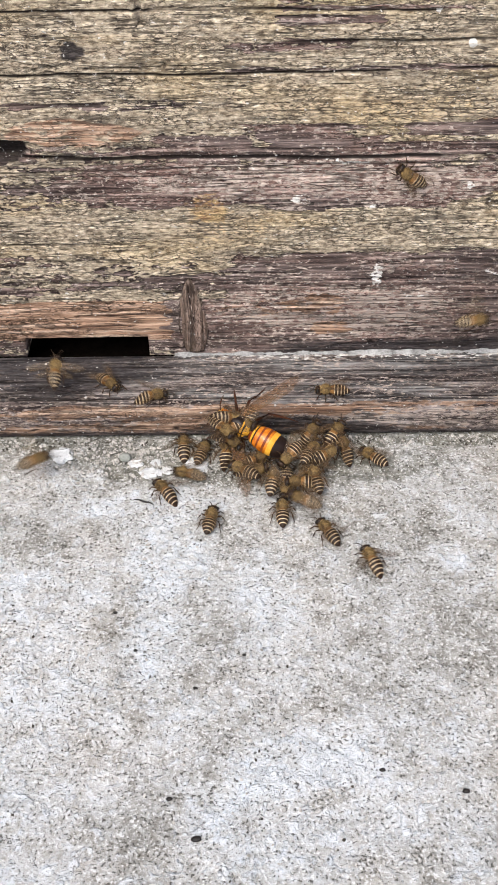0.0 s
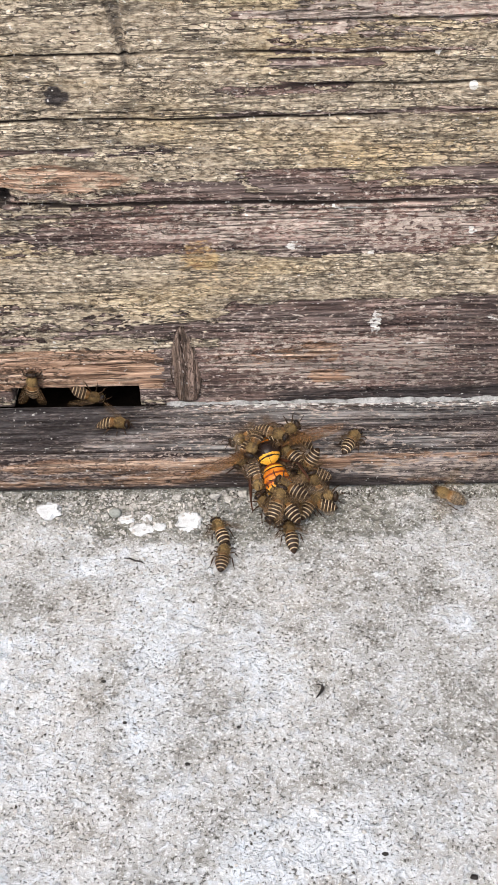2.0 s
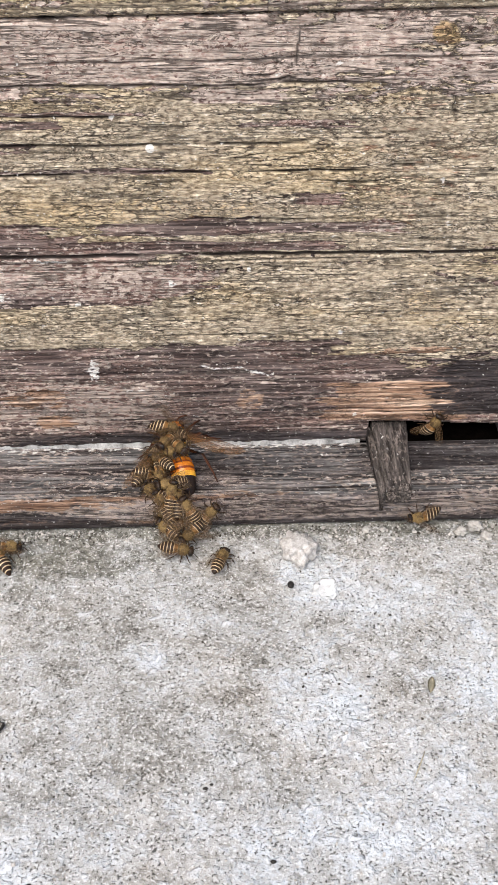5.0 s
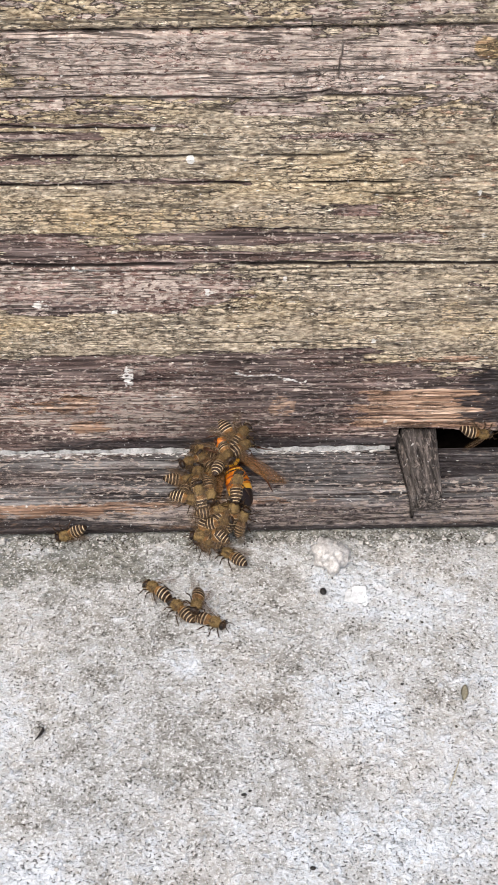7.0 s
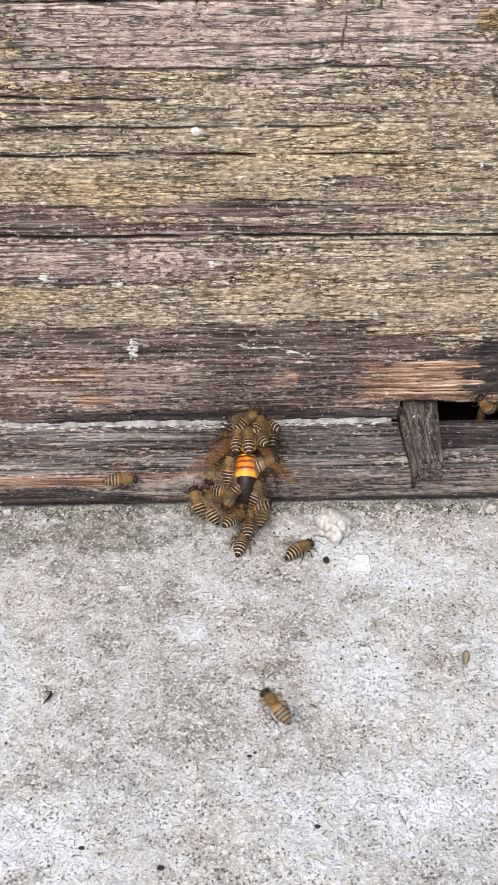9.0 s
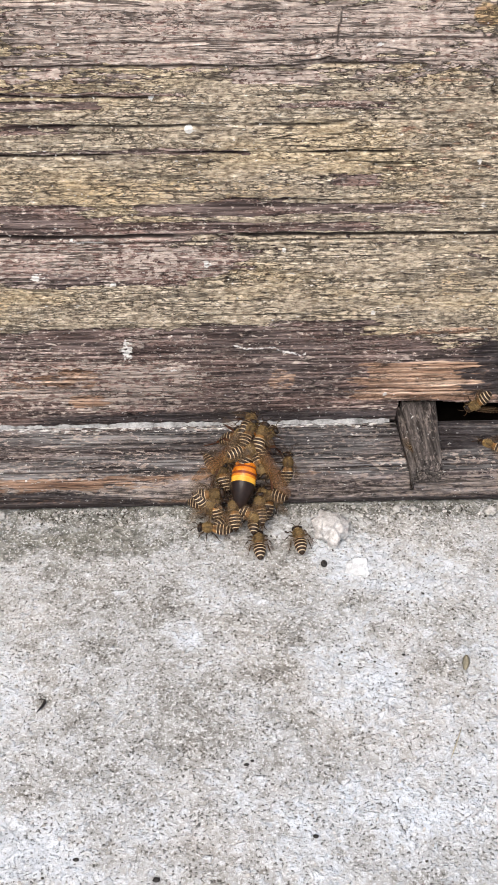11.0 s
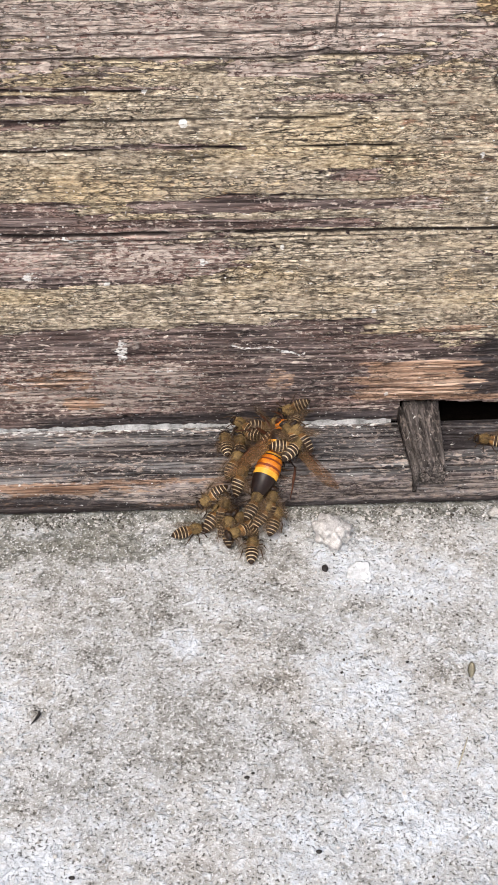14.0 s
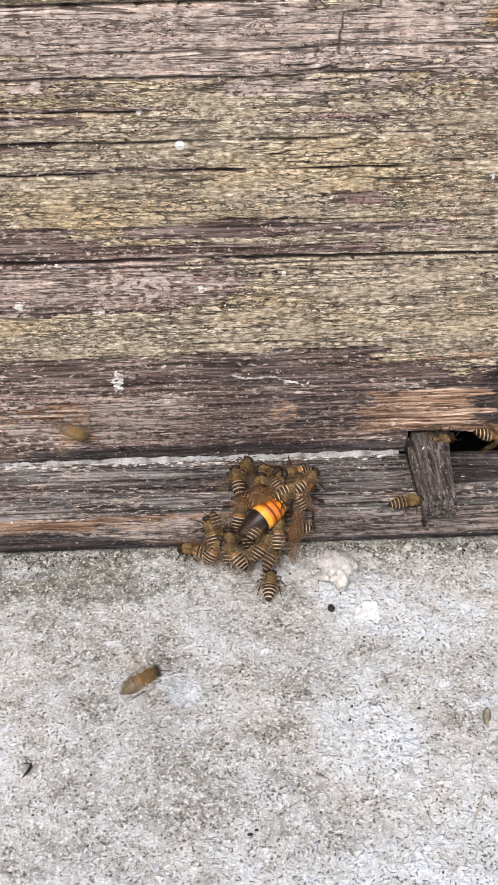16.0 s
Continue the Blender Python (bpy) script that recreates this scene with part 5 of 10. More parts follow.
    walk(BEES[2], [(0, pm(-41.3, -22.8, 14.8, 0, -0, 176)), (0.5, pm(-48.7, -32.2, 13.6, -55, -25, 143)), (1, pm(-54.4, -33.2, 11.1, -74, -19, -178)), (1.25, pm(-55.0, -34.5, 10.8, -20, -68, 124)), (1.5, pm(-55.6, -35.9, 10.5, 67, -32, 31)), (1.75, pm(-54.8, -36.1, 10.5, -1, -61, 95)), (2, pm(-54.0, -36.4, 10.6, -63, -29, 153)), (2.25, pm(-54.1, -36.9, 11.0, -17, -36, 129)), (2.5, pm(-54.3, -37.5, 11.5, 27, -26, 107)), (3, pm(-50.6, -33.7, 10.9, -49, -27, 164)), (3.25, pm(-40.9, -36.5, 7.4, -59, 15, -146)), (3.5, pm(-31.2, -39.3, 3.9, -24, 46, -78)), (3.75, pm(-19.1, -37.8, 5.4, 38, 36, -37)), (4, pm(-7.1, -36.4, 6.8, 77, 6, -24)), (4.5, pm(-8.8, -22.0, 16.5, 33, 6, 18)), (5, pm(-9.0, -21.4, 17.2, 29, 17, -1)), (5.5, pm(-10.7, -22.2, 17.0, 33, -4, 34)), (6, pm(-8.8, -21.3, 17.5, 18, 11, 12)), (6.5, pm(-10.7, -21.8, 17.3, 20, 6, 26)), (7, pm(-9.8, -21.5, 17.7, 16, 14, 3)), (7.25, pm(-1.1, -29.7, 14.0, -11, 41, -58)), (7.5, pm(7.6, -37.9, 10.4, -53, 28, -129)), (7.75, pm(8.7, -39.4, 7.3, -32, 5, -151)), (8, pm(9.8, -40.8, 4.3, -4, -8, 180)), (8.5, pm(7.8, -43.4, 4.1, -21, -1, 154)), (8.75, pm(9.2, -43.2, 4.6, 5, -17, 123)), (9, pm(10.7, -43.0, 5.1, 36, -17, 87)), (9.5, pm(9.7, -41.6, 4.9, 33, -23, 96)), (10, pm(11.0, -42.5, 5.8, 40, 1, 64)), (10.5, pm(10.5, -40.4, 5.4, 22, -5, 68)), (11, pm(13.8, -39.8, 5.0, 19, -13, 87)), (11.5, pm(12.6, -40.8, 5.2, 18, -14, 92)), (12, pm(14.4, -40.6, 5.2, 27, -27, 87)), (12.5, pm(5.7, -39.0, 6.2, 40, 1, 26)), (12.67, pm(12.2, -34.7, 9.3, 32, -21, 76)), (12.83, pm(18.8, -30.4, 12.5, 6, -27, 135)), (13, pm(25.3, -26.1, 15.6, -12, -11, -170)), (13.5, pm(21.0, -18.6, 26.6, 12, 12, -157)), (14, pm(27.4, -19.1, 26.6, -8, 10, -109)), (14.5, pm(17.5, -18.1, 25.4, 22, 28, -87)), (15, pm(22.9, -15.5, 26.6, 21, 5, -113)), (15.5, pm(23.3, -17.0, 26.0, 24, 20, -148)), (15.75, pm(24.9, -23.3, 24.1, -14, -8, 168)), (16, pm(26.5, -29.6, 22.1, -29, -53, 136))])
    walk(BEES[3], [(0, pm(-18.5, -2.2, 80.3, -90, -37, 180)), (0.5, pm(0.5, -2.2, 61.2, -90, -32, 180)), (0.75, pm(24.9, -2.2, 60.7, 90, -73, 0)), (1, pm(49.3, -2.2, 60.2, 90, 1, 0)), (1.5, pm(49.8, -2.2, 60.2, 90, 1, 0)), (2, pm(47.6, -2.2, 60.2, 90, 1, 0)), (2.5, pm(46.6, -2.2, 60.2, 90, 1, 0)), (3, pm(49.7, -2.2, 60.2, 90, 1, 0)), (3.5, pm(65.5, -2.2, 59.9, 90, 1, 0)), (4, pm(88.2, -2.2, 59.4, 90, 1, 0)), (4.17, pm(58.0, -3.9, 48.2, 67, -25, 42)), (4.33, pm(27.9, -5.5, 37.1, 29, -25, 96)), (4.5, pm(-2.3, -7.2, 25.9, 6, 1, 138)), (5, pm(-2.0, -8.9, 25.7, 6, -1, 159)), (5.5, pm(-1.1, -12.7, 24.4, 5, 3, 121)), (6, pm(1.8, -15.4, 24.2, -10, 4, 52)), (6.5, pm(1.5, -16.7, 23.9, -8, 7, 75)), (7, pm(3.3, -18.9, 22.6, -8, 6, 69)), (7.5, pm(14.3, -21.3, 26.0, 34, 1, 87)), (8, pm(12.0, -23.3, 25.1, -25, -19, 65)), (8.5, pm(13.5, -22.1, 25.0, -9, 2, 85)), (9, pm(11.1, -24.4, 25.1, -18, -13, 87)), (9.5, pm(9.3, -24.9, 24.6, -22, -5, 108)), (10, pm(11.6, -23.1, 25.0, -21, -8, 101)), (10.5, pm(11.8, -23.0, 24.1, -15, -10, 121)), (11, pm(10.1, -23.0, 24.1, -10, -15, 96)), (11.5, pm(9.8, -23.7, 23.4, -11, -14, 100)), (12, pm(17.0, -18.4, 24.8, 14, -18, 86)), (12.5, pm(17.4, -19.9, 26.6, -29, -28, 75)), (13, pm(25.6, -22.2, 17.1, 6, -17, 13)), (13.25, pm(23.0, -17.5, 22.4, 17, -20, 46)), (13.5, pm(20.4, -12.8, 27.7, 25, -28, 80)), (14, pm(12.8, -8.5, 18.7, 10, -9, 143)), (14.5, pm(11.6, -11.1, 19.8, 18, 0, 92)), (15, pm(17.5, -10.3, 21.3, -30, -30, 88)), (15.5, pm(-0.1, -37.2, 6.4, 63, -41, 38)), (16, pm(1.1, -36.8, 6.7, 41, -55, 31))])
    walk(BEES[4], [(0, pm(-90.1, -35.6, 2.2, 0, -0, 94)), (0.25, pm(-104.2, -33.4, 2.5, -45, -19, 137)), (0.5, pm(-118.3, -31.2, 2.7, -90, -1, 180)), (0.75, pm(-118.6, -31.7, 2.5, -45, -6, 166)), (1, pm(-118.8, -32.2, 2.2, 0, -0, 152)), (1.25, pm(-113.6, -31.7, 2.9, 34, -42, 84)), (1.5, pm(-108.4, -31.2, 3.7, 90, -18, 0)), (1.75, pm(-109.6, -21.5, 9.2, 45, -7, -1)), (2, pm(-110.7, -11.9, 14.8, -0, -0, -9)), (2.5, pm(-115.9, -10.5, 14.8, -0, -0, -9)), (3, pm(-117.1, -11.0, 14.8, -0, -0, -6)), (3.5, pm(-110.2, -13.8, 14.8, 0, -0, -9)), (4, pm(-108.0, -20.8, 14.8, -0, -0, -2)), (4.17, pm(-110.3, -20.7, 14.8, 0, -0, 58)), (4.33, pm(-112.6, -20.6, 14.8, 0, -0, 118)), (4.5, pm(-115.0, -20.6, 14.8, 0, -0, 178)), (5, pm(-116.3, -19.9, 15.2, 0, -0, -156)), (5.5, pm(-115.8, -21.3, 15.3, 0, -0, -172)), (6, pm(-115.7, -20.0, 14.9, 0, -0, -165)), (6.5, pm(-116.3, -21.4, 15.5, 0, -0, 170)), (7, pm(-115.1, -20.6, 14.8, 0, -0, 179)), (7.5, pm(-120.6, -20.4, 14.8, 0, -0, 179)), (8, pm(-120.6, -20.4, 14.8, 0, -0, 179)), (8.5, pm(-117.6, -20.5, 14.8, 0, -0, 179)), (9, pm(-117.7, -20.5, 14.8, 0, -0, 179)), (9.5, pm(-117.7, -19.6, 15.2, 0, -0, 158)), (10, pm(-116.0, -20.0, 14.7, 0, -0, -172)), (10.5, pm(-116.6, -21.1, 14.6, 0, -0, 160)), (11, pm(-113.0, -20.9, 15.6, 0, -0, 174)), (11.5, pm(-113.8, -20.6, 14.8, 0, -0, 178)), (12, pm(-113.4, -20.6, 14.8, 0, -0, 178)), (12.5, pm(-112.5, -20.7, 14.8, 0, 0, 178)), (13, pm(-111.1, -20.7, 14.8, -0, 0, 178)), (13.5, pm(-111.5, -20.7, 14.8, 0, -0, 178)), (14, pm(-111.3, -20.7, 14.8, 0, 0, 178)), (14.5, pm(-108.2, -20.9, 14.8, -0, -0, 177)), (15, pm(-108.7, -20.8, 14.8, 0, -0, 177)), (15.5, pm(-106.1, -21.0, 14.8, 0, -0, 177)), (16, pm(-106.9, -20.9, 14.8, 0, -0, 177))])
    walk(BEES[5], [(0, pm(-84.0, -38.4, 2.2, 0, -0, 74)), (0.17, pm(-77.7, -39.0, 2.5, 15, -10, 21)), (0.33, pm(-71.3, -39.6, 2.8, 32, -4, -33)), (0.5, pm(-65.0, -40.2, 3.2, 37, 13, -85)), (0.75, pm(-61.6, -34.1, 9.5, 51, 15, -31)), (1, pm(-58.2, -28.0, 15.8, 61, 5, 21)), (1.5, pm(-54.4, -40.6, 7.3, 14, 6, 10)), (1.75, pm(-56.2, -43.7, 8.0, -10, 29, -57)), (2, pm(-58.1, -46.8, 8.7, -42, 16, -129)), (2.5, pm(-55.5, -38.2, 7.1, 14, 41, -124)), (3, pm(-37.4, -23.7, 26.6, 20, -2, -86)), (3.5, pm(-25.6, -25.2, 26.6, 6, 20, -96)), (4, pm(2.2, -28.3, 22.4, -28, 43, -110)), (4.5, pm(-3.8, -26.9, 19.5, -40, 8, -143)), (5, pm(-1.7, -28.5, 19.7, -41, -6, -159)), (5.5, pm(-0.9, -28.5, 19.6, -39, 15, -134)), (6, pm(-0.7, -25.4, 18.7, -13, 15, -88)), (6.5, pm(-0.5, -27.7, 18.4, -14, 13, -94)), (7, pm(-0.5, -27.0, 18.2, -10, 17, -78)), (7.5, pm(3.3, -26.2, 18.4, -17, 20, -126)), (8, pm(5.2, -24.1, 19.7, -4, -13, -177)), (8.25, pm(4.8, -23.1, 18.3, -10, 7, -138)), (8.5, pm(4.4, -22.1, 16.8, -0, 27, -96)), (9, pm(-0.5, -27.6, 15.1, 18, 43, -115)), (9.5, pm(1.0, -26.6, 15.8, 2, 46, -138)), (10, pm(1.6, -28.0, 15.4, 16, 44, -119)), (10.25, pm(1.0, -28.8, 15.6, 5, 31, -89)), (10.5, pm(0.4, -29.6, 15.9, -11, 25, -60)), (11, pm(1.2, -27.0, 16.1, -10, 25, -57)), (11.5, pm(1.3, -28.6, 15.9, -7, 26, -50)), (11.75, pm(3.2, -29.5, 15.3, 31, -6, -3)), (12, pm(5.0, -30.3, 14.6, 40, -54, 33)), (12.5, pm(3.4, -29.5, 14.3, -12, -45, 125)), (13, pm(3.1, -30.4, 14.5, -1, -49, 48)), (13.5, pm(4.4, -28.3, 14.6, 61, -4, 21)), (14, pm(8.4, -25.4, 17.6, 5, -26, 58)), (14.5, pm(8.3, -27.1, 17.2, 45, -40, 78)), (15, pm(3.5, -28.0, 14.1, 15, -20, 112)), (15.5, pm(5.3, -31.7, 12.9, -12, -31, 90)), (16, pm(14.8, -35.1, 15.5, 18, -23, 54))])
    walk(BEES[6], [(0, pm(-87.8, -48.4, 2.2, -0, -0, 165)), (0.5, pm(-182.3, -46.6, 2.2, 0, -0, 179)), (1, pm(-176.8, -46.7, 2.2, 0, -0, 179)), (1.25, pm(-159.0, -44.5, 2.2, 0, -0, 127)), (1.5, pm(-141.3, -42.2, 2.2, 0, -0, 76)), (1.75, pm(-158.3, -41.8, 2.2, -0, 0, 127)), (2, pm(-175.3, -41.4, 2.2, 0, 0, 179)), (2.5, pm(-176.3, -41.4, 2.2, 0, -0, 179)), (3, pm(-173.9, -41.5, 2.2, 0, -0, 179)), (3.5, pm(-160.3, -41.8, 2.2, 0, -0, 179)), (4, pm(-139.4, -42.4, 2.2, 0, -0, 178)), (4.5, pm(-99.1, -43.8, 2.2, 0, -0, 178)), (5, pm(-81.6, -48.0, 2.3, 0, -0, 175)), (5.5, pm(-63.6, -51.6, 2.2, 0, -0, -174)), (5.75, pm(-55.2, -54.2, 2.2, 0, -0, 148)), (6, pm(-46.9, -56.8, 2.3, 0, -0, 110)), (6.5, pm(-26.6, -60.9, 2.8, 0, -0, 159)), (7, pm(-9.5, -64.4, 2.2, 0, -0, 131)), (7.5, pm(-104.0, -46.8, 2.2, 0, -0, 179)), (8, pm(-103.9, -46.8, 2.2, 0, -0, 179)), (8.5, pm(-101.1, -46.9, 2.2, 0, -0, 179)), (9, pm(-101.0, -46.9, 2.2, 0, -0, 179)), (9.5, pm(-101.1, -45.6, 2.8, 0, -0, -171)), (10, pm(-101.2, -47.1, 2.6, 0, -0, 166)), (10.5, pm(-99.8, -47.6, 2.2, 0, -0, -165)), (11, pm(-98.7, -47.2, 2.6, 0, -0, -155)), (11.5, pm(-97.5, -47.0, 2.2, 0, -0, 178)), (12, pm(-97.1, -47.0, 2.2, 0, -0, 178)), (12.5, pm(-96.4, -47.0, 2.2, 0, -0, 178)), (13, pm(-95.2, -47.1, 2.2, 0, -0, 178)), (13.5, pm(-95.6, -47.1, 2.2, 0, -0, 178)), (14, pm(-95.5, -47.1, 2.2, 0, -0, 178)), (14.5, pm(-92.7, -47.2, 2.2, 0, -0, 177)), (15, pm(-94.5, -40.9, 2.2, 0, -0, 177)), (15.5, pm(-92.7, -37.5, 2.2, 0, -0, 177)), (16, pm(-94.1, -33.6, 2.2, 0, -0, 177))])
    walk(BEES[7], [(0, pm(-95.0, -56.0, 2.2, 0, -0, 127)), (0.5, pm(-106.8, -43.4, 2.2, 0, -0, 97)), (0.75, pm(-84.0, -35.5, 10.0, -24, -14, 135)), (1, pm(-61.2, -27.5, 17.8, -52, -10, 176)), (1.25, pm(-68.2, -27.6, 17.3, -37, -47, 130)), (1.5, pm(-75.2, -27.6, 16.8, 23, -50, 45)), (1.67, pm(-72.9, -28.1, 16.4, -41, -44, 138)), (1.83, pm(-70.7, -28.5, 16.0, -51, -3, -174)), (2, pm(-68.4, -28.9, 15.5, -25, 32, -124)), (2.5, pm(-62.7, -32.2, 10.7, -0, 63, -122)), (2.75, pm(-80.4, -23.2, 12.7, -18, 30, 177)), (3, pm(-98.1, -14.3, 14.8, 0, -0, 134)), (3.25, pm(-104.4, -8.2, 18.0, 40, -35, 71)), (3.5, pm(-110.7, -2.2, 21.3, 90, -11, 0)), (3.67, pm(-123.3, -2.2, 21.6, 90, -67, 0)), (3.83, pm(-135.9, -2.2, 21.9, -90, -57, 180)), (4, pm(-148.5, -2.2, 22.2, -90, -1, 180)), (4.5, pm(-108.4, -2.2, 21.1, -90, -2, 180)), (5, pm(-108.4, -1.2, 21.8, -90, -14, 180)), (5.5, pm(-107.7, -1.5, 21.5, -90, -25, 180)), (6, pm(-110.1, -2.6, 21.6, -90, -16, 180)), (6.5, pm(-108.6, -2.8, 21.7, -90, 26, 180)), (7, pm(-108.6, -2.2, 21.1, -90, -1, 180)), (7.5, pm(-114.0, -2.2, 21.2, -90, -1, 180)), (8, pm(-114.0, -2.2, 21.2, -90, -1, 180)), (8.5, pm(-111.0, -2.2, 21.1, -90, -1, 180)), (9, pm(-111.0, -2.2, 21.1, -90, -1, 180)), (9.5, pm(-110.5, -0.6, 20.9, -90, 18, 180)), (10, pm(-108.2, -3.3, 21.6, -90, 3, 180)), (10.5, pm(-107.2, -3.1, 21.4, -90, 22, 180)), (11, pm(-107.4, -2.8, 20.8, -90, 25, 180)), (11.5, pm(-107.1, -2.2, 21.0, -90, -1, 180)), (12, pm(-106.7, -2.2, 21.0, -90, -1, 180)), (12.5, pm(-105.8, -2.2, 21.0, -90, -1, 180)), (13, pm(-104.5, -2.2, 21.0, -90, -2, 180)), (13.5, pm(-104.9, -2.2, 21.0, -90, -2, 180)), (14, pm(-104.7, -2.2, 21.0, -90, -2, 180)), (14.5, pm(-101.9, -2.2, 20.9, -90, -2, 180)), (15, pm(-102.4, -2.2, 20.9, -90, -2, 180)), (15.5, pm(-100.0, -2.2, 20.8, -90, -2, 180)), (16, pm(-100.8, -2.2, 20.8, -90, -2, 180))])
    walk(BEES[8], [(0, pm(-80.7, -68.9, 2.2, 0, -0, 80)), (0.5, pm(-75.0, -60.4, 2.2, 0, -0, 97)), (1, pm(-75.6, -60.5, 2.2, 0, -0, 68)), (1.5, pm(-74.8, -60.7, 2.2, 0, -0, 72)), (2, pm(-75.1, -59.7, 2.2, 0, -0, 83)), (2.5, pm(-75.6, -60.3, 2.2, -0, 0, 92)), (3, pm(-74.8, -58.4, 2.2, 0, -0, 102)), (3.5, pm(-76.3, -56.0, 2.2, 0, 0, 92)), (4, pm(-75.2, -56.8, 2.2, 0, -0, 94)), (4.25, pm(-91.5, -50.9, 2.2, 0, -0, 136)), (4.5, pm(-107.7, -44.9, 2.2, 0, -0, 178)), (5, pm(-108.9, -43.9, 2.3, 0, -0, 160)), (5.5, pm(-108.0, -44.0, 2.4, 0, -0, 175)), (6, pm(-108.8, -44.3, 2.7, 0, -0, 168)), (6.5, pm(-107.6, -42.2, 2.8, 0, -0, -155)), (7, pm(-108.3, -42.7, 2.2, 0, -0, 179)), (7.5, pm(-113.8, -42.5, 2.2, 0, -0, 179)), (8, pm(-113.7, -42.5, 2.2, 0, -0, 179)), (8.5, pm(-110.9, -42.6, 2.2, 0, -0, 179)), (9, pm(-110.9, -42.6, 2.2, 0, -0, 179)), (9.5, pm(-111.0, -43.5, 2.7, 0, -0, -177)), (10, pm(-110.4, -42.1, 2.9, 0, -0, -161)), (10.5, pm(-109.6, -43.3, 1.9, 0, -0, -153)), (11, pm(-108.9, -42.0, 2.5, 0, -0, -176)), (11.5, pm(-107.2, -42.7, 2.2, 0, -0, 178)), (12, pm(-106.8, -42.7, 2.2, 0, -0, 178)), (12.5, pm(-106.0, -42.8, 2.2, 0, -0, 178)), (13, pm(-104.7, -42.8, 2.2, 0, -0, 178)), (13.5, pm(-105.1, -42.8, 2.2, 0, -0, 178)), (14, pm(-105.0, -42.8, 2.2, 0, 0, 178)), (14.5, pm(-102.0, -42.9, 2.2, 0, -0, 177)), (15, pm(-103.0, -40.5, 2.2, 0, -0, 177)), (15.5, pm(-101.2, -37.1, 2.2, 0, -0, 177)), (16, pm(-102.7, -33.2, 2.2, 0, -0, 177))])
    walk(BEES[9], [(0, pm(-58.6, -65.7, 2.2, 0, -0, 90)), (0.5, pm(-68.1, -64.1, 2.2, 0, -0, 140)), (1, pm(-67.9, -50.9, 2.2, 0, -0, 88)), (1.25, pm(-65.1, -41.5, 6.3, -41, -20, 148)), (1.5, pm(-62.4, -32.1, 10.4, -78, 6, -155)), (1.75, pm(-65.1, -28.0, 14.1, -37, 5, -156)), (2, pm(-67.9, -23.9, 17.8, 3, 5, -158)), (2.5, pm(-61.1, -25.9, 17.6, 16, 24, -138)), (3, pm(-43.1, -19.6, 15.4, -38, 6, -114)), (3.5, pm(-22.8, -27.3, 25.3, -66, 21, -153)), (4, pm(-1.0, -29.8, 13.8, -47, 21, -173)), (4.5, pm(-3.6, -29.7, 13.0, -17, -13, 160)), (5, pm(-2.1, -30.0, 12.3, -17, -13, 161)), (5.5, pm(-2.1, -30.7, 11.0, -11, -19, 139)), (6, pm(-1.6, -34.3, 10.1, -47, -27, 133)), (6.5, pm(-1.2, -35.4, 9.1, -51, -13, 146)), (7, pm(1.0, -36.1, 8.1, -50, -16, 143)), (7.5, pm(1.3, -35.4, 7.7, -53, -33, 154)), (8, pm(3.9, -35.4, 7.1, -51, -12, -173)), (8.5, pm(2.0, -33.5, 8.9, -85, -29, 166)), (9, pm(-2.1, -37.5, 6.0, -28, -33, 125)), (9.5, pm(-2.3, -38.8, 6.3, -29, -32, 128)), (10, pm(-0.9, -36.5, 7.4, -25, -36, 120)), (10.5, pm(-1.0, -36.3, 7.7, -9, -61, 69)), (11, pm(1.5, -37.5, 8.2, -43, -49, 111)), (11.5, pm(1.8, -36.7, 7.9, -19, -59, 81)), (12, pm(4.8, -35.8, 8.4, 25, -40, 97)), (12.5, pm(4.9, -36.0, 9.6, 17, -33, 65)), (12.67, pm(9.3, -34.5, 12.7, -8, -25, 124)), (12.83, pm(13.6, -33.1, 15.8, -15, -3, 172)), (13, pm(18.0, -31.6, 18.9, -3, 18, -140)), (13.5, pm(4.5, -39.0, 5.5, 18, 49, -118)), (14, pm(9.4, -43.7, 5.2, -25, -13, -144)), (14.5, pm(15.0, -35.0, 13.4, -63, 23, 178)), (15, pm(10.4, -34.1, 9.0, -61, 24, -137)), (15.5, pm(16.5, -35.2, 9.1, -60, 5, -150)), (15.75, pm(21.9, -32.1, 15.9, -61, -38, 173)), (16, pm(27.3, -29.1, 22.8, -0, -62, 86))])
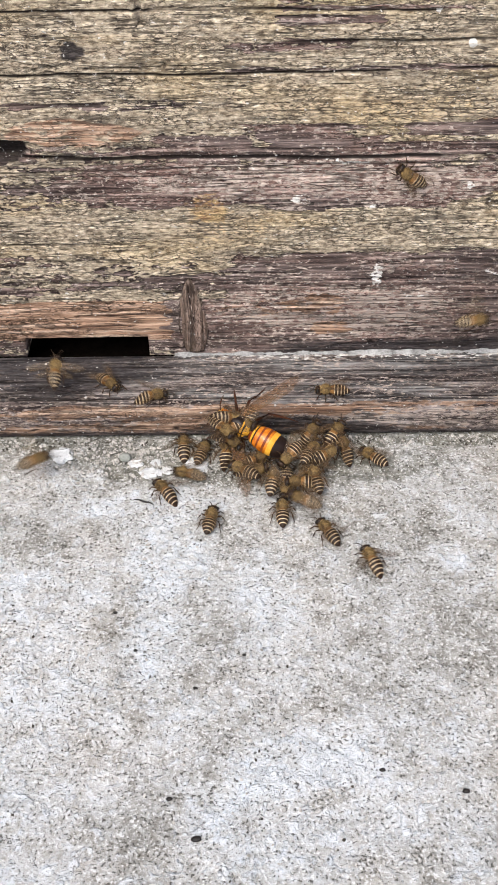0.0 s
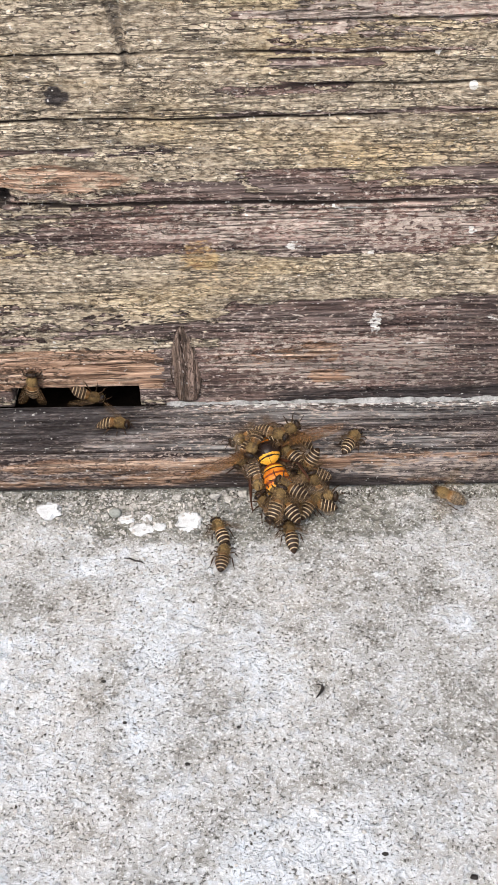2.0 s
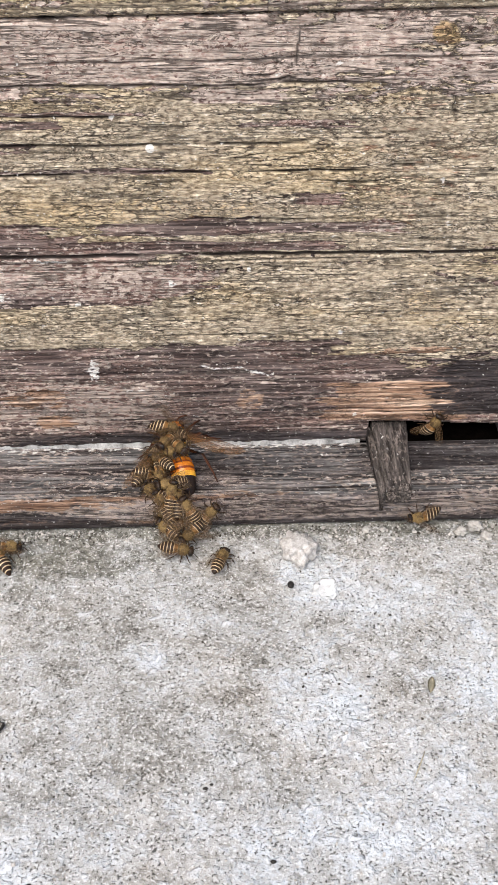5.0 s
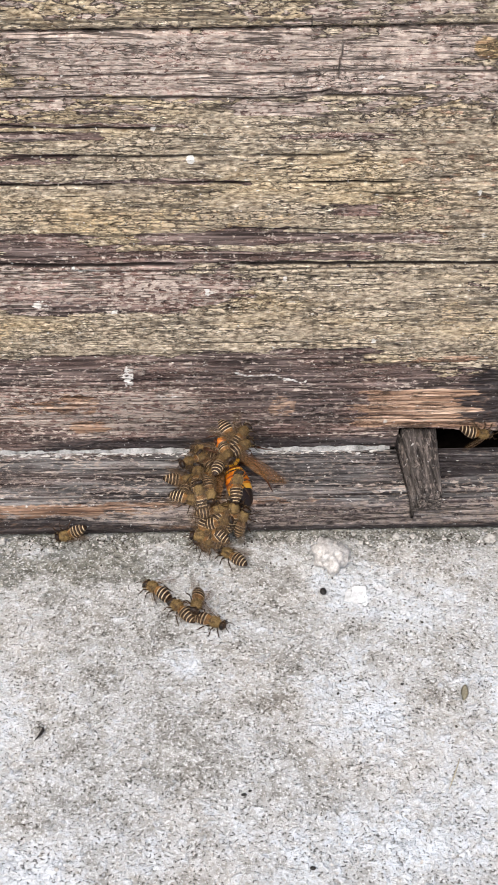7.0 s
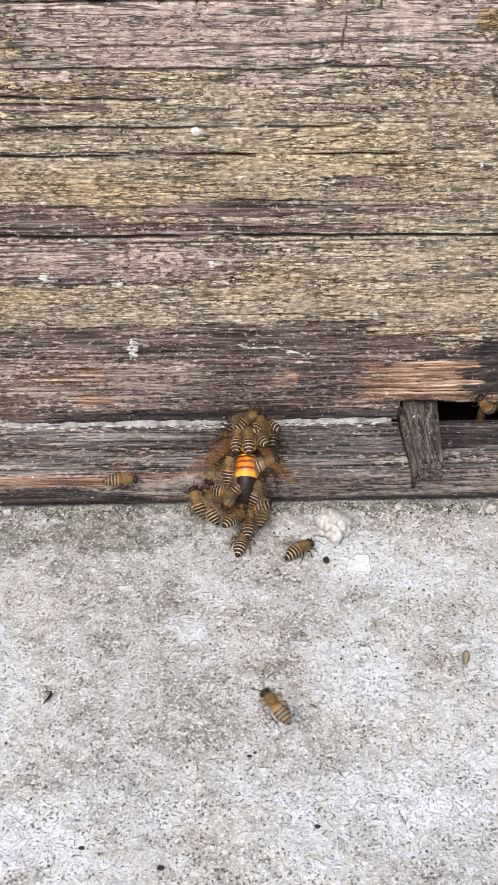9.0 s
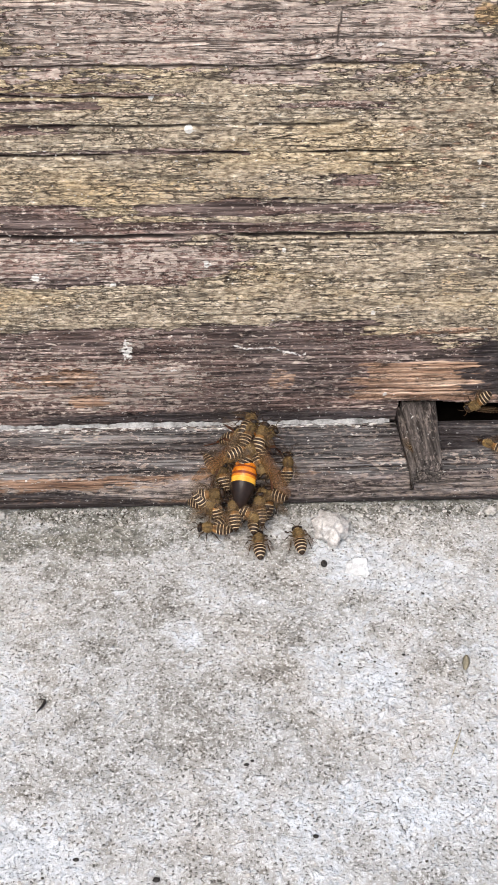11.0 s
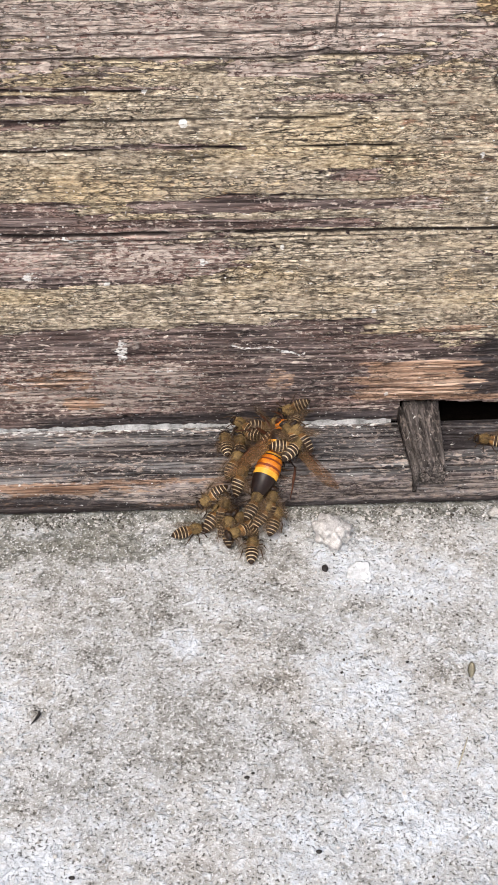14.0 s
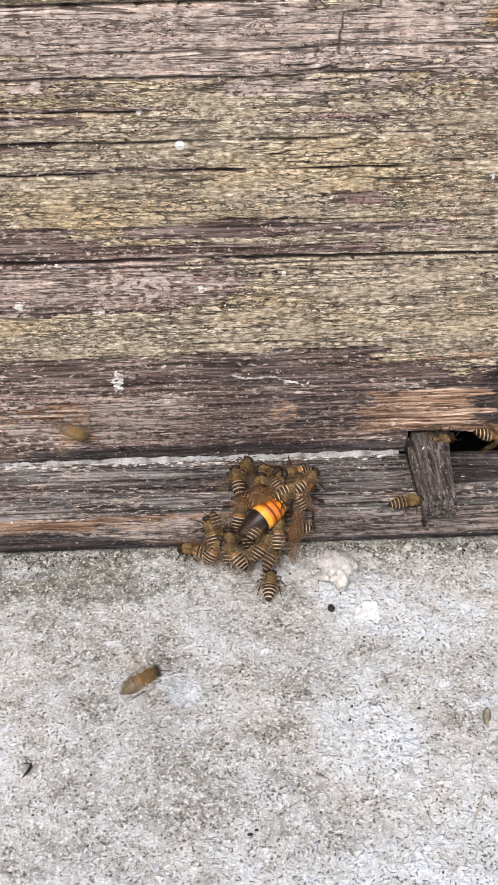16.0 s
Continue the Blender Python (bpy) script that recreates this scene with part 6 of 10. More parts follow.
    walk(BEES[10], [(0, pm(-76.1, -42.7, 6.1, 22, -29, 93)), (0.5, pm(-78.5, -35.5, 9.1, -9, -43, 49)), (1, pm(-76.3, -49.5, 2.2, 0, -0, 105)), (1.5, pm(-77.2, -48.7, 2.2, 0, -0, 109)), (2, pm(-76.0, -49.1, 2.2, 0, -0, 109)), (2.5, pm(-76.4, -49.2, 2.2, 0, 0, 105)), (3, pm(-77.6, -47.9, 2.2, 0, -0, 76)), (3.5, pm(-75.9, -45.2, 2.2, 0, -0, 99)), (4, pm(-76.1, -45.6, 2.2, 0, 0, 142)), (4.5, pm(-67.9, -41.3, 2.2, 0, -0, 97)), (5, pm(-56.4, -43.7, 2.7, 0, -0, 122)), (5.5, pm(-48.3, -46.8, 2.9, 0, -0, 120)), (6, pm(-37.1, -51.2, 2.3, 0, -0, 171)), (6.5, pm(-28.4, -53.6, 2.9, 0, -0, 138)), (7, pm(-17.0, -56.0, 2.2, 0, -0, 142)), (7.25, pm(-14.7, -57.0, 2.2, 0, -0, 70)), (7.5, pm(-12.5, -58.0, 2.2, -0, -0, -1)), (7.67, pm(-41.1, -56.2, 2.2, 0, -0, 59)), (7.83, pm(-69.8, -54.5, 2.2, 0, -0, 119)), (8, pm(-98.4, -52.7, 2.2, 0, -0, 179)), (8.5, pm(-95.5, -52.8, 2.2, 0, -0, 179)), (9, pm(-95.5, -52.8, 2.2, 0, -0, 179)), (9.5, pm(-72.6, -49.6, 4.5, 0, -0, 169)), (10, pm(-48.1, -44.7, 5.9, 0, -0, 178)), (10.25, pm(-36.8, -42.9, 6.2, -24, 20, -134)), (10.5, pm(-25.4, -41.1, 6.6, -24, 51, -82)), (11, pm(-1.3, -36.8, 8.4, 23, 52, -23)), (11.5, pm(23.5, -33.6, 10.0, 9, 55, -41)), (11.67, pm(24.7, -30.4, 12.6, -40, 53, -130)), (11.83, pm(25.9, -27.2, 15.2, -50, 26, 174)), (12, pm(27.1, -23.9, 17.8, -34, 3, 130)), (12.5, pm(26.6, -26.1, 17.6, -9, -1, 168)), (13, pm(27.0, -24.7, 16.7, -32, -14, 135)), (13.5, pm(24.8, -23.8, 19.0, -13, -18, 96)), (14, pm(27.6, -26.1, 24.6, 39, -3, 60)), (14.5, pm(29.3, -30.1, 14.8, 0, -0, 56)), (15, pm(20.6, -28.1, 15.4, 19, -32, 98)), (15.5, pm(19.7, -28.2, 20.4, 63, -41, 34)), (16, pm(24.4, -28.5, 23.4, 4, -7, 19))])
    walk(BEES[11], [(0, pm(-70.3, -51.2, 6.1, -7, 1, 145)), (0.5, pm(-60.1, -39.6, 4.3, -20, -12, 97)), (1, pm(-61.0, -43.8, 7.4, 28, -7, 101)), (1.5, pm(-60.0, -43.9, 8.5, -14, -17, 63)), (2, pm(-59.0, -44.4, 11.1, 37, -9, 92)), (2.5, pm(-42.6, -39.9, 5.6, 34, -31, 76)), (3, pm(-42.9, -39.1, 6.9, 49, -19, 70)), (3.5, pm(-42.7, -37.5, 7.2, 47, -10, 18)), (3.67, pm(-75.6, -35.4, 6.2, 18, -55, 55)), (3.83, pm(-108.5, -33.3, 5.1, -69, -49, 150)), (4, pm(-141.4, -31.2, 4.0, -90, -2, 180)), (4.5, pm(-101.5, -31.2, 2.7, -90, -2, 180)), (5, pm(-102.6, -30.6, 3.1, -90, -3, 180)), (5.5, pm(-102.4, -30.3, 3.3, -90, -1, 180)), (6, pm(-101.5, -32.0, 2.4, -90, -9, 180)), (6.5, pm(-101.3, -32.6, 3.2, -90, -17, 180)), (7, pm(-101.5, -31.2, 2.7, -90, -1, 180)), (7.5, pm(-106.9, -31.2, 2.8, -90, -1, 180)), (8, pm(-106.9, -31.2, 2.8, -90, -1, 180)), (8.5, pm(-104.0, -31.2, 2.7, -90, -1, 180)), (9, pm(-104.0, -31.2, 2.7, -90, -1, 180)), (9.5, pm(-104.1, -32.7, 3.5, -90, 13, 180)), (10, pm(-101.4, -30.8, 2.4, -90, -12, 180)), (10.5, pm(-101.9, -32.4, 3.4, -90, -10, 180)), (11, pm(-102.2, -30.2, 2.5, -90, 24, 180)), (11.5, pm(-100.4, -31.2, 2.6, -90, -2, 180)), (12, pm(-100.0, -31.2, 2.6, -90, -2, 180)), (12.5, pm(-99.3, -31.2, 2.6, -90, -2, 180)), (13, pm(-98.0, -31.2, 2.5, -90, -2, 180)), (13.5, pm(-98.5, -31.2, 2.5, -90, -2, 180)), (14, pm(-98.4, -31.2, 2.5, -90, -2, 180)), (14.5, pm(-95.6, -31.2, 2.4, -90, -3, 180)), (15, pm(-96.2, -31.2, 2.4, -90, -3, 180)), (15.5, pm(-93.8, -31.2, 2.3, -90, -3, -180)), (16, pm(-94.5, -31.2, 2.4, -90, -3, 180))])
    walk(BEES[12], [(0, pm(-61.4, -54.9, 5.1, 0, -6, 80)), (0.5, pm(-71.6, -31.8, 20.7, 6, -35, 35)), (1, pm(-72.8, -28.2, 19.8, 2, -30, 20)), (1.5, pm(-67.5, -25.9, 23.0, 9, -10, -8)), (2, pm(-59.9, -26.7, 22.2, 6, 4, -22)), (2.5, pm(-50.6, -23.1, 25.0, 5, 5, -15)), (3, pm(-31.4, -23.0, 25.2, -1, 22, -27)), (3.5, pm(-20.7, -25.0, 23.7, -5, 26, -38)), (4, pm(8.4, -24.3, 24.7, 3, 13, -32)), (4.17, pm(2.8, -25.5, 22.0, 5, -1, 16)), (4.33, pm(-2.9, -26.6, 19.4, -5, -12, 65)), (4.5, pm(-8.6, -27.8, 16.7, -20, -12, 116)), (5, pm(-7.0, -29.1, 16.3, -23, -1, 144)), (5.5, pm(-9.4, -29.4, 16.9, -18, -15, 107)), (5.75, pm(-8.3, -29.3, 17.1, 9, -13, 37)), (6, pm(-7.1, -29.3, 17.2, 17, 11, -26)), (6.5, pm(-7.9, -27.2, 16.7, 20, -1, 8)), (7, pm(-8.2, -28.8, 16.2, 19, 8, -16)), (7.5, pm(-5.1, -41.0, 4.3, 59, -9, 17)), (8, pm(5.7, -51.5, 2.2, 0, -0, 25)), (8.5, pm(9.0, -51.3, 2.2, 0, -0, 77)), (9, pm(8.3, -49.1, 2.2, 0, -0, 73)), (9.5, pm(10.5, -50.5, 2.9, 0, -0, 79)), (10, pm(10.7, -50.1, 2.8, 0, -0, 78)), (10.5, pm(14.3, -48.2, 3.0, 0, -0, 69)), (11, pm(15.0, -48.6, 2.2, 0, -0, 92)), (11.5, pm(15.9, -49.0, 2.2, 0, -0, 65)), (12, pm(13.1, -49.1, 2.2, 0, -0, 69)), (12.5, pm(14.4, -47.6, 2.2, 0, -0, 69)), (13, pm(12.7, -48.1, 2.2, 0, -0, 80)), (13.5, pm(13.5, -51.2, 2.2, 0, -0, 85)), (14, pm(13.1, -48.2, 2.2, 0, -0, 83)), (14.5, pm(11.7, -47.6, 2.2, 0, -0, 86)), (15, pm(11.7, -49.6, 2.2, 0, -0, 87)), (15.5, pm(16.4, -48.8, 2.2, 0, -0, 89)), (16, pm(17.6, -47.4, 2.2, 0, -0, 82))])
    walk(BEES[13], [(0, pm(-52.2, -55.9, 5.2, -14, -0, 179)), (0.5, pm(-49.3, -43.1, 13.1, -42, -10, 155)), (1, pm(-55.2, -46.3, 12.7, -34, -13, 130)), (1.5, pm(-57.6, -45.6, 12.5, -26, -16, 126)), (2, pm(-55.7, -47.3, 10.4, -21, -17, 129)), (2.5, pm(-49.1, -45.4, 12.3, -12, -22, 115)), (3, pm(-41.6, -44.4, 13.7, 19, -22, 66)), (3.5, pm(-31.3, -44.5, 13.1, 22, -20, 61)), (4, pm(7.0, -44.7, 12.4, -8, -25, 105)), (4.25, pm(1.0, -38.7, 12.1, -40, 9, 158)), (4.5, pm(-5.0, -32.6, 11.7, -32, 54, -149)), (5, pm(-3.2, -31.7, 11.7, -52, 37, -176)), (5.5, pm(-3.8, -33.9, 10.6, -50, 40, -174)), (6, pm(-4.6, -34.3, 9.6, -32, 44, -127)), (6.5, pm(-4.7, -36.0, 9.4, -33, 42, -129)), (7, pm(-2.7, -35.2, 8.3, -29, 45, -123)), (7.12, pm(-2.4, -35.5, 8.8, 22, 52, -67)), (7.25, pm(-2.0, -35.8, 9.2, 57, 30, -27)), (7.38, pm(-1.7, -36.1, 9.6, 70, -1, -7)), (7.5, pm(-1.4, -36.5, 10.0, 73, -35, 8)), (8, pm(14.4, -30.5, 12.1, 64, -16, 35)), (8.5, pm(-18.2, -47.3, 2.2, 0, -0, 50)), (8.75, pm(-64.3, -46.1, 2.2, 0, -0, 114)), (9, pm(-110.4, -45.0, 2.2, 0, -0, 179)), (9.5, pm(-109.6, -44.2, 2.3, 0, -0, 152)), (10, pm(-108.0, -44.7, 2.6, 0, -0, -174)), (10.5, pm(-106.7, -45.5, 2.7, 0, -0, 170)), (11, pm(-107.2, -44.5, 2.2, 0, -0, 153)), (11.5, pm(-106.7, -45.1, 2.2, 0, -0, 178)), (12, pm(-106.4, -45.1, 2.2, 0, -0, 178)), (12.5, pm(-105.5, -45.1, 2.2, 0, -0, 178)), (13, pm(-104.2, -45.2, 2.2, 0, -0, 178)), (13.5, pm(-104.7, -45.2, 2.2, 0, -0, 178)), (14, pm(-104.5, -45.2, 2.2, 0, -0, 178)), (14.5, pm(-101.6, -45.3, 2.2, 0, -0, 177)), (15, pm(-103.0, -40.5, 2.2, 0, -0, 177)), (15.5, pm(-101.2, -37.1, 2.2, 0, -0, 177)), (16, pm(-102.7, -33.2, 2.2, 0, -0, 177))])
    walk(BEES[14], [(0, pm(-51.6, -62.7, 4.1, -41, -18, 167)), (0.17, pm(-18.9, -62.8, 3.4, -23, -29, 109)), (0.33, pm(13.9, -62.8, 2.8, -3, -20, 50)), (0.5, pm(46.7, -62.8, 2.2, -0, -0, -1)), (1, pm(49.9, -62.9, 2.2, -0, -0, -1)), (1.25, pm(26.0, -45.1, 8.5, -0, -0, -75)), (1.5, pm(2.0, -27.4, 14.8, 0, -0, -148)), (1.75, pm(28.2, -28.1, 14.8, -0, 0, -75)), (2, pm(54.4, -28.8, 14.8, -0, 0, -1)), (2.5, pm(53.4, -28.7, 14.8, -0, -0, -1)), (3, pm(56.4, -28.8, 14.8, -0, -0, -1)), (3.5, pm(71.9, -29.2, 14.8, -0, -0, -2)), (4, pm(94.2, -29.9, 14.8, -0, -0, -2)), (4.5, pm(139.6, -29.2, 12.7, 42, 1, -1)), (5, pm(140.9, -28.1, 12.6, 38, -19, 22)), (5.5, pm(139.8, -28.6, 12.5, 41, -9, 11)), (6, pm(140.2, -28.5, 13.2, 41, -10, 11)), (6.5, pm(141.7, -28.0, 13.5, 39, 16, -18)), (7, pm(142.5, -29.2, 12.7, 42, 1, -1)), (7.5, pm(137.6, -29.1, 12.7, 41, 1, -1)), (8, pm(138.2, -29.2, 12.8, 42, 1, -1)), (8.5, pm(141.9, -29.2, 12.7, 42, 1, -1)), (9, pm(142.9, -29.2, 12.7, 42, 1, -1)), (9.5, pm(124.4, -25.6, 13.6, 42, 3, -3)), (10, pm(105.1, -23.4, 13.3, 41, -10, 11)), (10.25, pm(96.7, -23.6, 13.7, 23, 7, -48)), (10.5, pm(88.3, -23.7, 14.0, 0, -0, -109)), (11, pm(68.8, -20.9, 15.1, -0, -0, -71)), (11.5, pm(50.1, -18.2, 14.8, 0, -0, -97)), (11.75, pm(70.7, -16.5, 14.8, -0, -0, -28)), (12, pm(91.4, -14.7, 14.8, 0, -0, 40)), (12.5, pm(92.7, -15.9, 14.8, 0, -0, 13)), (13, pm(92.9, -16.3, 14.8, -0, -0, -2)), (13.5, pm(93.4, -14.4, 14.8, -0, -0, -2)), (13.67, pm(93.6, -14.4, 14.8, 0, -0, 53)), (13.83, pm(93.9, -14.4, 14.8, 0, -0, 107)), (14, pm(94.2, -14.4, 14.8, 0, -0, 162)), (14.25, pm(94.3, -11.4, 14.8, 0, -0, -150)), (14.5, pm(94.5, -8.3, 14.8, 0, -0, -102)), (14.75, pm(117.2, -9.4, 14.8, -0, -0, -53)), (15, pm(139.9, -10.5, 14.8, -0, -0, -3)), (15.5, pm(140.0, -10.5, 14.8, -0, -0, -3)), (16, pm(139.3, -10.4, 14.8, -0, -0, -3))])
    walk(BEES[15], [(0, pm(-44.9, -74.2, 2.2, 0, -0, 119)), (0.5, pm(-40.7, -65.8, 2.2, 0, -0, 116)), (1, pm(-37.1, -72.9, 2.2, -0, -0, 118)), (1.25, pm(-2.8, -72.0, 2.2, -0, -0, 58)), (1.5, pm(31.5, -71.1, 2.2, 0, -0, -1)), (2, pm(30.6, -65.5, 2.2, -0, -0, -1)), (2.5, pm(31.3, -58.3, 2.2, 0, -0, -1)), (3, pm(34.7, -56.1, 2.2, -0, -0, -1)), (3.5, pm(50.2, -54.4, 2.2, 0, -0, -1)), (3.75, pm(31.9, -45.7, 4.5, 34, 1, 15)), (4, pm(13.5, -37.0, 6.8, 68, -7, 30)), (4.5, pm(9.7, -35.0, 8.5, 30, -59, 34)), (5, pm(9.3, -33.6, 9.5, 48, -48, 11)), (5.5, pm(10.9, -34.4, 9.0, -20, -62, 90)), (6, pm(9.0, -35.3, 9.8, -5, -62, 57)), (6.5, pm(8.6, -34.0, 10.7, 3, -62, 47)), (7, pm(9.8, -34.5, 10.4, 4, -62, 46)), (7.5, pm(12.8, -34.7, 7.6, 17, -45, 25)), (8, pm(9.6, -38.5, 6.4, 5, -6, 5)), (8.5, pm(9.5, -37.9, 7.0, 8, 16, -11)), (8.75, pm(8.0, -37.4, 6.0, 44, 1, -4)), (9, pm(6.6, -37.0, 5.1, 78, -16, -8)), (9.5, pm(7.3, -37.1, 5.6, 79, 3, -12)), (10, pm(5.6, -38.1, 4.7, 75, -44, -0)), (10.5, pm(6.3, -39.8, 5.2, 54, -18, 61)), (11, pm(4.6, -40.1, 5.0, 56, -1, 48)), (11.5, pm(5.4, -39.6, 4.7, 52, -22, 64)), (12, pm(3.4, -38.8, 6.3, 21, -36, 113)), (12.5, pm(1.2, -37.9, 5.7, 25, -25, 99)), (13, pm(3.7, -37.6, 7.2, 8, -28, 77)), (13.5, pm(4.7, -42.6, 5.1, 36, -17, 88)), (14, pm(5.9, -42.6, 5.1, -2, -38, 89)), (14.5, pm(8.5, -41.2, 5.3, -9, -26, 119)), (15, pm(8.4, -39.9, 6.6, -45, -42, 136)), (15.25, pm(9.6, -39.3, 7.0, -17, -51, 76)), (15.5, pm(10.7, -38.7, 7.3, 7, -39, 20)), (16, pm(11.6, -39.4, 5.9, 63, -7, 41))])
    walk(BEES[16], [(0, pm(-32.7, -85.7, 2.2, 0, -0, 113)), (0.25, pm(-1.9, -84.9, 2.2, -0, -0, 56)), (0.5, pm(28.8, -84.1, 2.2, 0, -0, -1)), (1, pm(33.4, -78.9, 2.2, -0, -0, -1)), (1.5, pm(35.6, -71.2, 2.2, -0, -0, -1)), (2, pm(34.8, -65.5, 2.2, -0, -0, -1)), (2.5, pm(35.5, -58.4, 2.2, -0, -0, -1)), (3, pm(38.9, -56.2, 2.2, -0, -0, -1)), (3.5, pm(54.5, -54.5, 2.2, -0, -0, -1)), (4, pm(77.0, -53.0, 2.2, -0, -0, -2)), (4.17, pm(74.0, -45.7, 3.6, -16, 38, -50)), (4.33, pm(70.9, -38.5, 4.9, -69, 41, -128)), (4.5, pm(67.9, -31.2, 6.3, -90, 5, 180)), (5, pm(80.9, -32.2, 5.9, -90, 11, 180)), (5.5, pm(91.0, -30.3, 6.2, -90, -23, 180)), (5.75, pm(98.2, -30.8, 6.0, -90, -88, 180)), (6, pm(105.3, -31.2, 5.8, 90, -26, 0)), (6.5, pm(118.6, -31.5, 5.8, 90, -16, 0)), (7, pm(129.3, -31.2, 4.9, 90, 1, 0)), (7.5, pm(124.4, -31.2, 5.0, 90, 1, 0)), (8, pm(124.9, -31.2, 5.0, 90, 1, 0)), (8.5, pm(128.6, -31.2, 4.9, 90, 1, 0)), (9, pm(129.6, -31.2, 4.9, 90, 1, 0)), (9.5, pm(123.0, -28.8, 7.6, 90, 18, 0)), (10, pm(112.2, -23.0, 9.5, 90, -26, 0)), (10.17, pm(109.7, -21.5, 9.8, 58, -61, 67)), (10.33, pm(107.3, -19.9, 10.2, -2, -41, 160)), (10.5, pm(104.8, -18.3, 10.5, 0, -0, -157)), (11, pm(96.5, -15.3, 12.6, 0, -0, 148)), (11.5, pm(89.0, -11.5, 14.8, 0, -0, 175)), (12, pm(88.9, -2.5, 14.8, 0, -0, 131)), (12.25, pm(112.0, -3.3, 14.8, 0, -0, 65)), (12.5, pm(135.1, -4.0, 14.8, -0, -0, -2)), (13, pm(135.2, -4.0, 14.8, -0, -0, -2)), (13.5, pm(134.2, -4.0, 14.8, 0, -0, -2)), (14, pm(132.8, -3.9, 14.8, -0, -0, -2)), (14.5, pm(131.0, -3.8, 14.8, -0, -0, -3)), (15, pm(127.9, -3.7, 14.8, -0, -0, -3)), (15.5, pm(128.2, -3.7, 14.8, -0, -0, -3)), (15.75, pm(110.4, -3.0, 17.3, 45, 2, -2)), (16, pm(92.6, -2.2, 19.8, 90, 2, 0))])
    walk(BEES[17], [(0, pm(-28.5, -41.5, 2.2, 0, -0, 137)), (0.5, pm(-43.7, -34.6, 9.5, -20, 7, 168)), (0.75, pm(-45.7, -35.0, 8.9, -37, 23, -145)), (1, pm(-47.8, -35.4, 8.3, -35, 45, -93)), (1.5, pm(-47.6, -36.4, 6.7, 19, 29, -98)), (1.75, pm(-46.3, -37.2, 6.3, 47, 20, -53)), (2, pm(-44.9, -37.9, 5.9, 61, -3, -17)), (2.5, pm(-46.0, -38.5, 8.5, -3, -13, 24)), (3, pm(-51.1, -38.1, 6.6, 5, 7, 16)), (3.5, pm(-38.9, -40.8, 4.7, 46, -14, -2)), (4, pm(7.9, -42.3, 7.2, 22, -17, 71)), (4.5, pm(14.2, -49.3, 2.2, 0, -0, 87)), (5, pm(13.2, -47.1, 3.0, 0, -0, 69)), (5.5, pm(9.9, -45.2, 2.3, 0, -0, 80)), (6, pm(10.8, -45.7, 2.9, 0, -0, 139)), (6.5, pm(7.0, -41.9, 2.5, 0, -0, 114)), (7, pm(6.9, -41.7, 2.2, 0, -0, 140)), (7.25, pm(8.2, -40.8, 3.9, -23, -20, 118)), (7.5, pm(9.6, -40.0, 5.6, -41, -46, 103)), (8, pm(12.4, -40.8, 5.3, -20, -5, 109)), (8.5, pm(7.5, -39.0, 5.0, -9, -31, 90)), (9, pm(10.3, -38.4, 4.2, 19, -43, 95)), (9.5, pm(11.6, -38.0, 5.6, 10, -46, 107)), (10, pm(12.3, -41.0, 6.8, 11, -45, 106)), (10.25, pm(11.2, -40.4, 6.9, 44, -25, 39)), (10.5, pm(10.1, -39.7, 7.0, 42, 8, -9)), (11, pm(11.7, -40.5, 7.6, 39, 18, -21)), (11.5, pm(11.3, -41.1, 8.7, 41, 14, -15)), (11.75, pm(11.9, -39.8, 10.1, 29, -30, 13)), (12, pm(12.6, -38.4, 11.4, -26, -53, 78)), (12.5, pm(13.0, -36.9, 12.7, 17, -22, 69)), (13, pm(13.6, -38.7, 9.9, -3, -55, 89)), (13.5, pm(14.6, -39.8, 7.7, -6, -11, 38)), (14, pm(17.3, -38.7, 8.3, 45, -32, 51)), (14.5, pm(16.0, -38.5, 8.4, 6, -34, 51)), (15, pm(16.5, -40.5, 4.4, 37, -20, 58)), (15.5, pm(19.5, -34.5, 11.1, -22, -38, 96)), (16, pm(20.7, -35.3, 12.1, -9, -39, 85))])
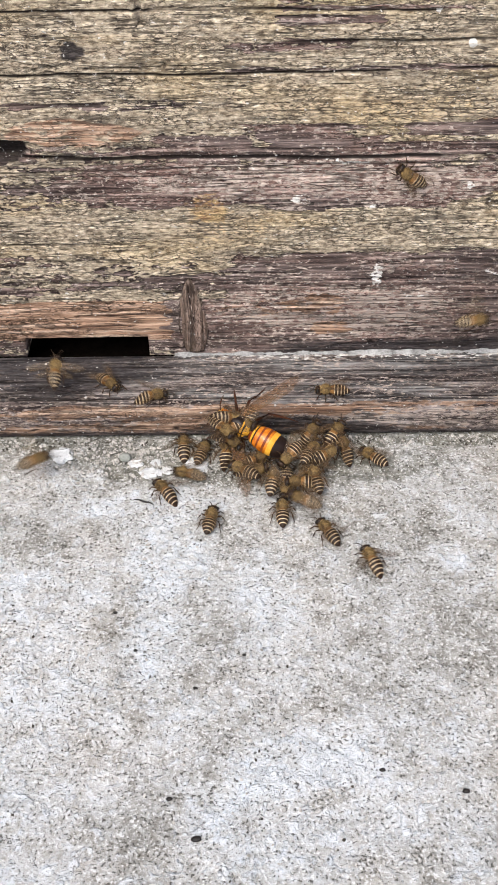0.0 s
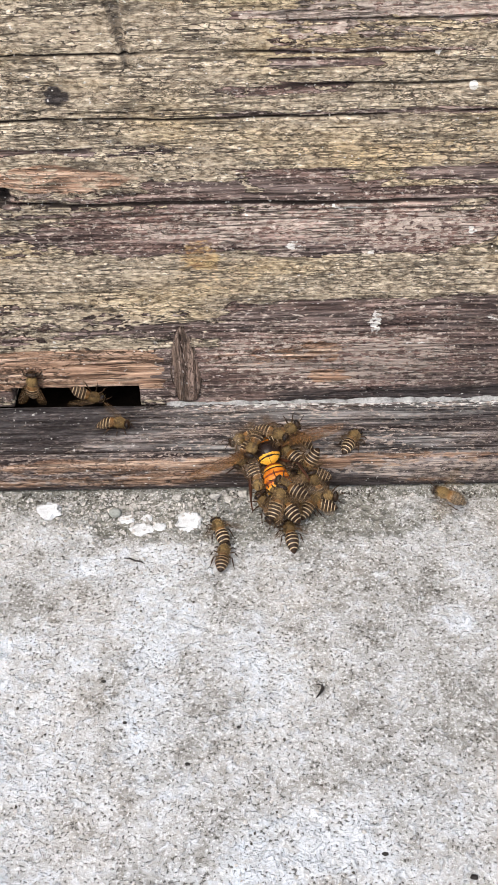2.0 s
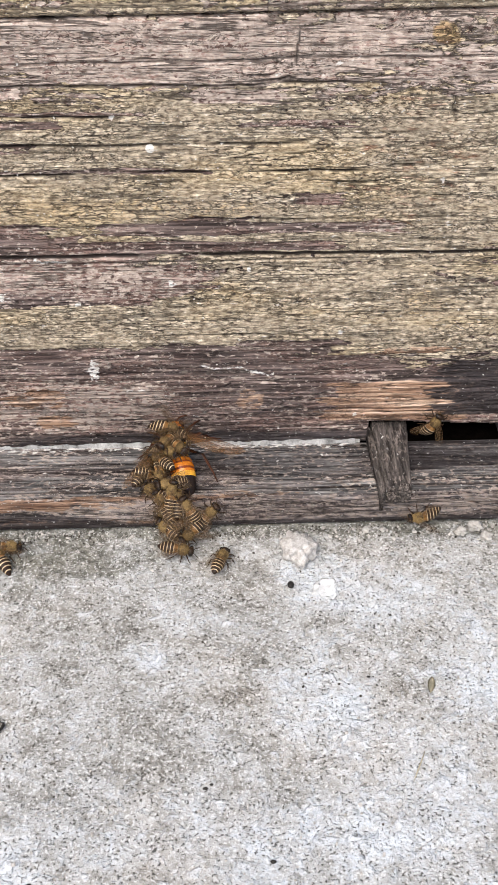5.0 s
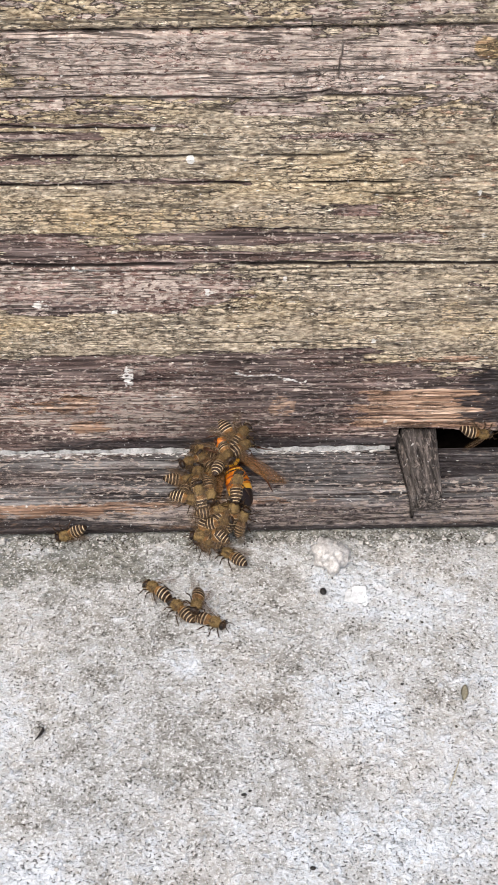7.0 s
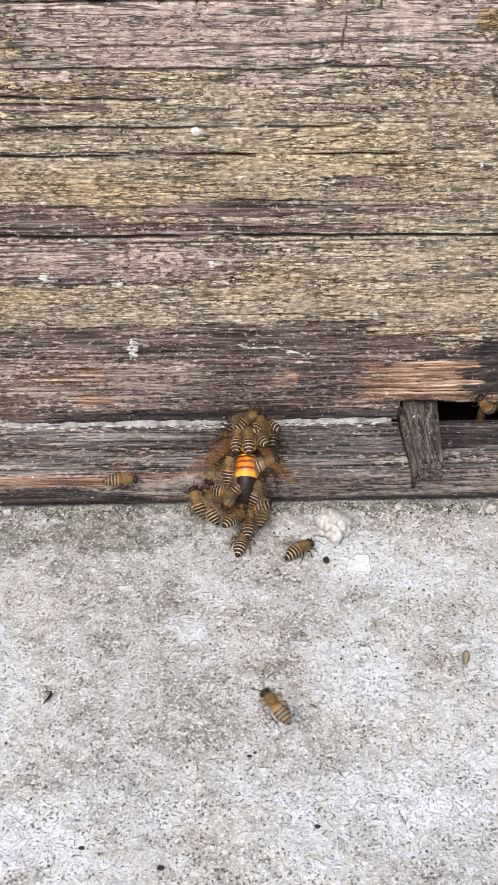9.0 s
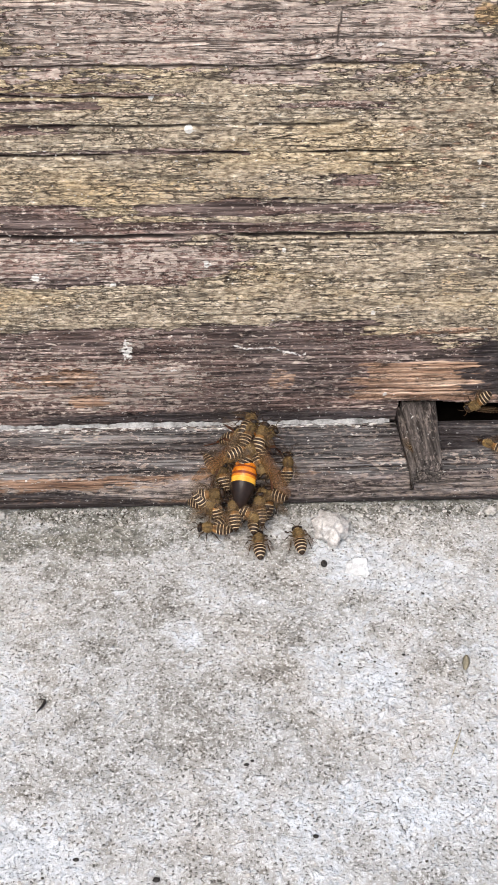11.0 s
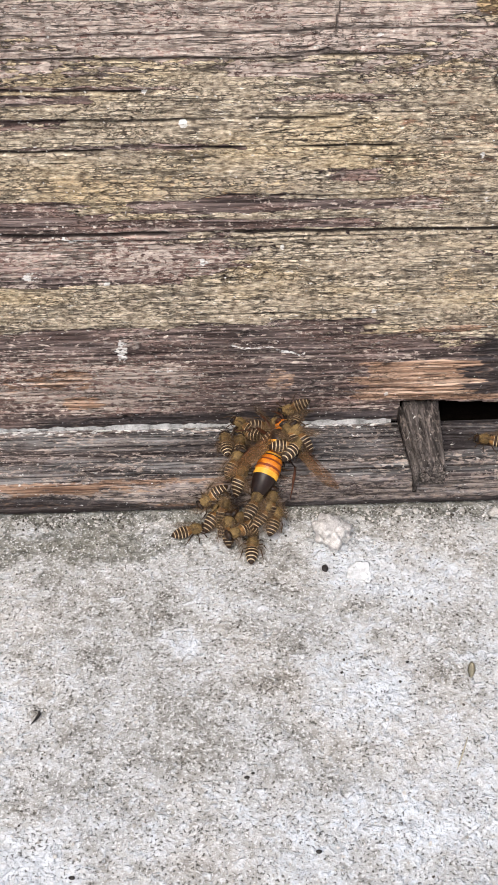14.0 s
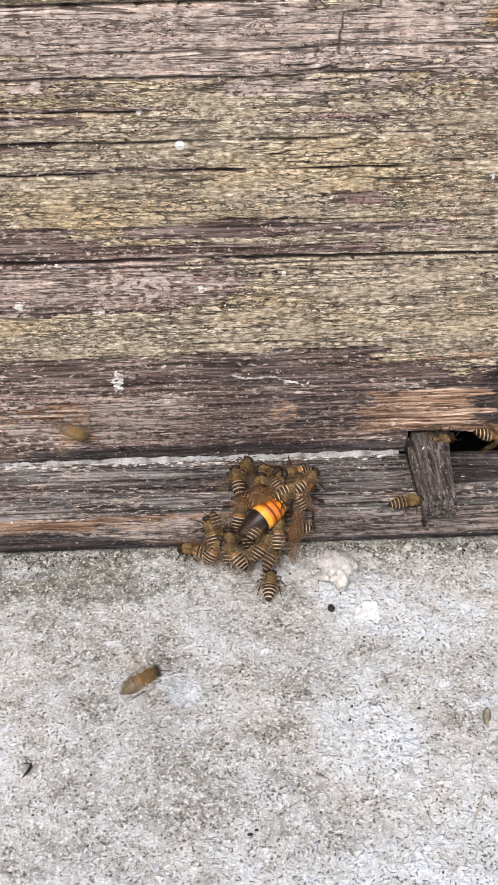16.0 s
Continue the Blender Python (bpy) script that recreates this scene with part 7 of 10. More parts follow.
    walk(BEES[18], [(0, pm(-37.7, -41.0, 5.1, 20, -34, 113)), (0.5, pm(-43.6, -42.7, 4.0, -25, -6, 157)), (0.75, pm(-46.4, -38.4, 7.4, -12, 20, -166)), (1, pm(-49.2, -34.0, 10.8, 18, 31, -116)), (1.5, pm(-48.9, -34.8, 9.5, -36, 26, -138)), (2, pm(-48.6, -31.3, 12.7, -35, 55, -152)), (2.5, pm(-41.9, -36.9, 6.8, -3, 30, -72)), (2.67, pm(-39.9, -37.2, 6.1, -23, 6, -128)), (2.83, pm(-37.9, -37.6, 5.3, -15, -24, -179)), (3, pm(-35.9, -37.9, 4.6, 19, -33, 115)), (3.5, pm(-29.8, -39.9, 7.8, 26, -11, 81)), (4, pm(2.2, -41.5, 8.5, -4, -21, 81)), (4.5, pm(2.0, -38.3, 5.7, 32, -0, 10)), (5, pm(-0.6, -44.4, 5.9, 30, 10, -7)), (5.5, pm(-1.8, -48.3, 5.5, 31, 8, -5)), (5.75, pm(-2.1, -50.1, 5.3, -4, 14, -64)), (6, pm(-2.3, -52.0, 5.1, -28, -11, -117)), (6.5, pm(-4.8, -58.8, 4.9, -27, 12, -75)), (7, pm(-4.6, -62.9, 5.0, -30, -2, -100)), (7.25, pm(-0.3, -51.3, 5.8, -41, -4, -141)), (7.5, pm(4.0, -39.6, 6.6, -48, -13, 178)), (8, pm(5.2, -39.6, 5.7, -17, -22, 154)), (8.5, pm(3.7, -43.0, 5.1, -31, -7, 145)), (9, pm(12.7, -38.3, 6.6, -46, 23, 179)), (9.5, pm(13.6, -35.7, 7.3, -35, 39, -159)), (10, pm(15.6, -35.6, 8.8, -49, 13, 169)), (10.5, pm(16.1, -34.6, 9.0, -11, -5, 131)), (11, pm(19.3, -33.7, 10.0, -12, 1, 161)), (11.5, pm(19.8, -33.1, 10.9, -12, 0, 160)), (11.75, pm(14.5, -35.0, 10.0, -43, -19, 149)), (12, pm(9.3, -36.9, 9.2, -76, -40, 151)), (12.17, pm(8.5, -36.6, 8.5, -5, -76, 65)), (12.33, pm(7.7, -36.3, 7.8, 59, -39, -14)), (12.5, pm(6.9, -36.0, 7.1, 57, 8, -35)), (13, pm(13.8, -30.1, 21.3, -3, 52, -44)), (13.5, pm(12.3, -36.1, 11.4, 23, 8, 12)), (14, pm(14.1, -38.3, 11.7, 49, -24, 64)), (14.5, pm(9.5, -38.8, 10.2, 56, -17, 41)), (15, pm(11.0, -39.4, 10.8, 1, -37, 53)), (15.5, pm(12.4, -38.9, 11.1, 35, -40, 44)), (16, pm(15.9, -38.5, 9.5, 46, -36, 46))])
    walk(BEES[19], [(0, pm(-41.2, -36.8, 8.0, 10, -17, 55)), (0.5, pm(-41.6, -38.1, 6.6, 20, 5, 21)), (1, pm(-46.3, -38.1, 7.7, 8, -15, 23)), (1.25, pm(-46.8, -39.0, 6.4, 32, -1, -14)), (1.5, pm(-47.4, -40.0, 5.1, 43, 23, -46)), (2, pm(-48.5, -37.5, 6.5, 22, 3, -13)), (2.5, pm(-48.7, -40.8, 8.8, -6, 29, -38)), (3, pm(-46.9, -37.3, 6.3, 6, 32, -26)), (3.5, pm(-40.8, -35.5, 7.5, 43, 9, -41)), (4, pm(8.2, -29.5, 22.6, -14, 64, -104)), (4.25, pm(1.0, -18.9, 24.5, 17, 40, -38)), (4.5, pm(-6.2, -8.3, 26.5, 10, 11, -1)), (5, pm(-3.5, -8.7, 27.2, 7, 13, -14)), (5.5, pm(-1.1, -8.6, 26.7, 14, 5, 27)), (5.75, pm(-0.5, -8.4, 26.6, 19, 19, -16)), (6, pm(0.1, -8.2, 26.5, 12, 33, -64)), (6.5, pm(5.4, -8.4, 26.9, 15, 32, -59)), (7, pm(6.4, -7.8, 26.6, 18, 31, -54)), (7.5, pm(9.9, -25.5, 24.9, 22, 7, -102)), (8, pm(13.4, -26.7, 23.5, 24, 33, -74)), (8.25, pm(11.9, -23.8, 24.7, 28, 18, -25)), (8.5, pm(10.4, -20.9, 25.9, 18, 4, 21)), (9, pm(15.1, -19.6, 25.2, 2, 8, 34)), (9.5, pm(16.2, -21.1, 25.2, 1, 8, 30)), (10, pm(15.5, -21.2, 25.7, -1, 8, 15)), (10.5, pm(16.7, -24.1, 25.8, 6, -28, 32)), (11, pm(16.2, -23.8, 25.9, -11, -26, 68)), (11.5, pm(16.8, -26.0, 25.8, -3, -28, 51)), (12, pm(15.5, -25.2, 24.8, 15, 8, 34)), (12.5, pm(15.9, -26.4, 24.5, 1, -31, 23)), (12.75, pm(15.4, -25.5, 25.4, 20, -22, 48)), (13, pm(15.0, -24.7, 26.2, 40, -21, 75)), (13.5, pm(22.0, -22.9, 24.7, 27, 6, 69)), (14, pm(26.4, -22.4, 26.0, -16, -18, 113)), (14.5, pm(20.7, -18.9, 24.8, -41, -22, 124)), (15, pm(24.9, -19.2, 25.9, -20, 10, 157)), (15.5, pm(24.5, -18.7, 23.0, -4, -21, 179)), (16, pm(27.4, -24.7, 26.6, -18, -11, -162))])
    walk(BEES[20], [(0, pm(-49.1, -44.3, 7.1, -12, -3, 60)), (0.5, pm(-51.0, -42.1, 8.4, -9, -36, 107)), (1, pm(-52.4, -38.8, 8.0, -24, -16, 115)), (1.5, pm(-55.6, -43.7, 4.1, -5, 3, 82)), (2, pm(-54.4, -43.9, 7.4, 23, -5, 92)), (2.5, pm(-53.5, -42.4, 4.1, -6, -27, 89)), (3, pm(-49.6, -35.5, 7.0, -4, -34, 123)), (3.5, pm(-28.4, -41.7, 6.1, -27, -29, 101)), (4, pm(-5.2, -32.1, 13.7, 17, -35, 78)), (4.5, pm(-7.8, -33.0, 12.9, 1, -41, 117)), (5, pm(-4.4, -32.8, 14.2, -7, -41, 130)), (5.5, pm(-2.2, -32.1, 16.3, -6, -41, 129)), (6, pm(3.6, -30.7, 18.6, -39, -15, 108)), (6.5, pm(4.5, -31.1, 19.3, -37, -20, 101)), (7, pm(8.6, -29.0, 21.1, -29, -31, 81)), (7.25, pm(7.3, -27.8, 21.5, 2, -24, 39)), (7.5, pm(6.1, -26.6, 22.0, 20, -2, 7)), (8, pm(12.7, -32.2, 17.5, 7, -36, 62)), (8.5, pm(15.4, -31.5, 17.4, 26, -19, 11)), (9, pm(16.0, -30.0, 18.9, 42, -24, 4)), (9.5, pm(16.1, -28.9, 19.9, 38, -30, 12)), (10, pm(15.7, -31.8, 19.1, 33, -35, 21)), (10.25, pm(15.8, -30.8, 19.5, 27, 1, -10)), (10.5, pm(15.9, -29.8, 20.0, 1, 28, -49)), (11, pm(15.6, -29.6, 19.7, -5, 28, -62)), (11.5, pm(14.9, -31.1, 20.2, -5, 28, -61)), (12, pm(15.0, -20.9, 25.9, -14, 34, -86)), (12.25, pm(17.4, -21.4, 26.1, -48, 18, -154)), (12.5, pm(19.9, -22.0, 26.3, -49, -17, 153)), (12.75, pm(18.2, -25.1, 25.4, -45, 22, -161)), (13, pm(16.6, -28.2, 24.5, -3, 41, -93)), (13.5, pm(16.6, -21.5, 24.2, 40, 9, -73)), (13.75, pm(15.1, -16.0, 20.7, 3, 35, -142)), (14, pm(13.6, -10.5, 17.2, -35, 11, 148)), (14.25, pm(11.5, -16.9, 17.1, -35, 2, -163)), (14.5, pm(9.4, -23.3, 17.0, -42, -4, -114)), (15, pm(12.8, -10.7, 15.4, -2, 35, -112)), (15.25, pm(10.0, -23.7, 10.5, 54, 38, -40)), (15.5, pm(7.3, -36.8, 5.6, 81, -0, 5)), (15.67, pm(13.4, -35.3, 7.2, 61, -53, 38)), (15.83, pm(19.5, -33.8, 8.7, -40, -52, 148)), (16, pm(25.6, -32.3, 10.3, -59, 2, 179))])
    walk(BEES[21], [(0, pm(-44.6, -44.6, 6.1, 44, -11, 29)), (0.5, pm(-46.5, -44.5, 4.8, -12, -27, 56)), (1, pm(-49.9, -40.7, 4.2, -5, -6, 18)), (1.5, pm(-52.0, -37.7, 5.5, 15, 19, 7)), (2, pm(-48.1, -41.1, 5.3, -18, -13, 55)), (2.5, pm(-49.6, -41.6, 2.6, 19, -13, 47)), (3, pm(-44.5, -44.3, 4.0, 3, -20, 46)), (3.5, pm(-44.1, -40.1, 4.5, -31, -38, 83)), (3.75, pm(-92.5, -37.5, 3.3, -24, -12, 130)), (4, pm(-141.0, -35.0, 2.2, 0, -0, 178)), (4.5, pm(-100.6, -36.4, 2.2, 0, -0, 178)), (5, pm(-82.3, -44.1, 2.3, 0, -0, -171)), (5.5, pm(-62.0, -50.6, 2.1, 0, -0, -167)), (5.75, pm(-52.0, -52.8, 2.4, 0, -0, -108)), (6, pm(-42.1, -55.1, 2.6, -0, -0, -49)), (6.5, pm(-21.0, -62.5, 2.3, 0, -0, 3)), (7, pm(-1.2, -68.8, 2.2, -0, -0, -27)), (7.5, pm(3.1, -69.6, 2.2, 0, -0, 12)), (8, pm(9.9, -59.0, 2.2, 0, -0, 76)), (8.5, pm(25.0, -55.9, 2.2, 0, -0, 19)), (9, pm(26.7, -52.7, 2.2, 0, -0, 36)), (9.5, pm(25.4, -53.0, 2.9, 0, -0, 30)), (10, pm(25.7, -50.9, 2.3, 0, -0, 63)), (10.5, pm(25.7, -50.1, 2.5, 0, -0, 115)), (11, pm(28.1, -46.9, 2.3, 0, -0, 95)), (11.5, pm(26.6, -46.8, 2.2, 0, -0, 113)), (12, pm(25.6, -47.0, 2.2, 0, -0, 117)), (12.5, pm(22.4, -44.1, 2.2, 0, -0, 86)), (13, pm(24.1, -46.1, 2.2, 0, -0, 138)), (13.5, pm(20.7, -45.3, 2.2, 0, -0, 113)), (13.75, pm(20.3, -36.4, 8.4, -9, -18, 72)), (14, pm(19.9, -27.6, 14.5, -2, -37, 27)), (14.25, pm(19.0, -31.1, 13.5, 40, -10, 7)), (14.5, pm(18.1, -34.7, 12.5, 73, 22, 8)), (14.75, pm(29.7, -24.1, 13.7, 38, 5, 24)), (15, pm(41.3, -13.6, 14.8, 0, -0, 47)), (15.25, pm(43.5, -14.1, 14.8, 0, 0, 7)), (15.5, pm(45.8, -14.7, 14.8, 0, 0, -33)), (15.75, pm(37.5, -21.1, 20.0, 25, -3, 4)), (16, pm(29.2, -27.5, 25.2, 44, -19, 37))])
    walk(BEES[22], [(0, pm(-48.3, -47.6, 4.0, 6, -6, 97)), (0.5, pm(-52.6, -45.2, 4.2, 29, -17, 86)), (1, pm(-56.1, -50.0, 2.2, 0, -0, 85)), (1.5, pm(-55.9, -51.7, 2.2, 0, 0, 87)), (2, pm(-54.6, -50.8, 2.2, 0, -0, 99)), (2.5, pm(-58.3, -46.0, 2.2, 0, -0, 146)), (3, pm(-30.6, -39.2, 6.0, -18, -21, 155)), (3.5, pm(-33.2, -37.8, 4.6, -31, -17, 178)), (3.75, pm(-13.9, -40.3, 4.3, -29, -14, 130)), (4, pm(5.3, -42.9, 4.1, -29, -10, 82)), (4.25, pm(6.4, -39.8, 5.9, -46, -9, 144)), (4.5, pm(7.5, -36.8, 7.7, -54, 6, -157)), (5, pm(4.8, -37.9, 7.5, -49, 25, -142)), (5.5, pm(4.9, -36.6, 7.0, -54, 7, -157)), (6, pm(4.7, -37.4, 7.7, -3, 37, -129)), (6.5, pm(1.8, -39.4, 7.3, -30, 24, 180)), (7, pm(1.0, -38.0, 6.5, -19, 33, -157)), (7.5, pm(1.1, -38.1, 5.6, -52, -18, -169)), (8, pm(0.7, -38.5, 7.3, -12, -21, 155)), (8.5, pm(4.8, -36.4, 10.2, -37, -26, 161)), (8.67, pm(4.1, -36.0, 10.6, -4, -57, 100)), (8.83, pm(3.3, -35.7, 11.0, 52, -41, 17)), (9, pm(2.6, -35.3, 11.5, 56, -3, -24)), (9.5, pm(0.5, -34.2, 12.1, 54, -20, -12)), (10, pm(3.0, -35.5, 11.2, 55, 16, -37)), (10.5, pm(2.6, -35.3, 11.3, 62, -7, -11)), (11, pm(-0.9, -35.2, 11.6, 61, -15, -7)), (11.5, pm(0.1, -33.3, 11.5, 56, -32, 4)), (12, pm(5.7, -31.8, 11.2, 27, -55, 35)), (12.5, pm(7.9, -27.6, 17.8, 2, -40, 88)), (13, pm(7.6, -29.6, 16.3, -13, -43, 88)), (13.5, pm(8.4, -29.7, 16.3, 43, -51, 79)), (14, pm(9.9, -31.5, 16.5, -8, -35, 58)), (14.5, pm(8.8, -30.8, 14.2, 36, -13, 20)), (15, pm(8.4, -31.1, 17.2, 46, 11, 4)), (15.25, pm(8.9, -30.4, 17.4, 37, -16, 42)), (15.5, pm(9.4, -29.7, 17.7, 9, -29, 90)), (16, pm(9.4, -31.6, 16.2, 19, -52, 70))])
    walk(BEES[23], [(0, pm(-67.1, -45.9, 5.1, 15, -10, 21)), (0.5, pm(-65.1, -43.4, 5.1, -6, -6, -0)), (1, pm(-65.5, -40.8, 6.2, 3, -2, 29)), (1.25, pm(-64.9, -41.3, 7.1, 10, -6, 74)), (1.5, pm(-64.3, -41.8, 8.0, 13, -13, 119)), (2, pm(-61.3, -45.4, 7.8, -13, -30, 130)), (2.5, pm(-60.9, -40.5, 5.4, -31, -40, 108)), (3, pm(-34.3, -25.5, 26.0, 15, -19, 94)), (3.5, pm(-26.7, -19.9, 25.7, -9, -33, 111)), (4, pm(1.1, -23.0, 22.3, -5, -10, 90)), (4.5, pm(-5.4, -19.3, 21.4, 14, -1, 146)), (5, pm(-4.9, -19.6, 21.7, 14, 2, 133)), (5.5, pm(-4.4, -19.5, 21.4, 14, 4, 128)), (6, pm(-4.2, -21.1, 20.6, 10, -30, 116)), (6.5, pm(-4.3, -22.4, 20.7, 20, -25, 94)), (7, pm(-4.2, -23.0, 19.7, 23, -22, 86)), (7.5, pm(13.6, -25.4, 24.6, -11, -30, 118)), (8, pm(16.8, -23.8, 21.8, -28, -22, 144)), (8.5, pm(13.5, -23.1, 24.7, -19, -6, 120)), (9, pm(14.3, -22.9, 24.7, 3, 6, 120)), (9.5, pm(13.5, -23.8, 25.3, 0, 6, 93)), (10, pm(14.3, -22.7, 25.6, 5, 4, 141)), (10.25, pm(14.7, -23.1, 25.9, -15, -6, 99)), (10.5, pm(15.2, -23.5, 26.2, -24, -27, 59)), (11, pm(12.2, -22.4, 26.2, -26, -24, 64)), (11.5, pm(13.5, -24.2, 26.5, -32, -16, 80)), (12, pm(11.2, -20.4, 26.6, 9, -1, 36)), (12.5, pm(12.3, -11.2, 18.7, 23, -16, 60)), (13, pm(23.1, -27.3, 14.8, -6, -33, 58)), (13.25, pm(21.2, -28.1, 14.1, -29, -20, 124)), (13.5, pm(19.4, -28.9, 13.5, -28, 4, 179)), (13.75, pm(12.7, -22.3, 15.6, -24, -1, 136)), (14, pm(6.0, -15.6, 17.6, -17, -2, 93)), (14.25, pm(6.4, -18.7, 17.0, 3, -17, 56)), (14.5, pm(6.8, -21.7, 16.4, 29, -15, 15)), (14.75, pm(16.5, -18.5, 22.0, -13, -28, 79)), (15, pm(26.3, -15.4, 27.5, -44, -0, 134)), (15.5, pm(24.0, -15.2, 26.6, -41, -14, 124)), (16, pm(24.0, -26.5, 24.6, -52, -35, 149))])
    walk(BEES[24], [(0, pm(-77.2, -40.0, 14.4, -12, 12, -45)), (0.17, pm(-66.1, -27.4, 15.6, 20, -15, -8)), (0.33, pm(-55.1, -14.8, 16.8, 37, -55, 18)), (0.5, pm(-44.0, -2.2, 18.0, -90, -80, 180)), (0.67, pm(-42.3, -2.2, 17.7, 90, -44, 0)), (0.83, pm(-40.7, -2.2, 17.3, 90, 12, 0)), (1, pm(-39.0, -2.2, 16.9, 90, 68, 0)), (1.25, pm(-41.8, -5.8, 15.8, 32, 35, -28)), (1.5, pm(-44.5, -9.4, 14.8, -0, -0, -17)), (1.75, pm(-39.5, -16.0, 14.8, 0, -0, 22)), (2, pm(-34.6, -22.7, 14.8, 0, -0, 61)), (2.25, pm(-44.3, -28.3, 11.6, 31, 17, 10)), (2.5, pm(-54.0, -34.0, 8.4, 39, 51, -42)), (2.75, pm(-45.3, -31.1, 16.2, 51, 11, -5)), (3, pm(-36.7, -28.3, 24.0, 36, -28, 28)), (3.5, pm(-34.2, -36.0, 13.7, 43, -49, 69)), (4, pm(2.5, -35.3, 14.7, 52, -49, 50)), (4.5, pm(3.0, -35.4, 12.3, -9, -64, 107)), (5, pm(3.9, -34.8, 13.1, -45, -53, 148)), (5.5, pm(5.8, -35.1, 13.3, 0, -64, 96)), (6, pm(4.8, -35.6, 13.0, 51, -48, 35)), (6.5, pm(5.5, -33.6, 13.4, -3, -65, 97)), (7, pm(7.0, -33.6, 13.0, 27, -62, 64)), (7.5, pm(5.1, -32.5, 17.5, 38, -56, 33)), (8, pm(1.8, -30.3, 14.8, 9, -41, 18)), (8.5, pm(4.6, -28.6, 18.1, -2, -20, 88)), (9, pm(4.7, -30.0, 17.1, -15, -49, 77)), (9.5, pm(3.2, -31.5, 16.5, -19, -48, 81)), (10, pm(5.3, -29.3, 16.8, -21, -47, 84)), (10.5, pm(4.4, -31.0, 15.6, -25, -45, 88)), (11, pm(3.8, -30.1, 15.4, -34, -40, 101)), (11.5, pm(3.4, -30.6, 14.5, -38, -36, 108)), (12, pm(3.6, -32.3, 13.5, 2, -35, 60)), (12.5, pm(2.3, -32.2, 12.8, -58, -49, 144)), (13, pm(-0.7, -34.2, 10.4, -35, -18, 154)), (13.5, pm(-0.4, -33.9, 10.7, 33, -66, 87)), (13.75, pm(0.2, -33.9, 10.9, -37, -26, 170)), (14, pm(0.9, -33.9, 11.1, -38, 33, -164)), (14.5, pm(1.0, -32.5, 12.3, -67, 33, -175)), (15, pm(0.9, -33.5, 11.5, -77, 29, -174)), (15.5, pm(1.0, -33.6, 11.2, -11, 3, -152)), (15.75, pm(0.8, -33.7, 11.0, -11, -22, 162)), (16, pm(0.7, -33.7, 10.9, 11, -38, 105))])
    walk(BEES[25], [(0, pm(-74.7, -37.2, 15.6, 62, 13, 15)), (0.5, pm(-51.6, -29.8, 12.7, 54, 4, -2)), (1, pm(-50.6, -31.9, 13.1, 18, -11, -4)), (1.5, pm(-52.6, -29.6, 13.1, 62, -11, 6)), (1.75, pm(-53.3, -28.7, 13.6, 19, -38, 69)), (2, pm(-54.0, -27.7, 14.1, -26, -12, 133)), (2.5, pm(-55.8, -31.7, 17.3, 6, -45, 67)), (3, pm(-49.1, -32.1, 12.3, -17, -26, 137)), (3.5, pm(-22.4, -30.5, 16.0, -24, -1, -171)), (4, pm(-5.9, -36.0, 9.5, -65, -30, 174)), (4.5, pm(-3.5, -37.7, 6.0, -51, -34, 123)), (5, pm(-2.9, -36.9, 6.5, -57, -16, 137)), (5.5, pm(-3.4, -36.2, 6.3, -56, -22, 133)), (6, pm(-1.6, -36.3, 6.0, -28, -10, 153)), (6.5, pm(-1.3, -37.4, 6.6, -28, -10, 153)), (7, pm(-1.7, -37.6, 6.1, -29, -6, 160)), (7.5, pm(-4.9, -37.2, 4.9, -13, -27, 92)), (8, pm(-5.8, -37.2, 7.5, -46, -34, 106)), (8.5, pm(-4.4, -34.7, 10.0, -10, -62, 107)), (9, pm(-5.8, -36.5, 8.2, -26, -39, 114)), (9.5, pm(-3.9, -37.7, 8.9, -20, -42, 105)), (10, pm(-6.4, -35.2, 8.3, -12, -44, 94)), (10.25, pm(-5.7, -35.8, 8.4, 35, -37, 27)), (10.5, pm(-5.0, -36.4, 8.6, 50, -5, -15)), (11, pm(-2.9, -36.3, 8.7, 50, -5, -15)), (11.5, pm(-3.6, -34.6, 9.0, 46, -24, 2)), (12, pm(-2.9, -34.1, 9.7, 46, -24, 2)), (12.5, pm(-1.4, -34.1, 9.7, 64, -26, 9)), (13, pm(1.1, -36.0, 7.8, 23, -18, 11)), (13.5, pm(2.1, -38.3, 5.5, 11, -2, 26)), (14, pm(1.6, -37.3, 6.4, 1, -20, 50)), (14.5, pm(-0.9, -35.2, 8.4, 10, -15, 21)), (14.67, pm(4.7, -33.0, 10.2, 5, 17, -29)), (14.83, pm(10.3, -30.7, 12.0, -28, 30, -93)), (15, pm(16.0, -28.5, 13.8, -55, 10, -153)), (15.17, pm(14.1, -29.9, 12.7, -31, 52, -104)), (15.33, pm(12.3, -31.2, 11.7, 40, 44, -12)), (15.5, pm(10.4, -32.6, 10.7, 54, -0, 29)), (15.75, pm(11.1, -33.1, 9.8, 29, -31, 50)), (16, pm(11.8, -33.6, 8.9, -18, -45, 93))])
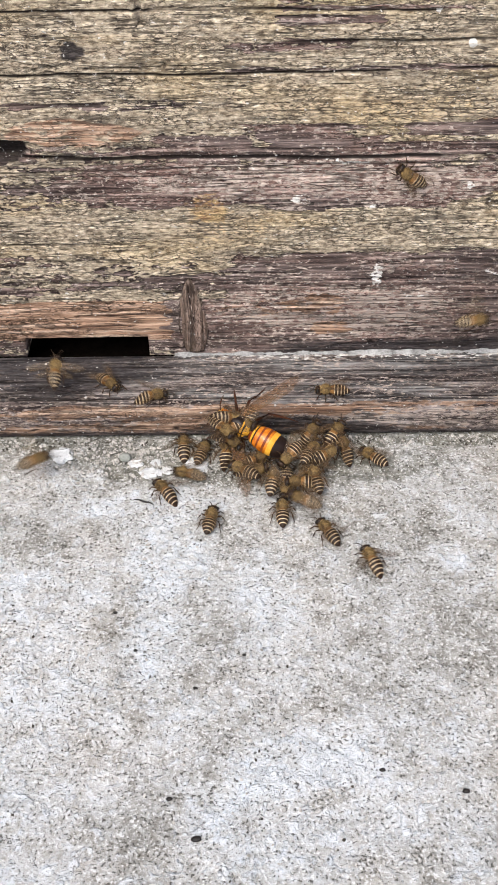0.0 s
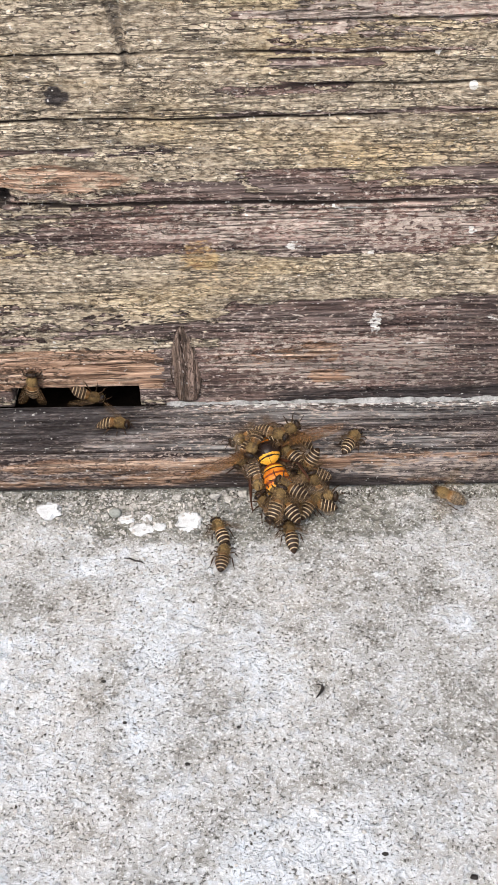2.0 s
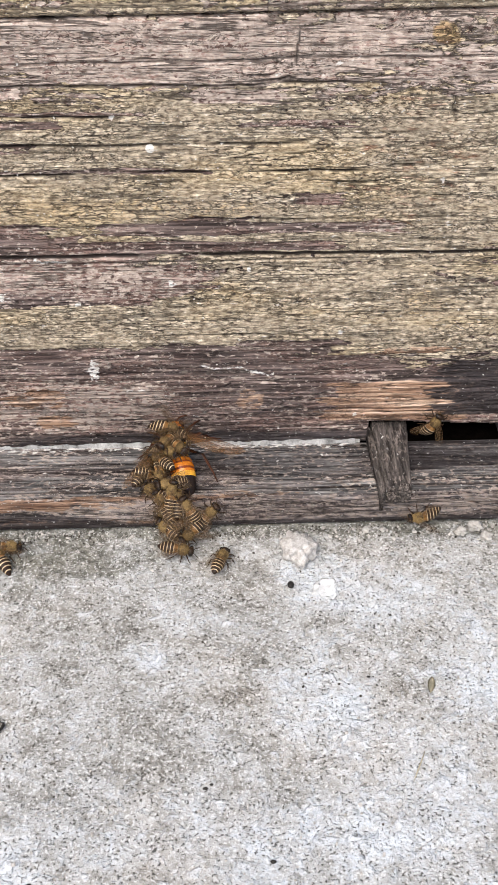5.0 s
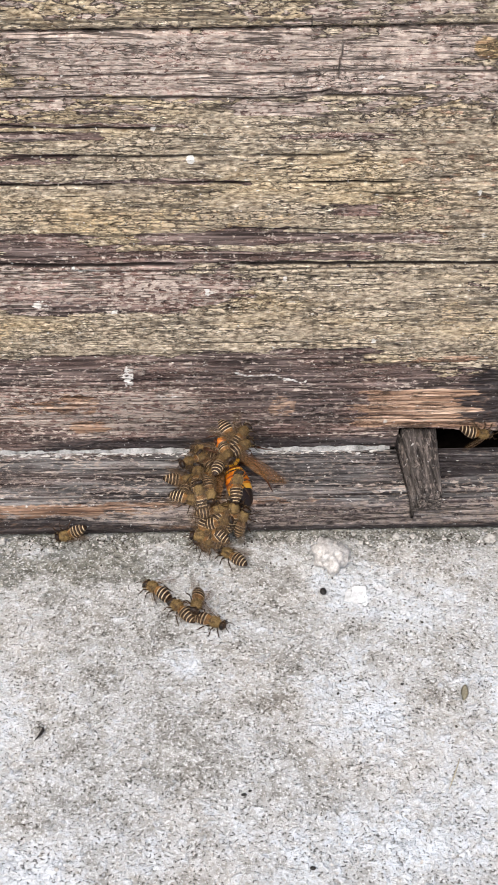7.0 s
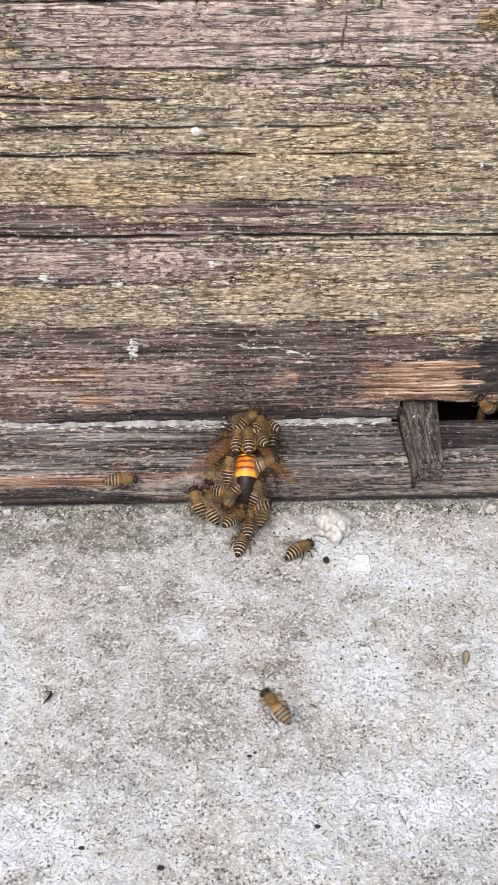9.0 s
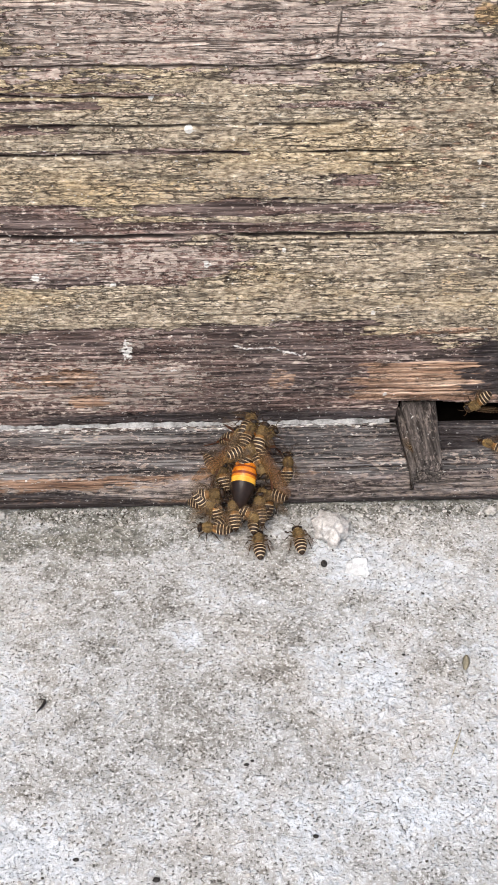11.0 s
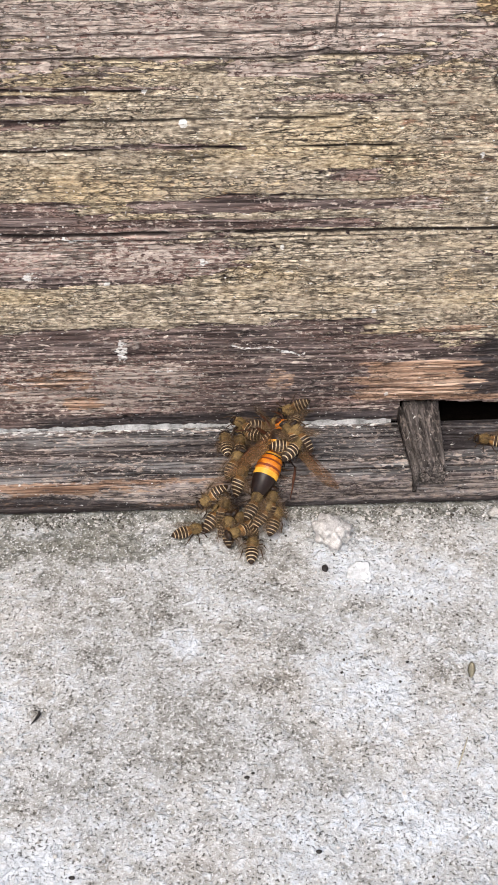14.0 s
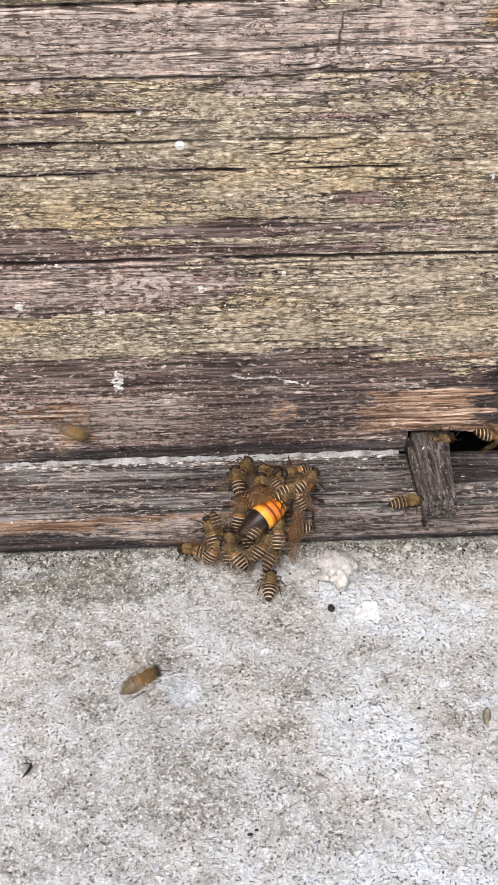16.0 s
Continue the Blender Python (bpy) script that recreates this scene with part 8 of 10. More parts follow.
    walk(BEES[26], [(0, pm(-71.3, -37.4, 14.1, 45, 2, -28)), (0.5, pm(-60.4, -32.1, 15.3, 40, -26, 3)), (1, pm(-57.5, -30.6, 14.7, 63, 22, 2)), (1.5, pm(-55.9, -33.0, 11.4, 47, -20, 37)), (2, pm(-56.0, -26.4, 22.0, 62, -20, 16)), (2.5, pm(-57.6, -30.6, 14.4, 43, -46, 28)), (3, pm(-45.6, -22.8, 16.9, 2, -6, 29)), (3.5, pm(-25.2, -42.0, 5.1, -23, -21, 60)), (3.75, pm(-15.8, -40.4, 5.6, 5, -10, 28)), (4, pm(-6.3, -38.8, 6.1, 23, 13, 4)), (4.5, pm(0.8, -36.1, 7.6, 36, -6, 19)), (5, pm(0.5, -34.3, 9.0, 31, -20, 40)), (5.5, pm(2.2, -34.4, 8.6, 35, -10, 25)), (6, pm(0.8, -34.6, 9.7, 11, -21, -2)), (6.5, pm(1.9, -34.8, 10.8, 1, -24, 26)), (7, pm(2.1, -34.8, 10.9, 13, -21, -5)), (7.5, pm(1.2, -33.5, 11.8, 23, -12, 9)), (8, pm(2.6, -34.0, 12.6, 42, 16, 13)), (8.5, pm(2.9, -38.8, 6.2, 10, -25, 22)), (9, pm(6.0, -43.8, 8.0, -6, 7, 50)), (9.5, pm(6.1, -42.2, 8.9, -7, 7, 44)), (10, pm(6.0, -42.5, 8.9, -6, 7, 52)), (10.5, pm(6.8, -41.2, 8.6, -20, -35, 86)), (11, pm(7.3, -40.9, 8.8, -24, -33, 93)), (11.5, pm(9.0, -40.6, 8.8, -2, -40, 57)), (12, pm(8.9, -38.9, 7.0, 25, -9, 28)), (12.5, pm(9.4, -37.4, 8.3, 68, -13, 41)), (13, pm(10.0, -39.9, 5.5, 5, -16, 56)), (13.5, pm(9.3, -38.7, 8.2, 49, -20, 70)), (14, pm(5.7, -38.4, 4.7, -12, -29, 56)), (14.5, pm(3.3, -40.7, 4.2, 30, -20, 92)), (15, pm(1.5, -39.5, 5.8, -0, -19, 88)), (15.5, pm(4.7, -39.0, 6.0, -23, -43, 91)), (16, pm(5.7, -37.1, 8.7, 15, -47, 86))])
    walk(BEES[27], [(0, pm(-50.7, -50.5, 2.6, -4, -9, -131)), (0.5, pm(-49.1, -45.0, 5.1, -35, -9, -175)), (1, pm(-54.9, -38.6, 10.3, -61, -13, -179)), (1.25, pm(-56.5, -38.8, 10.8, -33, -42, 151)), (1.5, pm(-58.1, -39.1, 11.3, 20, -47, 95)), (1.75, pm(-51.8, -39.7, 7.9, -10, -31, 141)), (2, pm(-45.5, -40.4, 4.5, -20, -4, 169)), (2.5, pm(-46.7, -45.4, 5.0, -26, 23, -167)), (2.75, pm(-43.0, -44.2, 5.1, -9, -10, 145)), (3, pm(-39.3, -43.0, 5.1, 28, -15, 87)), (3.5, pm(-41.1, -43.8, 4.1, -17, -1, 132)), (4, pm(6.6, -30.6, 21.3, -26, 23, -159)), (4.5, pm(-0.6, -11.0, 24.7, -12, -21, 175)), (5, pm(-0.2, -11.6, 23.7, -18, -16, -164)), (5.5, pm(0.2, -9.4, 22.3, -8, -23, 167)), (6, pm(-0.9, -10.0, 20.9, 1, -7, 173)), (6.5, pm(-1.8, -8.3, 19.6, 2, -7, 164)), (7, pm(-1.2, -7.2, 17.7, 2, -7, 167)), (7.25, pm(5.7, -19.2, 14.5, -5, -40, 123)), (7.5, pm(12.7, -31.2, 11.3, 35, -62, 43)), (8, pm(6.1, -11.9, 18.7, -5, -12, 114)), (8.5, pm(8.0, -20.8, 24.7, -37, -13, 114)), (9, pm(7.7, -22.0, 23.4, -12, -12, 79)), (9.5, pm(10.3, -21.8, 24.1, -6, -16, 54)), (10, pm(8.5, -25.3, 23.6, -15, -9, 91)), (10.5, pm(12.1, -25.7, 24.0, 29, -6, 34)), (11, pm(10.7, -27.2, 23.5, 30, -1, 26)), (11.5, pm(13.3, -28.6, 23.6, 30, -4, 30)), (12, pm(18.2, -21.4, 22.5, 27, 28, -24)), (12.5, pm(23.1, -20.8, 24.1, 22, 10, -36)), (13, pm(19.1, -26.9, 25.5, -6, 18, -29)), (13.25, pm(19.2, -25.6, 25.3, 5, 7, -63)), (13.5, pm(19.3, -24.3, 25.1, 19, 3, -98)), (13.75, pm(22.3, -25.2, 24.9, 23, 8, -48)), (14, pm(25.3, -26.1, 24.7, 29, 9, 3)), (14.5, pm(17.8, -12.9, 26.6, -18, 10, -39)), (15, pm(16.0, -13.0, 20.7, 5, 1, -25)), (15.5, pm(20.7, -13.7, 26.5, 9, 15, 5)), (15.75, pm(18.3, -18.5, 22.6, 29, -2, 43)), (16, pm(15.9, -23.2, 18.8, 35, -27, 78))])
    walk(BEES[28], [(0, pm(-57.0, -54.7, 4.4, -14, 31, -99)), (0.5, pm(-55.8, -29.8, 14.0, -3, 47, -147)), (1, pm(-57.6, -32.0, 12.7, 43, 64, -63)), (1.5, pm(-53.1, -33.1, 11.4, 35, 58, -86)), (1.75, pm(-52.1, -28.2, 14.5, 5, 23, -155)), (2, pm(-51.1, -23.4, 17.7, 22, -14, 158)), (2.5, pm(-59.5, -17.3, 18.8, 12, 4, 127)), (3, pm(-36.4, -22.2, 27.3, -43, -26, 115)), (3.5, pm(-31.5, -17.6, 18.7, -33, -22, 101)), (3.75, pm(-17.7, -14.7, 18.2, 12, -24, 53)), (4, pm(-3.8, -11.8, 17.7, 45, 4, 17)), (4.5, pm(-5.5, -14.8, 24.2, 1, -5, -5)), (5, pm(-4.2, -15.9, 23.3, 3, -4, -32)), (5.5, pm(-3.0, -17.0, 21.8, 2, -5, -25)), (5.75, pm(-3.2, -17.6, 21.0, 3, -10, 16)), (6, pm(-3.3, -18.2, 20.2, 1, -14, 57)), (6.5, pm(-1.9, -16.9, 19.1, 8, -12, 26)), (7, pm(-0.9, -19.3, 17.5, 4, -13, 43)), (7.25, pm(4.8, -23.5, 20.6, 38, -13, 18)), (7.5, pm(10.6, -27.7, 23.6, 68, -0, -2)), (8, pm(10.5, -28.2, 22.6, 27, 12, 5)), (8.25, pm(8.9, -26.9, 22.9, 5, -7, 26)), (8.5, pm(7.3, -25.7, 23.1, -24, -15, 53)), (9, pm(2.3, -29.0, 13.9, 31, -45, 44)), (9.5, pm(5.3, -28.9, 15.5, 30, -45, 46)), (10, pm(6.1, -29.5, 17.7, 20, -49, 59)), (10.5, pm(11.8, -28.7, 18.9, 27, -48, 89)), (11, pm(12.2, -28.4, 21.7, 43, -34, 63)), (11.5, pm(10.9, -40.9, 18.5, 20, -23, 64)), (12, pm(11.6, -40.5, 17.3, 18, -23, 58)), (12.5, pm(14.7, -39.4, 18.3, 18, -22, 54)), (13, pm(12.3, -42.6, 16.9, 22, -21, 57)), (13.25, pm(14.9, -34.3, 20.6, -1, -20, 117)), (13.5, pm(17.6, -25.9, 24.2, -12, -2, 171)), (14, pm(29.5, -22.9, 25.9, -40, -29, 125)), (14.5, pm(18.1, -22.2, 24.5, -12, 12, 149)), (14.75, pm(18.0, -22.9, 24.2, -30, 12, -170)), (15, pm(17.9, -23.5, 24.0, -44, 23, -129)), (15.5, pm(18.5, -20.2, 24.9, 31, 28, -85)), (16, pm(14.5, -27.9, 17.7, 52, 13, -18))])
    walk(BEES[29], [(0, pm(-67.9, -50.3, 4.8, 46, -11, 4)), (0.25, pm(-70.6, -43.3, 10.4, 55, 9, -25)), (0.5, pm(-73.4, -36.2, 16.1, 53, 30, -54)), (1, pm(-76.9, -32.0, 15.6, 53, 19, -59)), (1.5, pm(-72.8, -28.5, 20.0, 37, 27, -83)), (2, pm(-65.0, -29.0, 20.2, 16, 26, -118)), (2.5, pm(-55.9, -25.0, 23.7, 9, 22, -127)), (3, pm(-37.3, -21.9, 26.6, -4, 13, -135)), (3.5, pm(-27.1, -23.3, 25.6, -3, 16, -130)), (4, pm(1.7, -25.5, 23.7, 10, 24, -121)), (4.17, pm(-2.7, -23.8, 21.7, -7, 23, 176)), (4.33, pm(-7.0, -22.1, 19.7, -15, 9, 118)), (4.5, pm(-11.3, -20.4, 17.7, -7, -5, 63)), (5, pm(-11.4, -20.9, 17.2, -6, -6, 57)), (5.5, pm(-9.5, -20.1, 16.8, -6, -6, 54)), (6, pm(-9.9, -19.7, 16.4, -7, 9, 94)), (6.5, pm(-9.4, -22.4, 16.2, -11, 5, 66)), (7, pm(-7.2, -20.9, 15.6, -10, 6, 71)), (7.25, pm(2.8, -29.0, 11.1, 21, -14, 72)), (7.5, pm(12.8, -37.1, 6.6, 56, -31, 61)), (8, pm(15.4, -39.7, 5.6, -12, -32, 71)), (8.5, pm(14.8, -41.9, 5.1, -2, -36, 79)), (9, pm(15.5, -38.9, 6.2, 33, -32, 79)), (9.5, pm(16.3, -37.7, 6.8, 38, -25, 68)), (10, pm(16.2, -39.0, 6.9, 37, -26, 69)), (10.5, pm(13.9, -38.2, 7.1, -12, -36, 62)), (11, pm(15.8, -38.4, 8.1, -28, -27, 92)), (11.5, pm(15.4, -38.8, 8.2, -24, -30, 84)), (11.75, pm(16.2, -38.4, 9.0, -14, -30, 120)), (12, pm(17.1, -38.1, 9.8, -6, -35, 156)), (12.5, pm(18.4, -40.0, 6.7, -26, -40, 116)), (13, pm(16.1, -42.0, 8.0, 36, -4, 99)), (13.25, pm(17.1, -42.0, 7.0, 2, -0, 88)), (13.5, pm(18.1, -42.0, 6.1, -32, -3, 77)), (14, pm(20.7, -39.6, 5.9, 22, -22, 68)), (14.5, pm(11.2, -36.9, 5.8, -34, -29, 85)), (15, pm(6.0, -33.4, 10.2, -84, -37, 168)), (15.17, pm(5.3, -33.7, 10.3, -18, -73, 92)), (15.33, pm(4.6, -33.9, 10.3, 51, -38, 13)), (15.5, pm(3.9, -34.1, 10.3, 53, 10, -6)), (15.75, pm(3.3, -33.5, 10.9, 28, 36, -29)), (16, pm(2.8, -33.0, 11.4, -16, 45, -71))])
    walk(BEES[30], [(0, pm(-49.1, -36.0, 7.0, 9, -49, 34)), (0.5, pm(-49.8, -35.6, 11.2, 27, -34, 63)), (1, pm(-50.9, -35.2, 8.6, 31, -8, -9)), (1.25, pm(-51.4, -35.2, 9.5, 36, -34, 22)), (1.5, pm(-51.9, -35.1, 10.4, 18, -59, 68)), (2, pm(-51.5, -36.4, 9.3, 42, -33, 56)), (2.5, pm(-57.4, -39.2, 6.0, 14, -44, 50)), (3, pm(-35.7, -41.9, 5.1, 14, -0, 101)), (3.5, pm(-34.8, -39.8, 9.3, 31, -31, 52)), (4, pm(2.3, -46.6, 4.1, 40, -6, -7)), (4.25, pm(-3.1, -29.6, 11.4, 28, -22, 43)), (4.5, pm(-8.6, -12.5, 18.7, 8, -22, 97)), (5, pm(-7.2, -11.4, 18.2, 13, -20, 83)), (5.5, pm(-4.1, -12.2, 18.2, 11, -21, 87)), (5.75, pm(-3.4, -12.6, 18.0, -21, -13, 119)), (6, pm(-2.8, -13.0, 17.9, -46, 9, 142)), (6.5, pm(-3.7, -12.4, 18.4, -45, -10, 124)), (7, pm(-1.0, -13.0, 17.8, -46, -8, 126)), (7.25, pm(-0.5, -15.7, 18.3, -15, 14, 151)), (7.5, pm(-0.1, -18.5, 18.7, 24, 17, -173)), (8, pm(5.1, -14.3, 17.0, 16, -14, -179)), (8.25, pm(11.4, -14.4, 19.4, 21, -26, 139)), (8.5, pm(17.7, -14.4, 21.8, 34, -31, 93)), (9, pm(17.6, -15.5, 23.7, 3, 12, 141)), (9.5, pm(18.8, -19.2, 24.0, -2, 12, 117)), (10, pm(18.6, -21.9, 23.8, 7, 10, 161)), (10.5, pm(18.1, -24.6, 24.1, -50, -13, 120)), (11, pm(16.1, -25.1, 23.2, -33, -42, 86)), (11.5, pm(16.4, -28.5, 23.2, -44, -29, 105)), (11.75, pm(18.4, -24.3, 19.5, -19, -24, 127)), (12, pm(20.4, -20.0, 15.8, 7, -28, 149)), (12.5, pm(11.8, -19.6, 20.3, 16, -16, 173)), (13, pm(12.7, -15.7, 23.9, 9, 8, 117)), (13.5, pm(19.2, -16.8, 26.6, 24, -10, 90)), (14, pm(19.0, -18.6, 19.6, 23, 4, 86)), (14.5, pm(22.0, -23.1, 20.7, -15, -22, 88)), (14.75, pm(22.5, -22.7, 22.7, 21, -31, 45)), (15, pm(22.9, -22.4, 24.7, 53, -15, 4)), (15.5, pm(20.5, -23.7, 23.7, 32, 12, -34)), (16, pm(22.2, -28.3, 22.7, 2, 18, -59))])
    walk(BEES[31], [(0, pm(-73.9, -39.7, 13.9, -2, 10, -157)), (0.25, pm(-71.1, -38.2, 9.8, -3, -11, 162)), (0.5, pm(-68.4, -36.7, 5.8, 12, -27, 116)), (1, pm(-72.2, -38.1, 6.6, -10, -31, 137)), (1.5, pm(-69.9, -36.4, 8.4, 16, -30, 109)), (2, pm(-61.9, -32.9, 9.7, 45, -16, 39)), (2.25, pm(-65.9, -17.5, 12.8, -19, -61, 106)), (2.5, pm(-69.8, -2.2, 15.9, -90, -20, 180)), (3, pm(-85.4, -2.2, 24.2, -90, -1, 180)), (3.25, pm(-82.4, -2.2, 20.0, -90, -47, 180)), (3.5, pm(-79.4, -2.2, 15.8, 90, -87, 0)), (3.75, pm(-112.2, -2.2, 16.6, -90, -47, 180)), (4, pm(-144.9, -2.2, 17.4, -90, -1, 180)), (4.5, pm(-104.7, -2.2, 16.2, -90, -2, 180)), (5, pm(-105.1, -3.1, 16.1, -90, 23, 180)), (5.5, pm(-104.5, -1.6, 16.5, -90, -9, 180)), (6, pm(-104.0, -2.0, 16.8, -90, 9, 180)), (6.5, pm(-103.7, -2.4, 16.1, -90, -22, 180)), (7, pm(-104.8, -2.2, 16.3, -90, -1, 180)), (7.5, pm(-110.2, -2.2, 16.3, -90, -1, 180)), (7.75, pm(-92.6, -2.4, 15.6, -45, -15, 144)), (8, pm(-74.9, -2.6, 14.8, 0, -0, 109)), (8.25, pm(-91.1, -2.4, 14.9, -45, -15, 144)), (8.5, pm(-107.3, -2.2, 15.0, -90, -1, 180)), (9, pm(-107.3, -2.2, 15.0, -90, -1, 180)), (9.5, pm(-105.9, -3.3, 15.4, -90, 6, 180)), (10, pm(-107.2, -1.3, 14.7, -90, 21, 180)), (10.5, pm(-104.0, -3.1, 15.5, -90, 12, 180)), (11, pm(-105.5, -1.7, 14.8, -90, 23, 180)), (11.5, pm(-103.6, -2.2, 14.9, -90, -1, 180)), (12, pm(-103.1, -2.2, 14.9, -90, -1, 180)), (12.5, pm(-102.3, -2.2, 14.9, -90, -2, 180)), (13, pm(-101.0, -2.2, 14.9, -90, -2, 180)), (13.5, pm(-101.4, -2.2, 14.9, -90, -2, 180)), (14, pm(-101.3, -2.2, 14.9, -90, -2, 180)), (14.25, pm(-99.9, -2.2, 14.8, -45, -1, 178)), (14.5, pm(-98.6, -2.2, 14.8, 0, -0, 177)), (15, pm(-99.2, -2.2, 14.8, 0, -0, 177)), (15.17, pm(-84.5, -2.2, 20.8, 10, 39, -137)), (15.33, pm(-69.8, -2.2, 26.8, 64, 49, -56)), (15.5, pm(-55.1, -2.2, 32.7, 90, 15, 0)), (15.67, pm(-68.0, -2.2, 33.2, 90, 71, 0)), (15.83, pm(-80.9, -2.2, 33.7, -90, 53, 180)), (16, pm(-93.8, -2.2, 34.2, -90, -2, 180))])
    walk(BEES[32], [(0, pm(-69.0, -37.4, 13.4, -10, 43, -109)), (0.25, pm(-61.9, -41.4, 13.1, -37, 15, -170)), (0.5, pm(-54.8, -45.4, 12.7, -28, -20, 142)), (1, pm(-60.2, -46.6, 13.3, -21, -20, 118)), (1.5, pm(-60.4, -46.1, 14.1, 1, -29, 84)), (2, pm(-58.6, -47.4, 12.5, 13, -27, 69)), (2.5, pm(-53.3, -43.7, 15.3, 14, -25, 76)), (3, pm(-44.1, -41.2, 18.3, 33, -18, 56)), (3.5, pm(-33.6, -43.0, 16.9, 37, -12, 42)), (4, pm(4.6, -44.6, 14.9, 25, -22, 51)), (4.5, pm(-2.3, -31.4, 17.4, -40, -42, 97)), (5, pm(-2.0, -32.5, 17.3, -25, -51, 77)), (5.5, pm(-1.9, -29.9, 17.9, -15, -54, 64)), (6, pm(-3.1, -31.5, 17.1, -27, -52, 110)), (6.5, pm(-4.6, -30.5, 17.5, -30, -51, 114)), (7, pm(-3.3, -29.1, 17.0, -27, -53, 110)), (7.5, pm(-3.1, -31.8, 13.2, 41, -47, 40)), (8, pm(-2.9, -32.2, 12.9, 22, 1, 0)), (8.17, pm(-2.1, -32.6, 12.4, 4, 32, -44)), (8.33, pm(-1.4, -33.1, 11.9, -39, 36, -107)), (8.5, pm(-0.7, -33.5, 11.4, -64, 9, -155)), (9, pm(0.0, -33.9, 9.6, -67, 29, 179)), (9.5, pm(-0.9, -36.0, 8.7, -70, 1, 167)), (10, pm(0.9, -38.0, 6.7, -69, 9, 170)), (10.25, pm(1.1, -39.8, 5.8, -35, -1, 153)), (10.5, pm(1.3, -41.6, 5.0, 0, -0, 133)), (11, pm(0.9, -43.2, 4.3, 0, -0, 171)), (11.5, pm(-0.2, -45.9, 2.2, 0, -0, 158)), (12, pm(3.2, -46.2, 2.2, 0, -0, 164)), (12.5, pm(2.8, -44.6, 2.2, 0, -0, 157)), (13, pm(4.7, -46.6, 2.2, 0, -0, 107)), (13.5, pm(6.2, -48.5, 2.2, 0, -0, 139)), (13.75, pm(-0.2, -44.2, 2.2, 0, -0, 79)), (14, pm(-6.5, -39.9, 2.2, 0, -0, 18)), (14.5, pm(-7.2, -34.4, 2.2, 0, -0, 75)), (14.75, pm(-6.7, -33.1, 2.2, 0, -0, 123)), (15, pm(-6.2, -31.8, 2.2, 0, -0, 170)), (15.5, pm(-6.5, -32.2, 2.2, 0, -0, 170)), (16, pm(-4.6, -32.0, 2.2, 0, -0, 163))])
    walk(BEES[33], [(0, pm(-55.6, -46.9, 8.7, -34, 18, -132)), (0.5, pm(-58.4, -43.7, 4.4, -28, 10, -119)), (1, pm(-54.8, -40.7, 3.6, 9, 17, -67)), (1.5, pm(-54.1, -40.5, 3.9, 25, 5, -21)), (2, pm(-51.8, -41.6, 4.2, 7, 10, 27)), (2.25, pm(-51.7, -41.0, 6.5, -4, 20, -27)), (2.5, pm(-51.6, -40.3, 8.7, -18, 16, -84)), (3, pm(-37.6, -30.3, 21.2, 11, 9, -32)), (3.5, pm(-29.8, -30.1, 20.5, 71, -13, -11)), (4, pm(-1.6, -31.2, 11.9, 48, 18, -49)), (4.25, pm(-3.2, -27.1, 16.3, 5, 26, -71)), (4.5, pm(-4.8, -22.9, 20.6, -38, 17, -93)), (5, pm(-5.8, -21.8, 19.4, -39, 16, -95)), (5.5, pm(-3.2, -21.0, 18.6, -38, 17, -93)), (5.75, pm(-4.0, -21.3, 18.0, -9, 9, -46)), (6, pm(-4.8, -21.6, 17.4, 5, -16, -6)), (6.5, pm(-2.6, -20.1, 16.3, 15, -9, -47)), (7, pm(-2.2, -20.4, 15.0, 11, -13, -27)), (7.5, pm(8.3, -26.9, 23.5, 11, 17, -40)), (7.75, pm(10.4, -21.4, 25.1, 1, 29, -96)), (8, pm(12.5, -15.9, 26.6, -15, 28, -156)), (8.25, pm(11.2, -16.7, 26.6, -27, 4, 140)), (8.5, pm(9.9, -17.4, 26.6, -10, -16, 77)), (9, pm(10.9, -17.0, 26.6, 34, -23, 37)), (9.5, pm(13.9, -17.2, 25.7, 40, -8, 17)), (10, pm(14.8, -19.6, 25.2, 32, -26, 43)), (10.5, pm(16.7, -20.6, 23.8, 16, -23, 2)), (11, pm(17.3, -20.7, 23.4, 9, -26, 18)), (11.25, pm(15.7, -31.0, 19.7, -7, -32, 61)), (11.5, pm(14.2, -41.4, 16.0, -23, -27, 105)), (12, pm(15.6, -41.2, 15.1, -29, -25, 106)), (12.5, pm(19.5, -40.8, 15.9, -34, -21, 119)), (13, pm(16.9, -44.2, 14.0, -32, -23, 124)), (13.5, pm(22.5, -18.8, 26.1, 7, 6, 79)), (14, pm(22.6, -19.3, 23.5, 24, -3, 21)), (14.5, pm(21.0, -14.9, 26.1, 1, 12, 35)), (15, pm(21.0, -21.0, 25.3, 48, 8, 27)), (15.5, pm(21.9, -20.6, 24.8, 46, -23, 56)), (16, pm(21.8, -24.2, 22.8, 13, -0, 63))])
